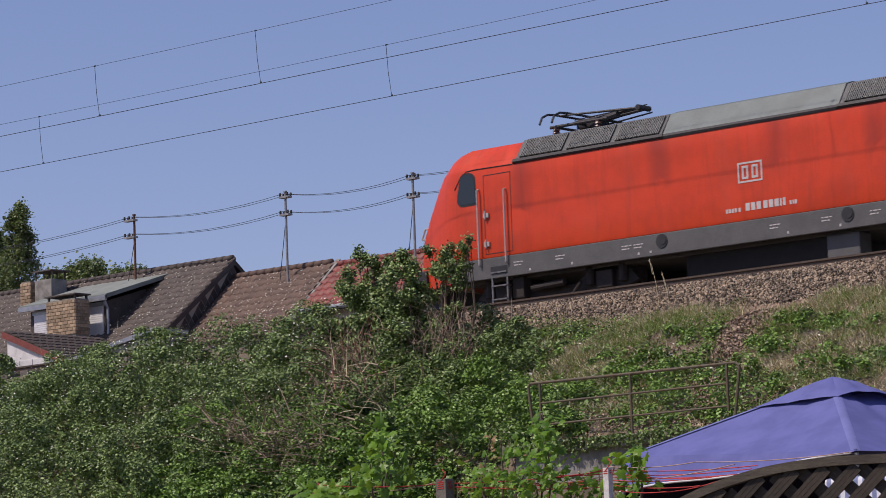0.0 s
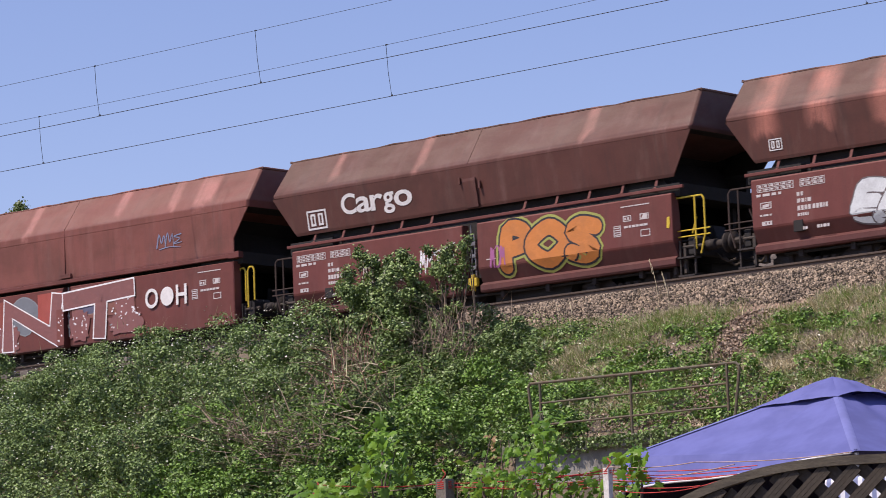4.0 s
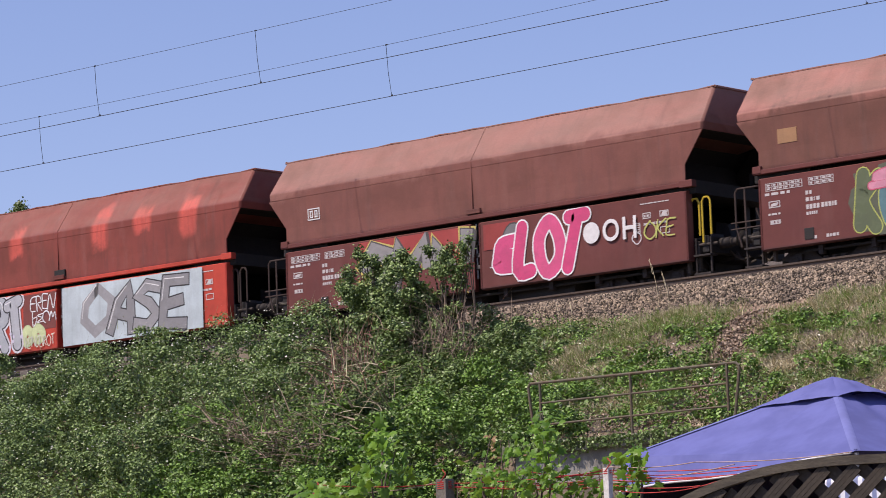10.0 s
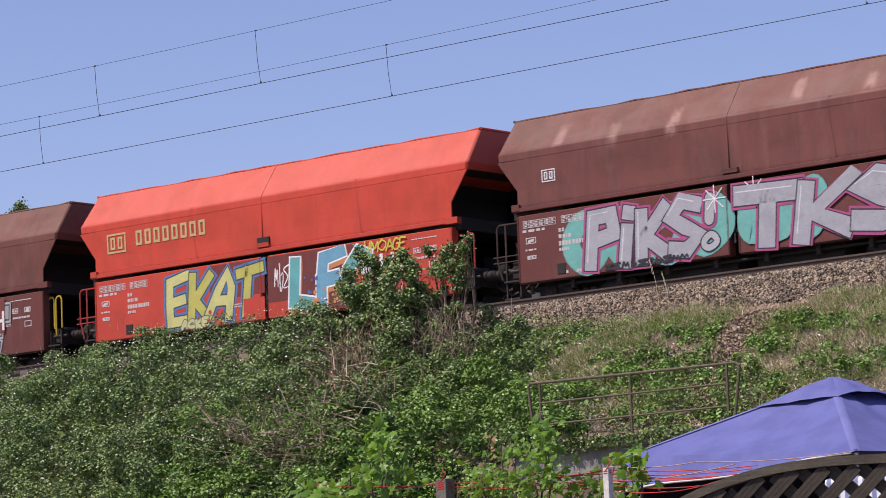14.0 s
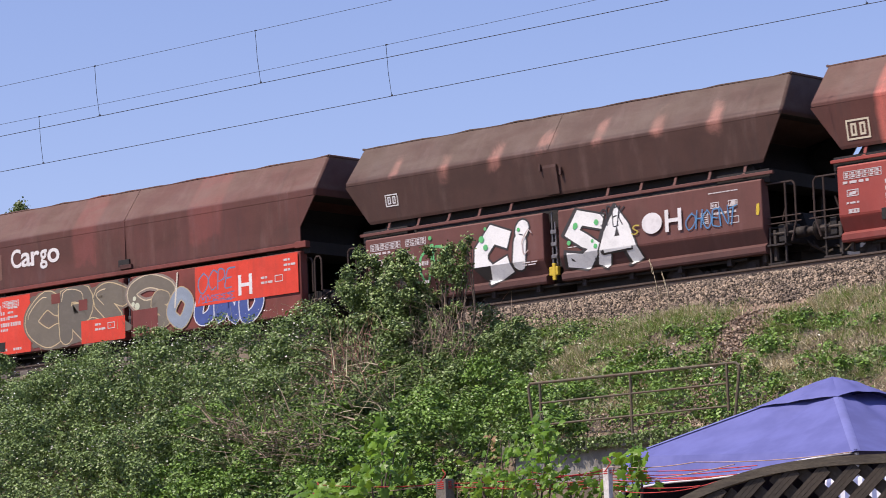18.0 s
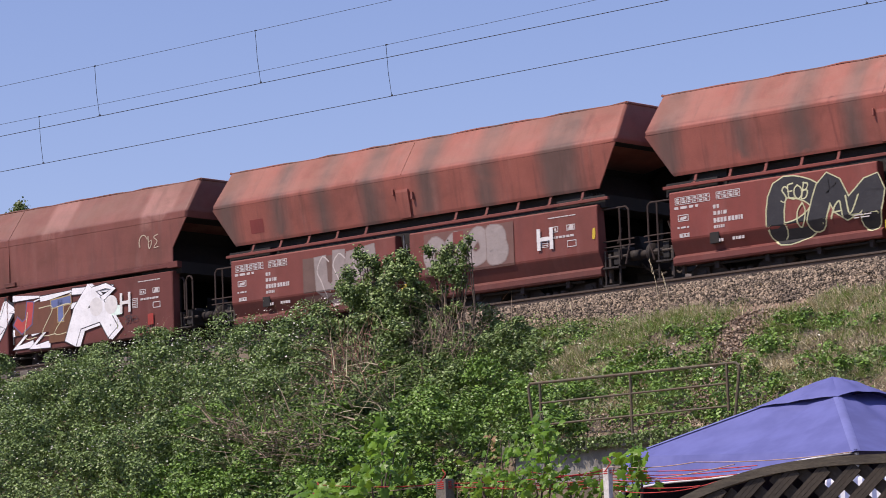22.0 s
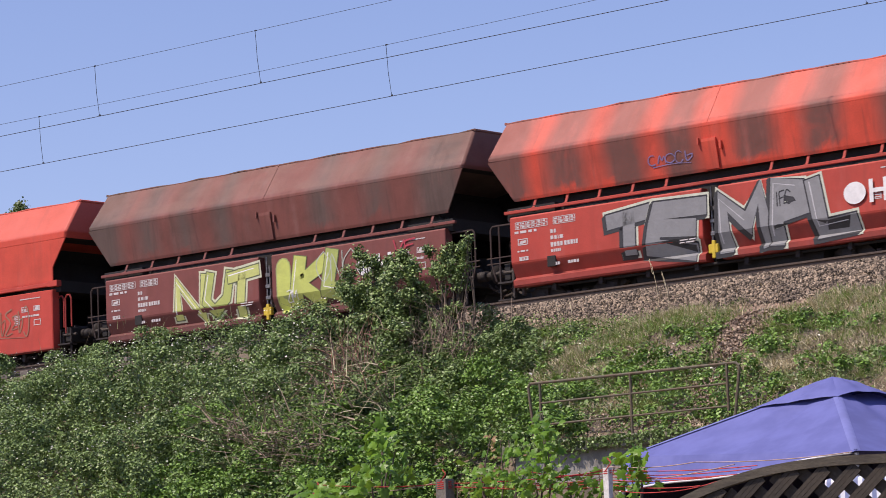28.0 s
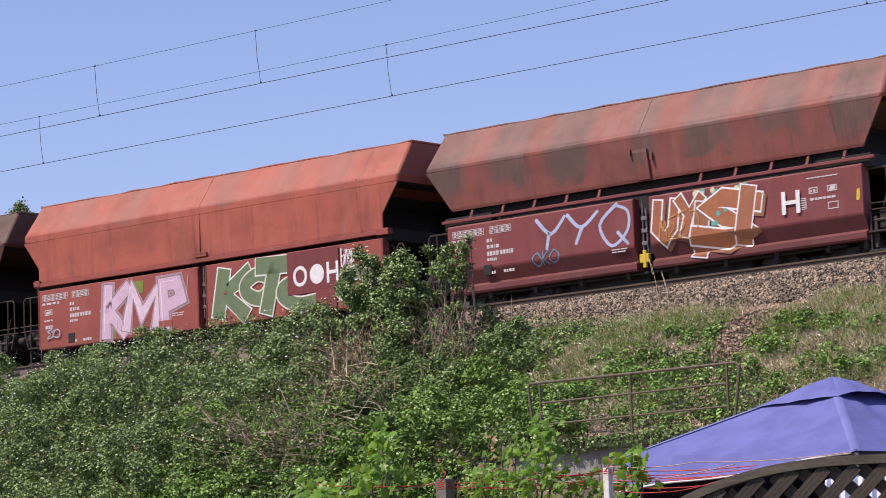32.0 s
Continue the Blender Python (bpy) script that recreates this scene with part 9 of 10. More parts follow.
def patch_h(x, y):
    """Nettles and low plants in patches on the right part of the slope."""
    p = noise2(x, y, 1.5, 31) + 0.5 * noise2(x, y, 4.0, 32)
    ramp = np.interp(y, [-15.0, -12.0, -10.0, -8.6, -7.6, -7.0], [0.55, 0.60, 0.50, 0.32, 0.16, 0.0])
    strip = np.interp(x, [-41, -38.5, -36, -33.5, -31, -22], [1.5, 1.35, 1.15, 1.0, 0.95, 0.9])
    return ramp * strip * np.clip(0.82 + 0.7 * p, 0.0, 1.5) * (1 - on_path(x, y)) * (1 - 0.75 * bare_patch(x, y) * np.interp(x, [-38.0, -36.0], [0, 1]))


clumps("nettle_patch", "fresh green nettles and low plants on the slope", -41.5, -24.0, -14.6, -7.3, 11.0, 120, patch_h, (0.10, 0.24), (0.036, 0.075), M_LEAF2, lambda x, y: np.clip(0.8 + 0.7 * noise2(x, y, 2.2, 12), 0.05, 1.0) * np.interp(x, [-35.5, -33, -27], [1, 0.97, 0.9]) * np.interp(y, [-10.0, -8.4], [1, 0.55]))
def curtain_h(x, y):
    return np.interp(x, [-40.5, -39, -35.0, -33.4, -32.9], [0.5, 0.9, 0.85, 0.55, 0.0]) * np.interp(y, [-15, -13.4, -11.0, -9.4], [0.9, 1, 0.8, 0.0]) * (1 + 0.25 * noise2(x, y, 3.0, 41) + 0.15 * noise2(x, y, 7.0, 42))
clumps("ivy_thicket", "bright green ivy and bramble at the foot of the slope", -40.5, -32.9, -15.0, -9.4, 9.0, 150, curtain_h, (0.12, 0.27), (0.040, 0.078), M_LEAF2)
cover("ivy_thicket", "inner leaves of the ivy thicket", -40.5, -32.9, -15.0, -9.4, 420, lambda x, y: curtain_h(x, y) * 0.45, (0.06, 0.10), M_LEAF, None, 0.4)
cover("ivy_cover", "small ivy leaves creeping over the slope", -40.0, -24.0, -14.6, -9.0, 330, lambda x, y: np.clip(0.08 + 0.14 * noise2(x, y, 2.0, 50), 0, 1) * (1 - on_path(x, y)), (0.025, 0.055), M_LEAF, None, 0.08)
cover("bank_weeds", "green weeds where ballast meets the slope", -44.0, -24.0, -7.6, -6.1, 900, lambda x, y: np.clip(0.22 + 0.40 * noise2(x, y, 1.3, 61), 0.0, 0.7) * np.interp(x, [-44, -37, -34.5, -20], [1.25, 1.0, 0.30, 0.20]) * np.interp(y, [-7.6, -7.1, -6.1], [1, 1, 0.3]) * (1 - on_path(x, y)), (0.022, 0.05), M_LEAF2, gap_keep, 0.3)
_py = RNG.uniform(-12.6, -6.3, 9000)
_px = np.interp(_py, [-13.0, -10.9, -8.6, -7.4, -6.4], [-29.9, -30.75, -31.8, -32.4, -32.3]) + RNG.normal(0, 0.22, 9000) * np.interp(_py, [-8, -6.6], [1.0, 2.6])
M_CLOD = surface("reddish_earth_clod", (0.34, 0.245, 0.175), (0.18, 0.13, 0.095), 2.0, 0.95, 0.0, 0.4, 40.0, island=0.5)
clods(_px, _py, 0.032, M_CLOD)


def litter(name, label, x, y, size, mat):
    """Dead curled leaves lying about on the bare ground."""
    z = ground_z(x, y) + RNG.uniform(0.01, 0.07, len(x))
    v, f = leaf_arrays(np.stack([x, y, z], 1), RNG.uniform(size[0], size[1], len(x)), 0.35, 0.1)
    return tagged(new(name, raw_mesh(name, v, f, mat)), label, "leaf litter", kind="stuff")


M_LITTER = surface("dead_brown_leaf", (0.42, 0.32, 0.235), (0.24, 0.18, 0.13), 6.0, 0.95, island=0.55, bump=0.0)
_ly = RNG.uniform(-12.6, -7.0, 7000)
litter("leaf_litter", "dead brown leaves on the trodden strip", np.interp(_ly, [-13.0, -10.9, -8.6, -7.4, -6.4], [-29.9, -30.75, -31.8, -32.4, -32.3]) + RNG.normal(0, 0.24, 7000), _ly, (0.03, 0.075), M_LITTER)
_lx, _ly = RNG.uniform(-37.5, -24, 26000), RNG.uniform(-12.4, -7.4, 26000)
_ok = RNG.uniform(0, 1, 26000) < bare_patch(_lx, _ly)
litter("leaf_litter", "dead brown leaves and stems between the plants", _lx[_ok], _ly[_ok], (0.03, 0.07), M_LITTER)


def blades(name, label, x0, x1, y0, y1, n, length, mat, lean=0.5, keep=None, width=0.007):
    """Grass blades, two-part and bent, in tufts."""
    tn = max(1, n // 22)
    tx, ty = RNG.uniform(x0, x1, tn), RNG.uniform(y0, y1, tn)
    if keep is not None:
        ok = RNG.uniform(0, 1, tn) < keep(tx, ty)
        tx, ty = tx[ok], ty[ok]
    i = RNG.integers(0, len(tx), n)
    x, y = tx[i] + RNG.normal(0, 0.09, n), ty[i] + RNG.normal(0, 0.09, n)
    b = np.stack([x, y, ground_z(x, y) - 0.01], 1)
    L = RNG.uniform(length[0], length[1], n)[:, None]
    d = RNG.normal(0, lean, (n, 3))
    d[:, 2] = 1.0
    d /= np.linalg.norm(d, axis=1, keepdims=True)
    e = d + RNG.normal(0, 0.35, (n, 3)) + np.array([0, 0, -0.35])
    e /= np.linalg.norm(e, axis=1, keepdims=True)
    w = np.stack([np.cos(RNG.uniform(0, 6.28, n)), np.sin(RNG.uniform(0, 6.28, n)), np.zeros(n)], 1) * width
    m, t = b + d * L * 0.55, b + d * L * 0.55 + e * L * 0.45
    v = np.stack([b - w, b + w, m + w * 0.8, m - w * 0.8, t], 1)
    k = (np.arange(n) * 5)[:, None]
    f = np.concatenate([k + np.array([[0, 1, 2]]), k + np.array([[0, 2, 3]]), k + np.array([[3, 2, 4]])], 1).reshape(-1, 3)
    return tagged(new(name, raw_mesh(name, v.reshape(-1, 3), f, mat)), label, "grass", kind="stuff")


blades("dry_grass", "pale dry grass on the upper slope", -37.5, -23, -11.0, -6.2, 115000, (0.06, 0.22), M_STRAW, 1.2, lambda x, y: np.clip(0.7 + 0.6 * noise2(x, y, 1.6, 71), 0.05, 1) * np.interp(x, [-37.5, -34, -30, -18], [0.3, 0.8, 1, 1]) * (1 - 0.95 * on_path(x, y)) * (1 - 0.5 * bare_patch(x, y)) * np.interp(y, [-11.0, -8.8], [0.4, 1]), 0.006)
blades("green_grass", "tufts of green grass along the ballast", -40, -23, -11.0, -6.15, 95000, (0.06, 0.20), M_GRASS, 0.9, lambda x, y: np.clip(0.55 + 0.7 * noise2(x, y, 1.9, 81), 0.03, 1) * (1 - on_path(x, y)), 0.006)
blades("dry_grass", "dead stems and litter on the lower slope", -40, -23, -13.0, -9.0, 22000, (0.10, 0.42), M_STRAW, 1.6, lambda x, y: np.clip(0.35 + 0.7 * noise2(x, y, 1.5, 91), 0.0, 1), 0.005)
for gx_, gy_, gl in ((-35.2, -6.0, 0.95), (-34.9, -6.1, 0.7), (-30.4, -5.6, 0.8), (-30.1, -5.7, 0.55), (-37.6, -5.9, 0.3), (-37.2, -6.0, 0.35)):
    th = thing("grass_stalk", "tall dry grass stalk in the ballast", "grass", pose(gx_, gy_, float(ground_z(np.array([gx_]), np.array([gy_]))[0])), "tall stalks")
    bm = bmesh.new()
    pipe(bm, [(0, 0, -0.05), (-0.05 * gl, 0, gl * 0.5), (-0.16 * gl, 0.02, gl * 0.9), (-0.24 * gl, 0.03, gl)], 0.0035, 5)
    part("stem", bm, M_STRAW, th)
    bm = bmesh.new()
    for k in range(7):
        f = 0.72 + 0.045 * k
        rod(bm, (-0.2 * gl * f, 0.02, gl * f), (-0.2 * gl * f - 0.02, 0.02, gl * f + 0.05), 0.005, 5, 0.001)
    part("ear", bm, M_STRAW, th)


def twigs(name, label, n, where, length, r, mat, up=0.2, bend=0.4):
    """Thin dead stems: three-sided rods in three bent pieces."""
    b = where(n)
    d = RNG.normal(0, 1, (n, 3))
    d[:, 2] = np.abs(d[:, 2]) * up + RNG.uniform(-0.1, 0.5, n) * up
    d /= np.linalg.norm(d, axis=1, keepdims=True)
    L = RNG.uniform(length[0], length[1], n)[:, None]
    pts = [b]
    for k in range(3):
        d = d + RNG.normal(0, bend * 0.5, (n, 3)) + np.array([0, 0, -0.12])
        d /= np.linalg.norm(d, axis=1, keepdims=True)
        pts.append(pts[-1] + d * L / 3)
    tri = np.array([(0, 0, 1), (0.87, 0, -0.5), (-0.87, 0, -0.5)])
    tri2 = np.array([(0, 1, 0), (0.6, -0.5, 0.6), (-0.6, -0.5, -0.6)])
    rr = r * RNG.uniform(0.5, 1.3, n)[:, None, None]
    V = np.stack([p[:, None] + (tri + tri2)[None] * 0.7 * rr * (1 - 0.25 * k) for k, p in enumerate(pts)], 1).reshape(-1, 3)
    k0 = (np.arange(n) * 12)[:, None, None]
    q = []
    for s in range(3):
        for j in range(3):
            q.append((3 * s + j, 3 * s + (j + 1) % 3, 3 * s + 3 + (j + 1) % 3, 3 * s + 3 + j))
    F = (k0 + np.array(q)[None]).reshape(-1, 4)
    return tagged(new(name, raw_mesh(name, V, F, mat)), label, "dead stems", kind="stuff")


def around(cx, cy, sx, sy, lift, hfun=None):
    def f(n):
        x, y = RNG.normal(cx, sx, n), RNG.normal(cy, sy, n)
        h = hfun(x, y) if hfun else 0.0
        return np.stack([x, y, ground_z(x, y) + h * RNG.uniform(0.5, 1.0, n) + RNG.uniform(0, lift, n)], 1)
    return f


def lifted(x0, x1, y0, y1, lift):
    """Places on top of the thicket."""
    def f(n):
        x, y = RNG.uniform(x0, x1, n), RNG.uniform(y0, y1, n)
        return np.stack([x, y, ground_z(x, y) + np.maximum(thicket_h(x, y), curtain_h(x, y)) + RNG.uniform(-0.25, lift, n)], 1)
    return f


M_SHOOT = surface("pale_green_shoot", (0.30, 0.33, 0.16), (0.20, 0.22, 0.11), 8.0, 0.85, island=0.35, bump=0.0)
M_REDTWIG = surface("reddish_bramble_stem", (0.30, 0.15, 0.10), (0.20, 0.11, 0.08), 8.0, 0.85, island=0.4, bump=0.0)
def slanting(x0, y0, x1, y1, side, lift):
    """Places on the thicket scattered along a strip from (x0, y0) down to (x1, y1)."""
    def f(n):
        u = RNG.uniform(0, 1, n)
        x, y = x0 + (x1 - x0) * u + RNG.normal(0, side, n), y0 + (y1 - y0) * u + RNG.normal(0, side, n)
        return np.stack([x, y, ground_z(x, y) + np.maximum(thicket_h(x, y), curtain_h(x, y)) + RNG.uniform(-0.15, lift, n)], 1)
    return f


twigs("dead_bramble_stems", "tangle of bare brown bramble stems under the shrub", 130, slanting(-40.0, -9.4, -36.9, -12.4, 0.42, 0.32), (0.4, 1.1), 0.012, M_TWIG, 0.9, 0.35)
twigs("dead_bramble_stems", "reddish bramble stems hanging under the shrub", 70, slanting(-40.0, -9.2, -37.8, -11.4, 0.3, 0.35), (0.5, 1.1), 0.013, M_REDTWIG, 1.3, 0.3)
twigs("dead_bramble_stems", "pale bare stems over the thicket", 55, slanting(-38.6, -10.4, -37.0, -12.6, 0.5, 0.3), (0.4, 1.0), 0.012, M_STRAW, 0.7)
twigs("dead_bramble_stems", "bare stems hanging under the shrub's crown", 60, slanting(-38.2, -8.6, -37.2, -9.4, 0.2, 0.4), (0.6, 1.2), 0.008, M_TWIG, 2.0, 0.25)
twigs("dead_bramble_stems", "pale dead stems lying on the slope", 900, around(-30.5, -9.6, 3.0, 1.2, 0.12), (0.2, 0.7), 0.006, M_TWIG, 0.12)
twigs("dead_bramble_stems", "bare stems in the thicket", 40, lifted(-52, -38, -13.5, -7.5, 0.04), (0.2, 0.6), 0.008, M_TWIG, 0.5)
twigs("dead_bramble_stems", "bare stems at the foot of the slope", 330, slanting(-39.5, -13.0, -36.2, -13.9, 0.35, 0.2), (0.3, 0.9), 0.009, M_TWIG, 0.5)


def blossoms(name, label, n, where, size):
    c = where(n)
    v, f = leaf_arrays(c, RNG.uniform(size[0], size[1], n), 0.7, 0.0, wide=0.5)
    return tagged(new(name, raw_mesh(name, v, f, M_FLOWER)), label, "blossom", kind="stuff")


def on_thicket(x0, x1, y0, y1):
    def f(n):
        x, y = RNG.uniform(x0, x1, n), RNG.uniform(y0, y1, n)
        return np.stack([x, y, ground_z(x, y) + thicket_h(x, y) + RNG.uniform(-0.12, 0.05, n)], 1)
    return f


twigs("bramble_shoots", "thin pale shoots standing out of the thicket", 600, lambda n: (lambda x, y: np.stack([x, y, ground_z(x, y) + thicket_h(x, y) - 0.08], 1))(RNG.uniform(-56, -39, n), RNG.uniform(-14.0, -7.0, n)), (0.12, 0.34), 0.004, M_SHOOT, 2.2, 0.25)
blossoms("bramble_blossom", "small white bramble blossoms on the thicket", 4200, on_thicket(-60, -38.5, -14.3, -7.5), (0.022, 0.044))
blossoms("bindweed_flower", "white bindweed flowers low on the slope", 70, around(-33.5, -9.8, 2.6, 0.9, 0.5), (0.035, 0.07))


# ---- shrub by the track ----
def shrub(name, label, base, blobs, n, size, mat, stems, tips=120):
    """A leafy shrub: bent stems that fork, and leaves gathered in uneven clumps."""
    sh = thing(name, label, "shrub", pose(*base))
    rnd = np.random.default_rng(int(abs(base[0]) * 100) + n)
    C, S, N = [], [], []
    for (x, y, z, r) in blobs:
        m = int(n * r ** 2 / sum(b[3] ** 2 for b in blobs))
        k = max(6, int(24 * r))
        d = rnd.normal(0, 1, (k, 3))
        d /= np.linalg.norm(d, axis=1, keepdims=True)
        centres = np.array([x, y, z]) + d * r * rnd.uniform(0.45, 1.0, (k, 1)) * np.array([1, 1, 0.9])
        i = rnd.integers(0, k, m)
        C.append(centres[i] + rnd.normal(0, 0.085 * r + 0.032, (m, 3)))
        N.append(d[i] * np.array([1, 1, 0.6]) + np.array([0, -0.25, 0.15]))
        S.append(rnd.uniform(size[0], size[1], m))
    v, f = leaf_arrays(np.concatenate(C), np.concatenate(S), 0.62, 0.35, rnd, 0.42, np.concatenate(N))
    tagged(part("foliage", raw_mesh("foliage", v, f, mat), None, sh, "many small green leaves"), kind="stuff")
    bm = bmesh.new()
    rr = random.Random(n)
    for x, y, z, r in blobs:
        for _ in range(stems):
            a = Vector((rr.uniform(-0.3, 0.3), rr.uniform(-0.2, 0.2), -0.2))
            b = Vector((x, y, z)) + Vector((rr.uniform(-r, r), rr.uniform(-r, r), rr.uniform(-0.3 * r, r))) * 0.8
            mid = a.lerp(b, 0.5) + Vector((rr.uniform(-.2, .2), rr.uniform(-.2, .2), rr.uniform(-.1, .25)))
            rod(bm, a, mid, 0.022, 6, 0.015)
            rod(bm, mid, b, 0.015, 5, 0.005)
            for _k in range(2):
                e = b.lerp(mid, rr.uniform(0, .6))
                rod(bm, e, e + Vector((rr.uniform(-.4, .4), rr.uniform(-.3, .3), rr.uniform(-.1, .4))) * r, 0.007, 4, 0.003)
    part("branching_stem", bm, M_BARK, sh, "thin brown branching stem")
    return sh


SHRUB_BASE = (-39.9, -8.3, -1.9)
shrub("shrub", "dense dark green shrub beside the track", SHRUB_BASE,
      [(-0.45, 0.2, 1.82, 0.56), (0.2, 0.2, 1.78, 0.58), (-0.72, 0.2, 1.25, 0.46), (0.62, 0.1, 1.32, 0.46), (0.0, 0.0, 1.25, 0.66), (-0.58, 0.2, 2.58, 0.12), (-0.5, 0.2, 2.42, 0.15), (-0.25, 0.2, 2.28, 0.22), (0.25, 0.2, 2.30, 0.24), (0.45, 0.2, 2.16, 0.2), (-0.6, 0.1, 0.8, 0.5), (0.5, 0.0, 0.75, 0.45), (0.0, -0.1, 0.55, 0.55), (-1.1, 0.2, 1.05, 0.3), (0.8, 0.1, 1.75, 0.24)],
      46000, (0.036, 0.072), M_LEAF3, 3)
shrub("shrub", "sparse leafy shoots rising beside the shrub", (-38.5, -7.9, -1.8),
      [(-0.55, 0.1, 2.32, 0.14), (-0.38, 0.1, 2.08, 0.22), (-0.1, 0.1, 2.30, 0.2), (-0.12, 0.1, 1.9, 0.24), (0.10, 0.15, 1.75, 0.18), (0.27, 0.1, 2.34, 0.15), (0.40, 0.1, 2.46, 0.09), (-0.4, 0.1, 1.6, 0.2), (0.12, 0.1, 2.08, 0.18), (0.30, 0.1, 1.98, 0.10), (0.05, 0.0, 1.2, 0.2)],
      5200, (0.034, 0.066), M_LEAF3, 2)
twigs("dead_bramble_stems", "long bare arching shoots beside the shrub", 9, around(-38.3, -7.7, 0.25, 0.2, 0.9), (0.9, 1.5), 0.008, M_REDTWIG, 0.7, 0.3)
twigs("dead_bramble_stems", "grey bare stems standing under the leafy shoots", 90, around(-38.15, -8.5, 0.28, 0.35, 0.5), (0.6, 1.3), 0.009, M_TWIG, 3.0, 0.22)


# ---- far trees ----
def far_tree(name, label, base, height, blobs, n, size):
    t = thing(name, label, "tree", pose(*base), "far trees")
    rnd = np.random.default_rng(n)
    bm = bmesh.new()
    rod(bm, (0, 0, 0), (0.1, 0, height * 0.86), height * 0.022, 8, 0.03)
    rr = random.Random(n)
    for _ in range(14):
        z = height * rr.uniform(0.35, 0.9)
        a = rr.uniform(0, 6.28)
        rod(bm, (0, 0, z), (math.cos(a) * height * 0.03, math.sin(a) * height * 0.03, z + height * 0.07), 0.07, 5, 0.02)
    part("trunk", bm, M_BARK, t)
    C = []
    for x, y, z, r, h in blobs:
        m = int(n / len(blobs))
        k = 30
        d = rnd.normal(0, 1, (k, 3))
        d /= np.linalg.norm(d, axis=1, keepdims=True)
        cen = np.array([x, y, z]) + d * np.array([r, r, h]) * rnd.uniform(0.5, 1.0, (k, 1))
        C.append(cen[rnd.integers(0, k, m)] + rnd.normal(0, 0.17 * r + 0.05, (m, 3)))
    C = np.concatenate(C)
    v, f = leaf_arrays(C, rnd.uniform(size[0], size[1], len(C)), 0.4, 0.3, rnd)
    tagged(part("crown", raw_mesh("crown", v, f, M_FARLEAF), None, t, "leafy crown with gaps"), kind="stuff")
    return t


far_tree("poplar_tree", "tall slender green poplar", (-155.0, 85.2, -0.9), 25.0, [(0.2, 0, 22.4, 0.85, 2.5), (0.2, 0, 19.3, 1.4, 3.2), (-2.2, 0, 21.6, 0.95, 2.4), (-2.2, 0, 18.3, 1.5, 3.2), (0.5, 0, 15.3, 1.8, 3.4), (-1.5, 0, 14.5, 1.8, 3.4), (-0.4, 0, 11.0, 1.9, 3.2), (-0.9, 0, 17.5, 1.6, 3.6), (0.9, 0, 16.0, 1.1, 2.6)], 62000, (0.10, 0.22))
for bx, by, zt, r in ((-141.4, 76.0, 17.5, 0.65), (-139.3, 76.0, 17.6, 0.85), (-138.2, 76.0, 17.8, 0.9), (-135.5, 76.0, 17.0, 0.85), (-134.3, 76.0, 16.9, 0.6)):
    far_tree("broadleaf_tree", "round-crowned green tree behind the roofs", (bx, by, -1.5), 17.5, [(0, 0, zt + 0.6, r, 0.8), (0.4, 0, zt - 0.6, r * 1.2, 1.3), (-0.5, 0, zt - 1.6, r * 1.2, 1.6)], 8000, (0.11, 0.24))


# ---- railing, retaining ledge ----
M_PIPE = surface("rusty_painted_pipe", (0.115, 0.108, 0.072), (0.13, 0.085, 0.05), 9.0, 0.75, 0.0, 0.3)
M_MOSSY = surface("mossy_concrete", (0.26, 0.25, 0.20), (0.10, 0.11, 0.05), 3.0, 0.95, 0.0, 0.5)
RY = -12.55
rl = thing("railing", "old rusty pipe railing on the embankment", "railing", pose(-30.87, RY, -3.56))
def rail_at(x, z):
    return (x + 30.87, 0, z + 3.56)
bm = bmesh.new()
pipe(bm, [rail_at(-32.83, -3.56), rail_at(-32.93, -2.68), rail_at(-32.88, -2.62), rail_at(-30.86, -2.635), rail_at(-28.86, -2.645), rail_at(-28.79, -2.70), rail_at(-28.92, -3.5)], 0.024, 8)
part("top_rail", bm, M_PIPE, rl)
for x in (-32.69, -30.88, -29.03):
    bm = bmesh.new()
    rod(bm, rail_at(x, -3.62), rail_at(x, -2.64), 0.022, 8)
    part("post", bm, M_PIPE, rl)
for z in (-2.945, -3.29):
    bm = bmesh.new()
    rod(bm, rail_at(-32.69, z), rail_at(-29.03, z), 0.017, 8)
    part("cross_rail", bm, M_PIPE, rl)
bm = bmesh.new()
box(bm, -33.2, -24.0, -12.95, -12.4, -3.78, -3.60, 0.02)
ledge = new("retaining_ledge", mesh_of("retaining_ledge", bm, M_MOSSY))
tagged(ledge, "mossy concrete ledge of a retaining wall", "ledge", kind="structure")
bm = bmesh.new()
box(bm, -33.0, -24.0, -12.85, -12.5, -6.2, -3.78)
tagged(new("retaining_wall", mesh_of("retaining_wall", bm, M_CONCRETE)), "grey concrete retaining wall under the ledge", "wall", kind="structure")
x = RNG.uniform(-33.1, -27.0, 2600)
z = -3.60 - np.abs(RNG.normal(0, 0.10, 2600))
v, f = leaf_arrays(np.stack([x, -12.98 + RNG.normal(0, 0.03, 2600), z], 1), RNG.uniform(0.03, 0.07, 2600), 0.3, 0.8)
tagged(new("hanging_moss", raw_mesh("hanging_moss", v, f, M_LEAF)), "moss and ivy hanging over the ledge", "moss", kind="stuff")

# ---- gazebo ----
M_TENT = surface("violet_canopy_cloth", (0.115, 0.132, 0.36), (0.105, 0.12, 0.335), 0.9, 0.8, 0.0, 0.05, 3.0)
M_TRIM = surface("white_trim", (0.75, 0.74, 0.72), (0.6, 0.6, 0.6), 5.0, 0.7)


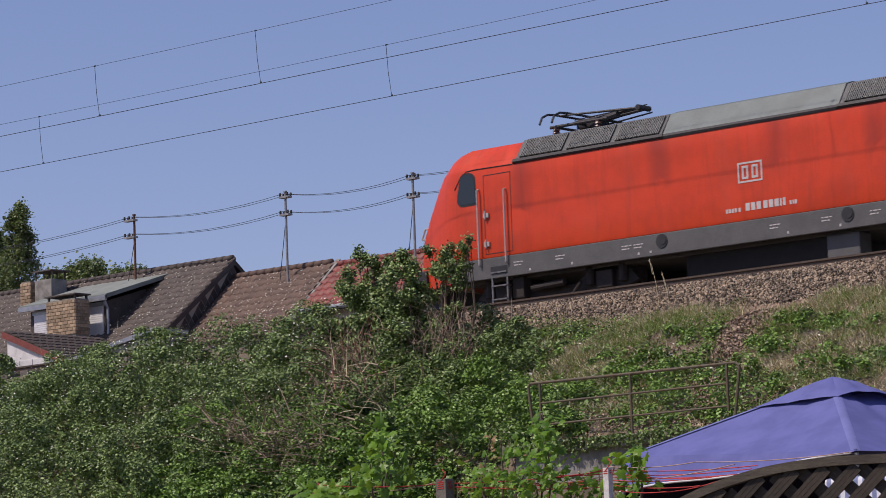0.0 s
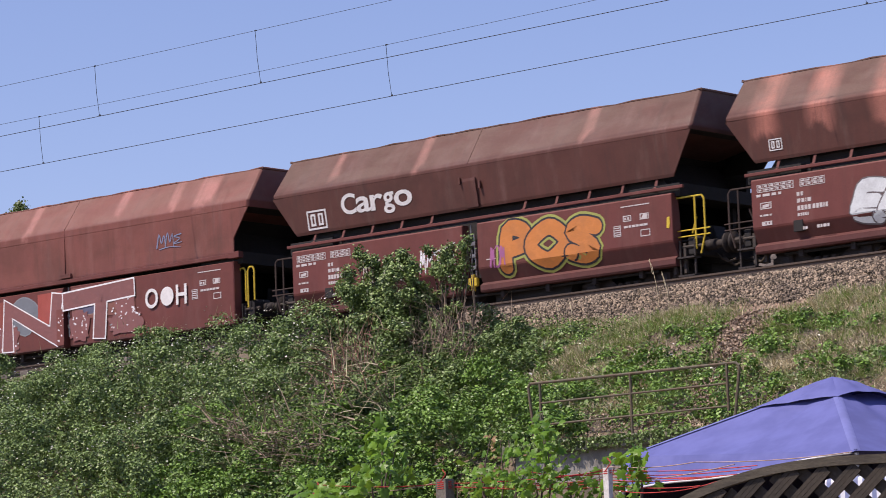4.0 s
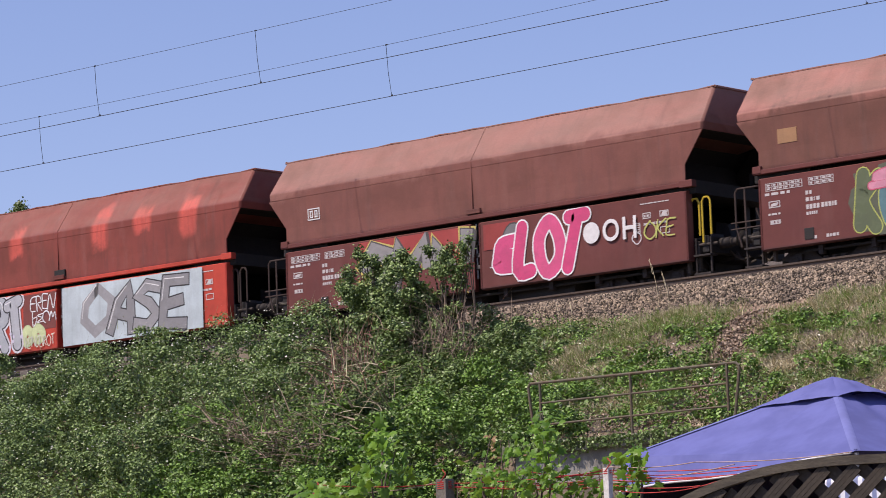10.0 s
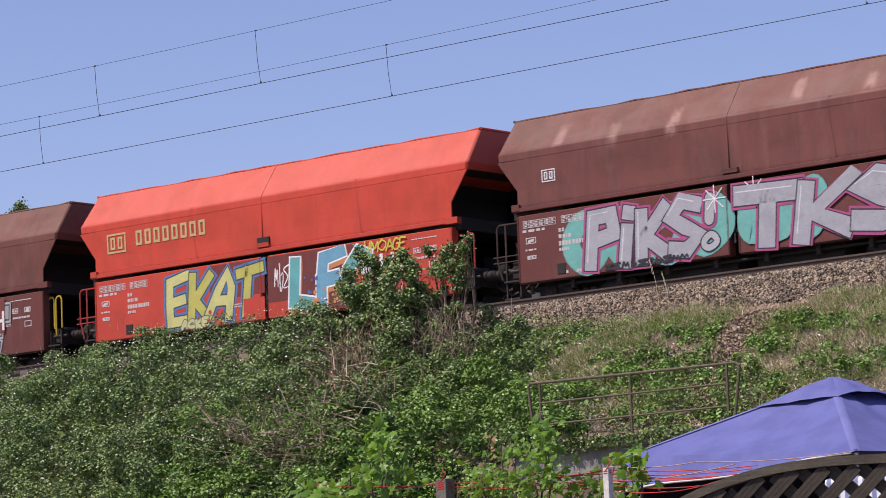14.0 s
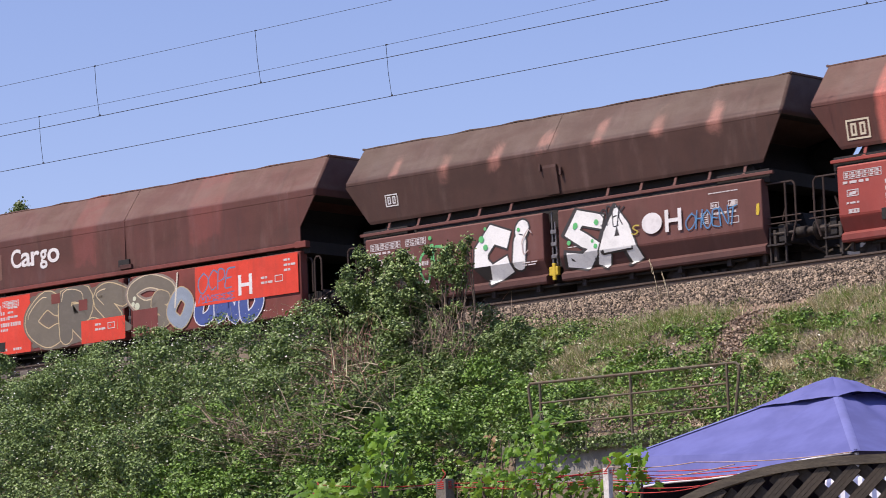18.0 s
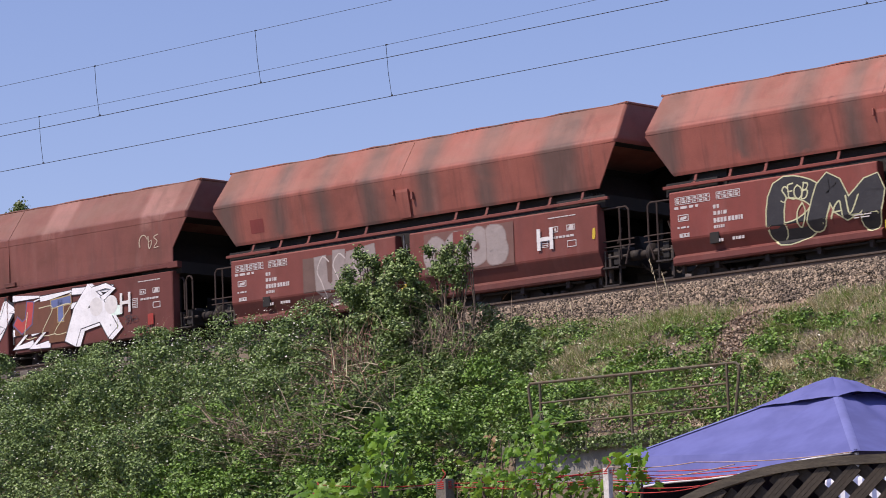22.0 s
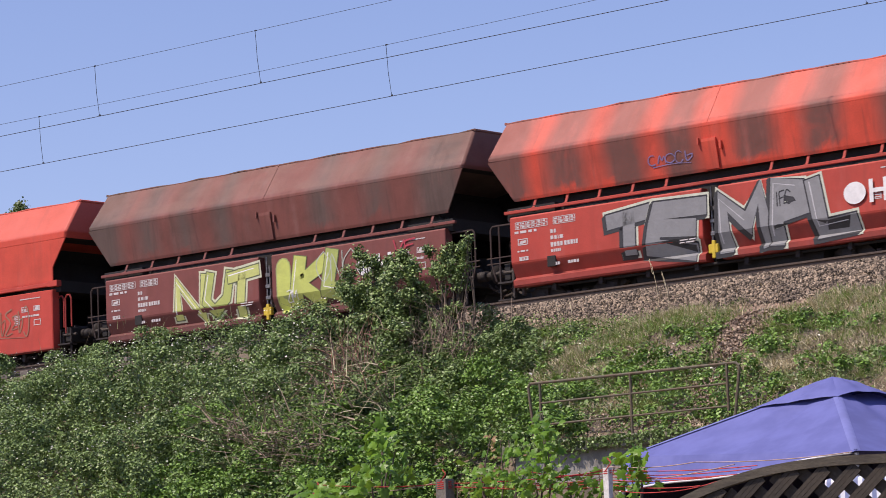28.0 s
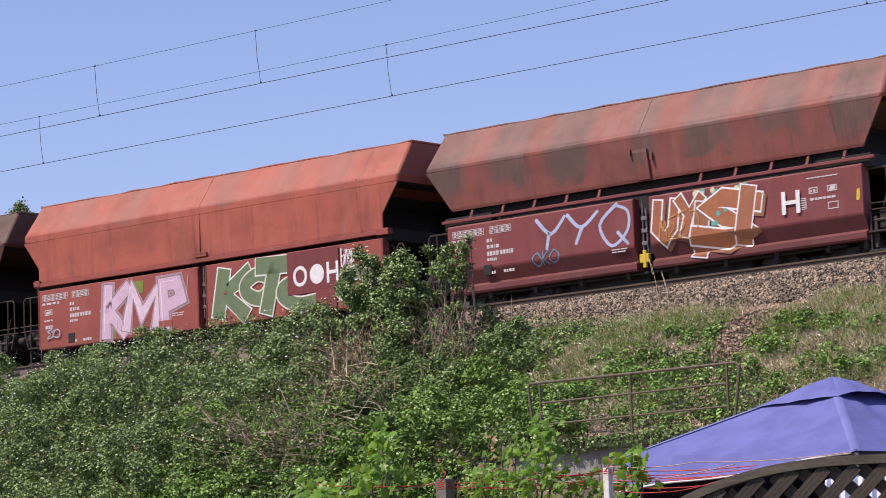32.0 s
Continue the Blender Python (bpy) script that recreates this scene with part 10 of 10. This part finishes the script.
def ray_point(px, py, d):
    """A point d metres from the camera in the direction of the picture place (px, py)."""
    half = math.tan(cam.data.angle / 2)
    way = Vector(((2 * px / 1568 - 1) * half, (882 - 2 * py) / 1568 * half, -1)).normalized()
    return STAND @ (way * d)


TA, TB, TP = ray_point(1100, 810, 33.4), ray_point(1515, 798, 31.0), ray_point(1473, 673, 33.0)
TR, TK = Vector((2 * TP.x - TA.x, 2 * TP.y - TA.y, TB.z - 0.02)), Vector((2 * TP.x - TB.x, 2 * TP.y - TB.y, TA.z))
gz = thing("gazebo", "violet cloth garden gazebo with a vented top", "gazebo", pose(TP.x, TP.y, 0))
GO = Vector((TP.x, TP.y, 0))


def cloth(bm, a, b, top, n=26, sag=0.04, start=0.0, lift=0.0):
    """A three-cornered cloth panel between two hips: it sags a little, with soft folds that run down from the top. lift: its lower edge billows up."""
    rows = []
    for i in range(n + 1):
        f = start + (1 - start) * i / n
        l, r = top.lerp(a, f), top.lerp(b, f)
        row = []
        for j in range(n + 1):
            g = j / n
            p = l.lerp(r, g)
            mid = 4 * g * (1 - g)
            fold = 0.030 * math.sin(8.5 * g + 1.2 * f) + 0.016 * math.sin(21 * g + 2.5 * f) + 0.008 * math.sin(17 * f + 9 * g)
            p = p + Vector((0, 0, -sag * mid * math.sin(math.pi * f) + fold * mid * f * (1.15 - f) * 1.6 + lift * mid * f))
            row.append(bm.verts.new(p - GO))
        rows.append(row)
    for i in range(n):
        for j in range(n):
            bm.faces.new((rows[i][j], rows[i + 1][j], rows[i + 1][j + 1], rows[i][j + 1]))


for a, b in ((TA, TB), (TB, TR), (TR, TK), (TK, TA)):
    bm = bmesh.new()
    cloth(bm, a, b, TP, 30, 0.04, 0.17)
    bmesh.ops.remove_doubles(bm, verts=bm.verts, dist=1e-4)
    bmesh.ops.recalc_face_normals(bm, faces=bm.faces)
    pan = part("canopy_panel", bm, M_TENT, gz, "", True)
# loose flap of cloth hanging below the left eave
bm = bmesh.new()
fl = ray_point(1106, 872, 33.2)
top_row, low_row = [], []
for k in range(17):
    g = k / 16
    p, q = TA.lerp(TB, g), fl.lerp(TB + Vector((0, 0, -0.03)), g)
    w_ = 0.03 * math.sin(g * 14)
    top_row.append(bm.verts.new(p - GO + Vector((0, -0.004, 0.006))))
    low_row.append(bm.verts.new(q - GO + Vector((-0.03 + w_, -0.05 - w_, 0.02 * math.sin(g * 9)))))
for k in range(16):
    bm.faces.new((top_row[k], top_row[k + 1], low_row[k + 1], low_row[k]))
part("hanging_flap", bm, M_TENT, gz, "loose violet flap", True)
hem = [fl.lerp(TB + Vector((0, 0, -0.03)), k / 16) - GO + Vector((-0.03 + 0.03 * math.sin(k / 16 * 14), -0.05 - 0.03 * math.sin(k / 16 * 14), 0.02 * math.sin(k / 16 * 9))) for k in range(17)]
part("flap_hem", wire("flap_hem", hem, 0.012, "", M_TRIM), None, gz, "white hem")
# added dark sheets on the far sides stand in for the canopy's shade
M_SHADE_SHEET = surface("dark_blue_shade_sheet", (0.035, 0.033, 0.07), (0.025, 0.024, 0.05), 2.0, 0.9)
for a, b in ((TR, TK), (TK, TA)):
    bm = bmesh.new()
    up_, dn_ = [], []
    for k in range(25):
        p = a.lerp(b, k / 24)
        out_ = Vector((p.x - TP.x, p.y - TP.y, 0)).normalized() * 0.04 * math.sin(k * 1.7)
        up_.append(bm.verts.new(p - GO + Vector((0, 0, -0.05))))
        dn_.append(bm.verts.new(Vector((p.x, p.y, -7.7)) - GO + out_))
    for k in range(24):
        bm.faces.new((up_[k], up_[k + 1], dn_[k + 1], dn_[k]))
    bmesh.ops.solidify(bm, geom=bm.faces[:], thickness=0.004)
    part("curtain", bm, M_SHADE_SHEET, gz, "added dark sheet standing in for shade under the canopy", True)
# doubled seam tapes along the two hips towards the garden
M_TAPE = surface("violet_seam_tape", (0.16, 0.18, 0.43), (0.14, 0.16, 0.39), 2.0, 0.75, 0.0, 0.05, 3.0)
for c in (TB, TA):
    side = (c - TP).cross(Vector((0, 0, 1))).normalized() * 0.045
    bm = bmesh.new()
    for p, q in ((0.18, 0.4), (0.4, 0.62), (0.62, 0.82), (0.82, 0.985)):
        m0, m1 = TP.lerp(c, p) - GO, TP.lerp(c, q) - GO
        up0 = Vector((0, 0, 0.007))
        dn = Vector((0, 0, -0.012))
        fr = [bm.verts.new(v + o) for v in (m0, m1) for o in (side + dn, up0, dn - side)]
        bm.faces.new((fr[0], fr[3], fr[4], fr[1]))
        bm.faces.new((fr[1], fr[4], fr[5], fr[2]))
    bmesh.ops.remove_doubles(bm, verts=bm.verts, dist=1e-4)
    bmesh.ops.recalc_face_normals(bm, faces=bm.faces)
    part("seam_tape", bm, M_TAPE, gz, "paler doubled cloth tape", True)
# raised vent cap over the open top; it billows on the side away from the fold
cap = TP + Vector((0, 0, 0.035))
corners = [TP.lerp(c, f) + Vector((0, 0, 0.012)) for c, f in ((TA, 0.375), (TB, 0.255), (TR, 0.34), (TK, 0.34))]
for (a, b), up_ in zip(zip(corners, corners[1:] + corners[:1]), (0.012, 0.085, 0.05, 0.03)):
    bm = bmesh.new()
    cloth(bm, a, b, cap, 14, -0.03, 0.0, up_)
    bmesh.ops.remove_doubles(bm, verts=bm.verts, dist=1e-4)
    bmesh.ops.recalc_face_normals(bm, faces=bm.faces)
    part("vent_cap", bm, M_TENT, gz, "", True)
for a in (TA, TB, TR, TK):
    bm = bmesh.new()
    rod(bm, a - GO + Vector((0, 0, -0.02)), Vector((a.x, a.y, -7.9)) - GO, 0.025, 8)
    part("leg", bm, M_MAST, gz)
    if a is not TB:
        continue
    bm = bmesh.new()
    rod(bm, TP - GO + Vector((0, 0, -0.12)), a.lerp(TP, 0.03) - GO + Vector((0, 0, -0.12)), 0.012, 8)
    part("roof_strut", bm, M_MAST, gz)
    bm = bmesh.new()
    rod(bm, TP - GO + Vector((0, 0, 0.002)), a - GO + Vector((0, 0, -0.002)), 0.006, 6)
    part("hip_seam", bm, M_TENT, gz)

# ---- arched trellis ----
M_SLAT = surface("dark_stained_slat", (0.060, 0.047, 0.033), (0.032, 0.026, 0.019), 5.0, 0.8, 0.0, 0.4, 60.0)
M_WOOD = surface("weathered_dark_wood", (0.12, 0.102, 0.072), (0.065, 0.055, 0.04), 4.0, 0.85, 0.0, 0.4, 50.0, stretch=(1, 1, 6))
T0, T1 = ray_point(1150, 899, 20.3), ray_point(2010, 866, 19.6)
tr_dir = Vector((T1.x - T0.x, T1.y - T0.y, 0)).normalized()
tr = thing("trellis", "dark weathered wooden trellis with an arched top", "trellis", Matrix.Translation((T0.x, T0.y, T0.z)) @ Matrix(((tr_dir.x, -tr_dir.y, 0, 0), (tr_dir.y, tr_dir.x, 0, 0), (0, 0, 1, 0), (0, 0, 0, 1))))
TW = (T1 - T0).length


def arch_z(u):
    """Top of the arch over the panel's left corner, u metres along it."""
    k = abs(u - TW / 2) / (TW / 2)
    return (T1.z - T0.z) * u / TW + 0.325 * (1 - k ** 2.7) - 0.055


bm = bmesh.new()
N = 40
ring = []
for k in range(N + 1):
    u = TW * k / N
    z = arch_z(u)
    ring.append([bm.verts.new(p) for p in ((u, -0.035, z), (u, 0.035, z), (u, 0.035, z - 0.055), (u, -0.035, z - 0.055))])
for a, b in zip(ring[:-1], ring[1:]):
    for j in range(4):
        bm.faces.new((a[j], b[j], b[(j + 1) % 4], a[(j + 1) % 4]))
bm.faces.new(ring[0])
bm.faces.new(ring[-1])
bmesh.ops.recalc_face_normals(bm, faces=bm.faces)
part("arched_rail", bm, M_WOOD, tr)
for u in (0.0, TW):
    bm = bmesh.new()
    box(bm, u - 0.04, u + 0.04, -0.04, 0.04, -2.4, arch_z(u) - 0.02, 0.006)
    part("post", bm, M_WOOD, tr)
for sgn, y in ((1, -0.012), (-1, 0.012)):
    for k in range(-16, 40):
        # slats at 45 degrees, clipped by the arch
        pts = []
        for i in range(80):
            s = i / 79 * 3.2
            u, z = k * 0.19 + (s if sgn > 0 else -s) * 0.72, -2.0 + s * 0.69
            if 0.02 < u < TW - 0.02 and z < arch_z(u) - 0.05:
                pts.append((u, z))
        if len(pts) < 3:
            continue
        (ua, za), (ub, zb) = pts[0], pts[-1]
        d = Vector((ub - ua, 0, zb - za)).normalized()
        nrm = Vector((-d.z, 0, d.x))
        bm = bmesh.new()
        # a grooved slat: three narrow ribs side by side on a thin web
        for off, wide, thick in ((-0.026, 0.012, 0.009), (0.0, 0.012, 0.009), (0.026, 0.012, 0.009), (0.0, 0.037, 0.005)):
            vs = []
            for yy in (y - thick, y + thick):
                for p, q in (((ua, za), off + wide), ((ub, zb), off + wide), ((ub, zb), off - wide), ((ua, za), off - wide)):
                    vs.append(bm.verts.new((p[0] + nrm.x * q, yy, p[1] + nrm.z * q)))
            for f4 in ((0, 1, 2, 3), (7, 6, 5, 4), (0, 4, 5, 1), (1, 5, 6, 2), (2, 6, 7, 3), (3, 7, 4, 0)):
                bm.faces.new([vs[i] for i in f4])
        bmesh.ops.recalc_face_normals(bm, faces=bm.faces)
        part("slat", bm, M_SLAT, tr)
# striped cloth behind the trellis
M_STRIPE, _t3, _b3 = nodes_of("striped_cushion_cloth")
_w = _t3.nodes.new("ShaderNodeTexWave")
_w.inputs["Scale"].default_value = 4.0
_t3.links.new(place(_t3), _w.inputs["Vector"])
_t3.links.new(mix(_t3, span(_t3, _w.outputs["Fac"], 0.4, 0.6), (0.75, 0.76, 0.8), (0.2, 0.24, 0.4)), _b3.inputs["Base Color"])
cu = thing("garden_chair", "garden chair with blue and white striped cloth", "chair", Matrix.Translation(ray_point(1530, 872, 24.0)))
bm = bmesh.new()
box(bm, -0.32, 0.32, -0.05, 0.05, -0.35, 0.12, 0.03)
part("backrest", bm, M_STRIPE, cu)
for dx in (-0.3, 0.3):
    bm = bmesh.new()
    rod(bm, (dx, 0, -0.3), (dx, 0.05, -1.7), 0.02, 6)
    part("leg", bm, M_TRIM, cu)
bm = bmesh.new()
box(bm, -0.32, 0.32, -0.5, 0.0, -0.95, -0.88, 0.02)
part("seat", bm, M_STRIPE, cu)

# ---- vine posts, cords and vine ----
M_POST = surface("white_painted_post", (0.74, 0.73, 0.68), (0.55, 0.53, 0.47), 7.0, 0.7)
M_GREYPOST = surface("grey_wood_post", (0.2, 0.18, 0.16), (0.13, 0.12, 0.1), 7.0, 0.85)
M_CORD = surface("red_cord", (0.62, 0.055, 0.05), (0.5, 0.05, 0.045), 20.0, 0.7)
M_CORD2 = surface("pale_cord", (0.5, 0.36, 0.3), (0.4, 0.25, 0.2), 20.0, 0.8)
for px, py, mat, lab, r in ((1075, 828, M_POST, "white wooden post wound with red cord", 0.023), (787, 848, M_GREYPOST, "grey wooden post wound with red cord", 0.045), (560, 868, M_GREYPOST, "short grey post with red cord", 0.02)):
    b = ray_point(px, py, 21.2 if mat is M_POST else 22.0)
    p = thing("post", lab, "post", Matrix.Translation(b), "vine posts")
    bm = bmesh.new()
    box(bm, -r, r, -r, r, -2.6, 0.0, 0.006)
    part("shaft", bm, mat, p)
    bm = bmesh.new()
    for k in range(2 if mat is M_POST else 4):
        z = -0.02 - 0.014 * k
        pipe(bm, [(r * 1.15 * math.cos(a * 1.047), r * 1.15 * math.sin(a * 1.047), z + 0.004 * math.sin(a)) for a in range(7)], 0.004, 5)
    pipe(bm, [(0, -r, -0.02), (0.05, -r, 0.03), (0.02, -r, 0.06)], 0.004, 5)
    part("cord_winding", bm, M_CORD, p)
cords = thing("cords", "thin red cords stretched between the posts", "cord", pose(0, 0, 0))
for (a, b, mat) in (((560, 858), (787, 856), M_CORD), ((787, 856), (1075, 833), M_CORD), ((787, 860), (1075, 862), M_CORD), ((787, 863), (1075, 848), M_CORD), ((1075, 826), (1230, 818), M_CORD2), ((1075, 832), (1340, 824), M_CORD), ((1075, 840), (1330, 830), M_CORD), ((1075, 850), (1280, 842), M_CORD), ((1075, 856), (1300, 822), M_CORD2), ((1075, 864), (1180, 870), M_CORD), ((1075, 836), (1250, 846), M_CORD), ((1075, 844), (1320, 838), M_CORD), ((1075, 858), (1240, 860), M_CORD), ((940, 836), (1075, 838), M_CORD), ((900, 850), (1075, 856), M_CORD), ((960, 846), (1075, 829), M_CORD), ((880, 858), (1075, 843), M_CORD2), ((1230, 818), (1508, 800), M_CORD2), ((1150, 872), (1270, 852), M_CORD), ((640, 872), (787, 850), M_CORD2)):
    A, B = ray_point(*a, 22.0), ray_point(*b, 22.0 if b[0] < 1100 else 21.2)
    pts = [A.lerp(B, k / 8) + Vector((0, 0, -0.02 * 4 * (k / 8) * (1 - k / 8))) for k in range(9)]
    part("cord", wire("cord", pts, 0.0035, "", mat), None, cords)


def vine(name, label, places, n, size, seed, mat=None):
    """Shoots of a grape vine with lobed leaves."""
    rnd = random.Random(seed)
    v0 = ray_point(places[0][0], places[0][1], 22.0)
    th = thing(name, label, "vine", Matrix.Translation(v0))
    V, F = [], []
    stems = bmesh.new()
    for (px, py, sx, sy) in places:
        base = ray_point(px + rnd.uniform(-sx, sx) * 0.5, 930, 22.0)
        tip = ray_point(px, py - sy, 22.0 + rnd.uniform(-.4, .4))
        mid = base.lerp(tip, .5) + Vector((rnd.uniform(-.1, .1), 0, 0))
        rod(stems, base - v0, mid - v0, .007, 5)
        rod(stems, mid - v0, tip - v0, .006, 5, .003)
        for _ in range(n):
            c = ray_point(px + rnd.gauss(0, sx * .55), py + rnd.gauss(0, sy * .55), 22.0 + rnd.uniform(-.5, .5)) - v0
            s = rnd.uniform(*size)
            a = rnd.uniform(0, 6.28)
            out = Vector((math.cos(a), math.sin(a), rnd.uniform(-.9, .3))).normalized()
            nr = Vector((rnd.gauss(0, .5), -0.7 + rnd.gauss(0, .4), 0.5 + rnd.gauss(0, .3))).normalized()
            sd = out.cross(nr).normalized()
            nr = sd.cross(out)
            k = len(V)
            lobes = ((0, -.1), (.35, -.25), (.5, .1), (.34, .16), (.42, .55), (.16, .5), (0, .85), (-.16, .5), (-.42, .55), (-.34, .16), (-.5, .1), (-.35, -.25))
            V.append(c + out * s * .2 + nr * s * .06)
            for u, w in lobes:
                V.append(c + sd * s * u + out * s * w - nr * s * .10 * (abs(u) + abs(w - .2)))
            for i in range(12):
                F.append((k, k + 1 + i, k + 1 + (i + 1) % 12))
    tagged(part("foliage", raw_mesh("foliage", [tuple(q) for q in V], F, mat or M_VINE), None, th, "lobed fresh green leaves"), kind="stuff")
    part("vine_stem", stems, M_BARK, th)
    return th


vine("grape_vine", "grape vine with large fresh leaves", [(700, 835, 60, 40), (655, 850, 60, 30), (660, 790, 25, 45), (620, 865, 50, 25), (560, 868, 40, 18), (680, 780, 20, 15)], 46, (0.045, 0.095), 3)
vine("grape_vine", "grape vine with fresh and reddish leaves", [(900, 830, 60, 50), (960, 800, 45, 50), (940, 850, 80, 35), (1000, 860, 60, 25), (860, 855, 50, 35), (960, 760, 18, 30)], 75, (0.035, 0.075), 5)
vine("grape_vine", "grape vine shoot beside the white post", [(1095, 815, 25, 15), (1130, 830, 25, 25), (1115, 860, 35, 25), (1060, 860, 40, 20), (1125, 800, 12, 14)], 20, (0.05, 0.10), 8)
M_REDLEAF = foliage("reddish_leaf", (0.20, 0.10, 0.05), (0.34, 0.22, 0.10), (0.26, 0.22, 0.08))
vine("grape_vine", "reddish young vine leaves", [(885, 820, 40, 40), (940, 850, 60, 25), (810, 868, 60, 12), (870, 790, 10, 20)], 14, (0.022, 0.045), 12, M_REDLEAF)


# ---- movement ----
def travelled(t):
    """Metres that the train has gone after t seconds; it slows a little."""
    return 15.1698 * t - 0.054039 * t * t + 0.00030933 * t ** 3


SHIFTS = {3.0: 0.06, 9.0: 0.02, 10.0: 0.03, 11.0: 0.03, 14.0: -0.07, 17.0: 0.04, 19.0: -0.04, 21.0: -0.03, 22.0: -0.04, 23.0: -0.03, 24.0: 0.04, 25.0: 0.10, 28.0: 0.05, 30.0: -0.03, 31.0: -0.03}


def motions():
    for w, axles in TRAIN:
        x = w.location.x
        walk(w, [(float(t), pose(x - travelled(t) + SHIFTS.get(float(t), 0.0), 0, 0)) for t in range(33)])
        # the wheels turn while their wagon is near the view
        near = [t / 30 for t in range(961) if -66 < x - travelled(t / 30) < -12]
        if not near or not axles:
            continue
        r = axles[0].location.z
        times, last = [near[0]], 0.0
        for t in near:
            if (travelled(t) - travelled(times[-1])) / r > 1.35:
                times.append(last)
            last = t
        times = sorted(set(times) | {near[-1]})
        for a in axles:
            at, s0 = a.location.copy(), travelled(near[0])
            rows = [(t, pose(*at, 0, -math.degrees((travelled(t) - s0) / r), 0)) for t in times]
            if rows[0][0] > 0.0:
                rows.insert(0, (0.0, rows[0][1]))
            if rows[-1][0] < 32.0:
                rows.append((32.0, rows[-1][1]))
            walk(a, rows)


motions()
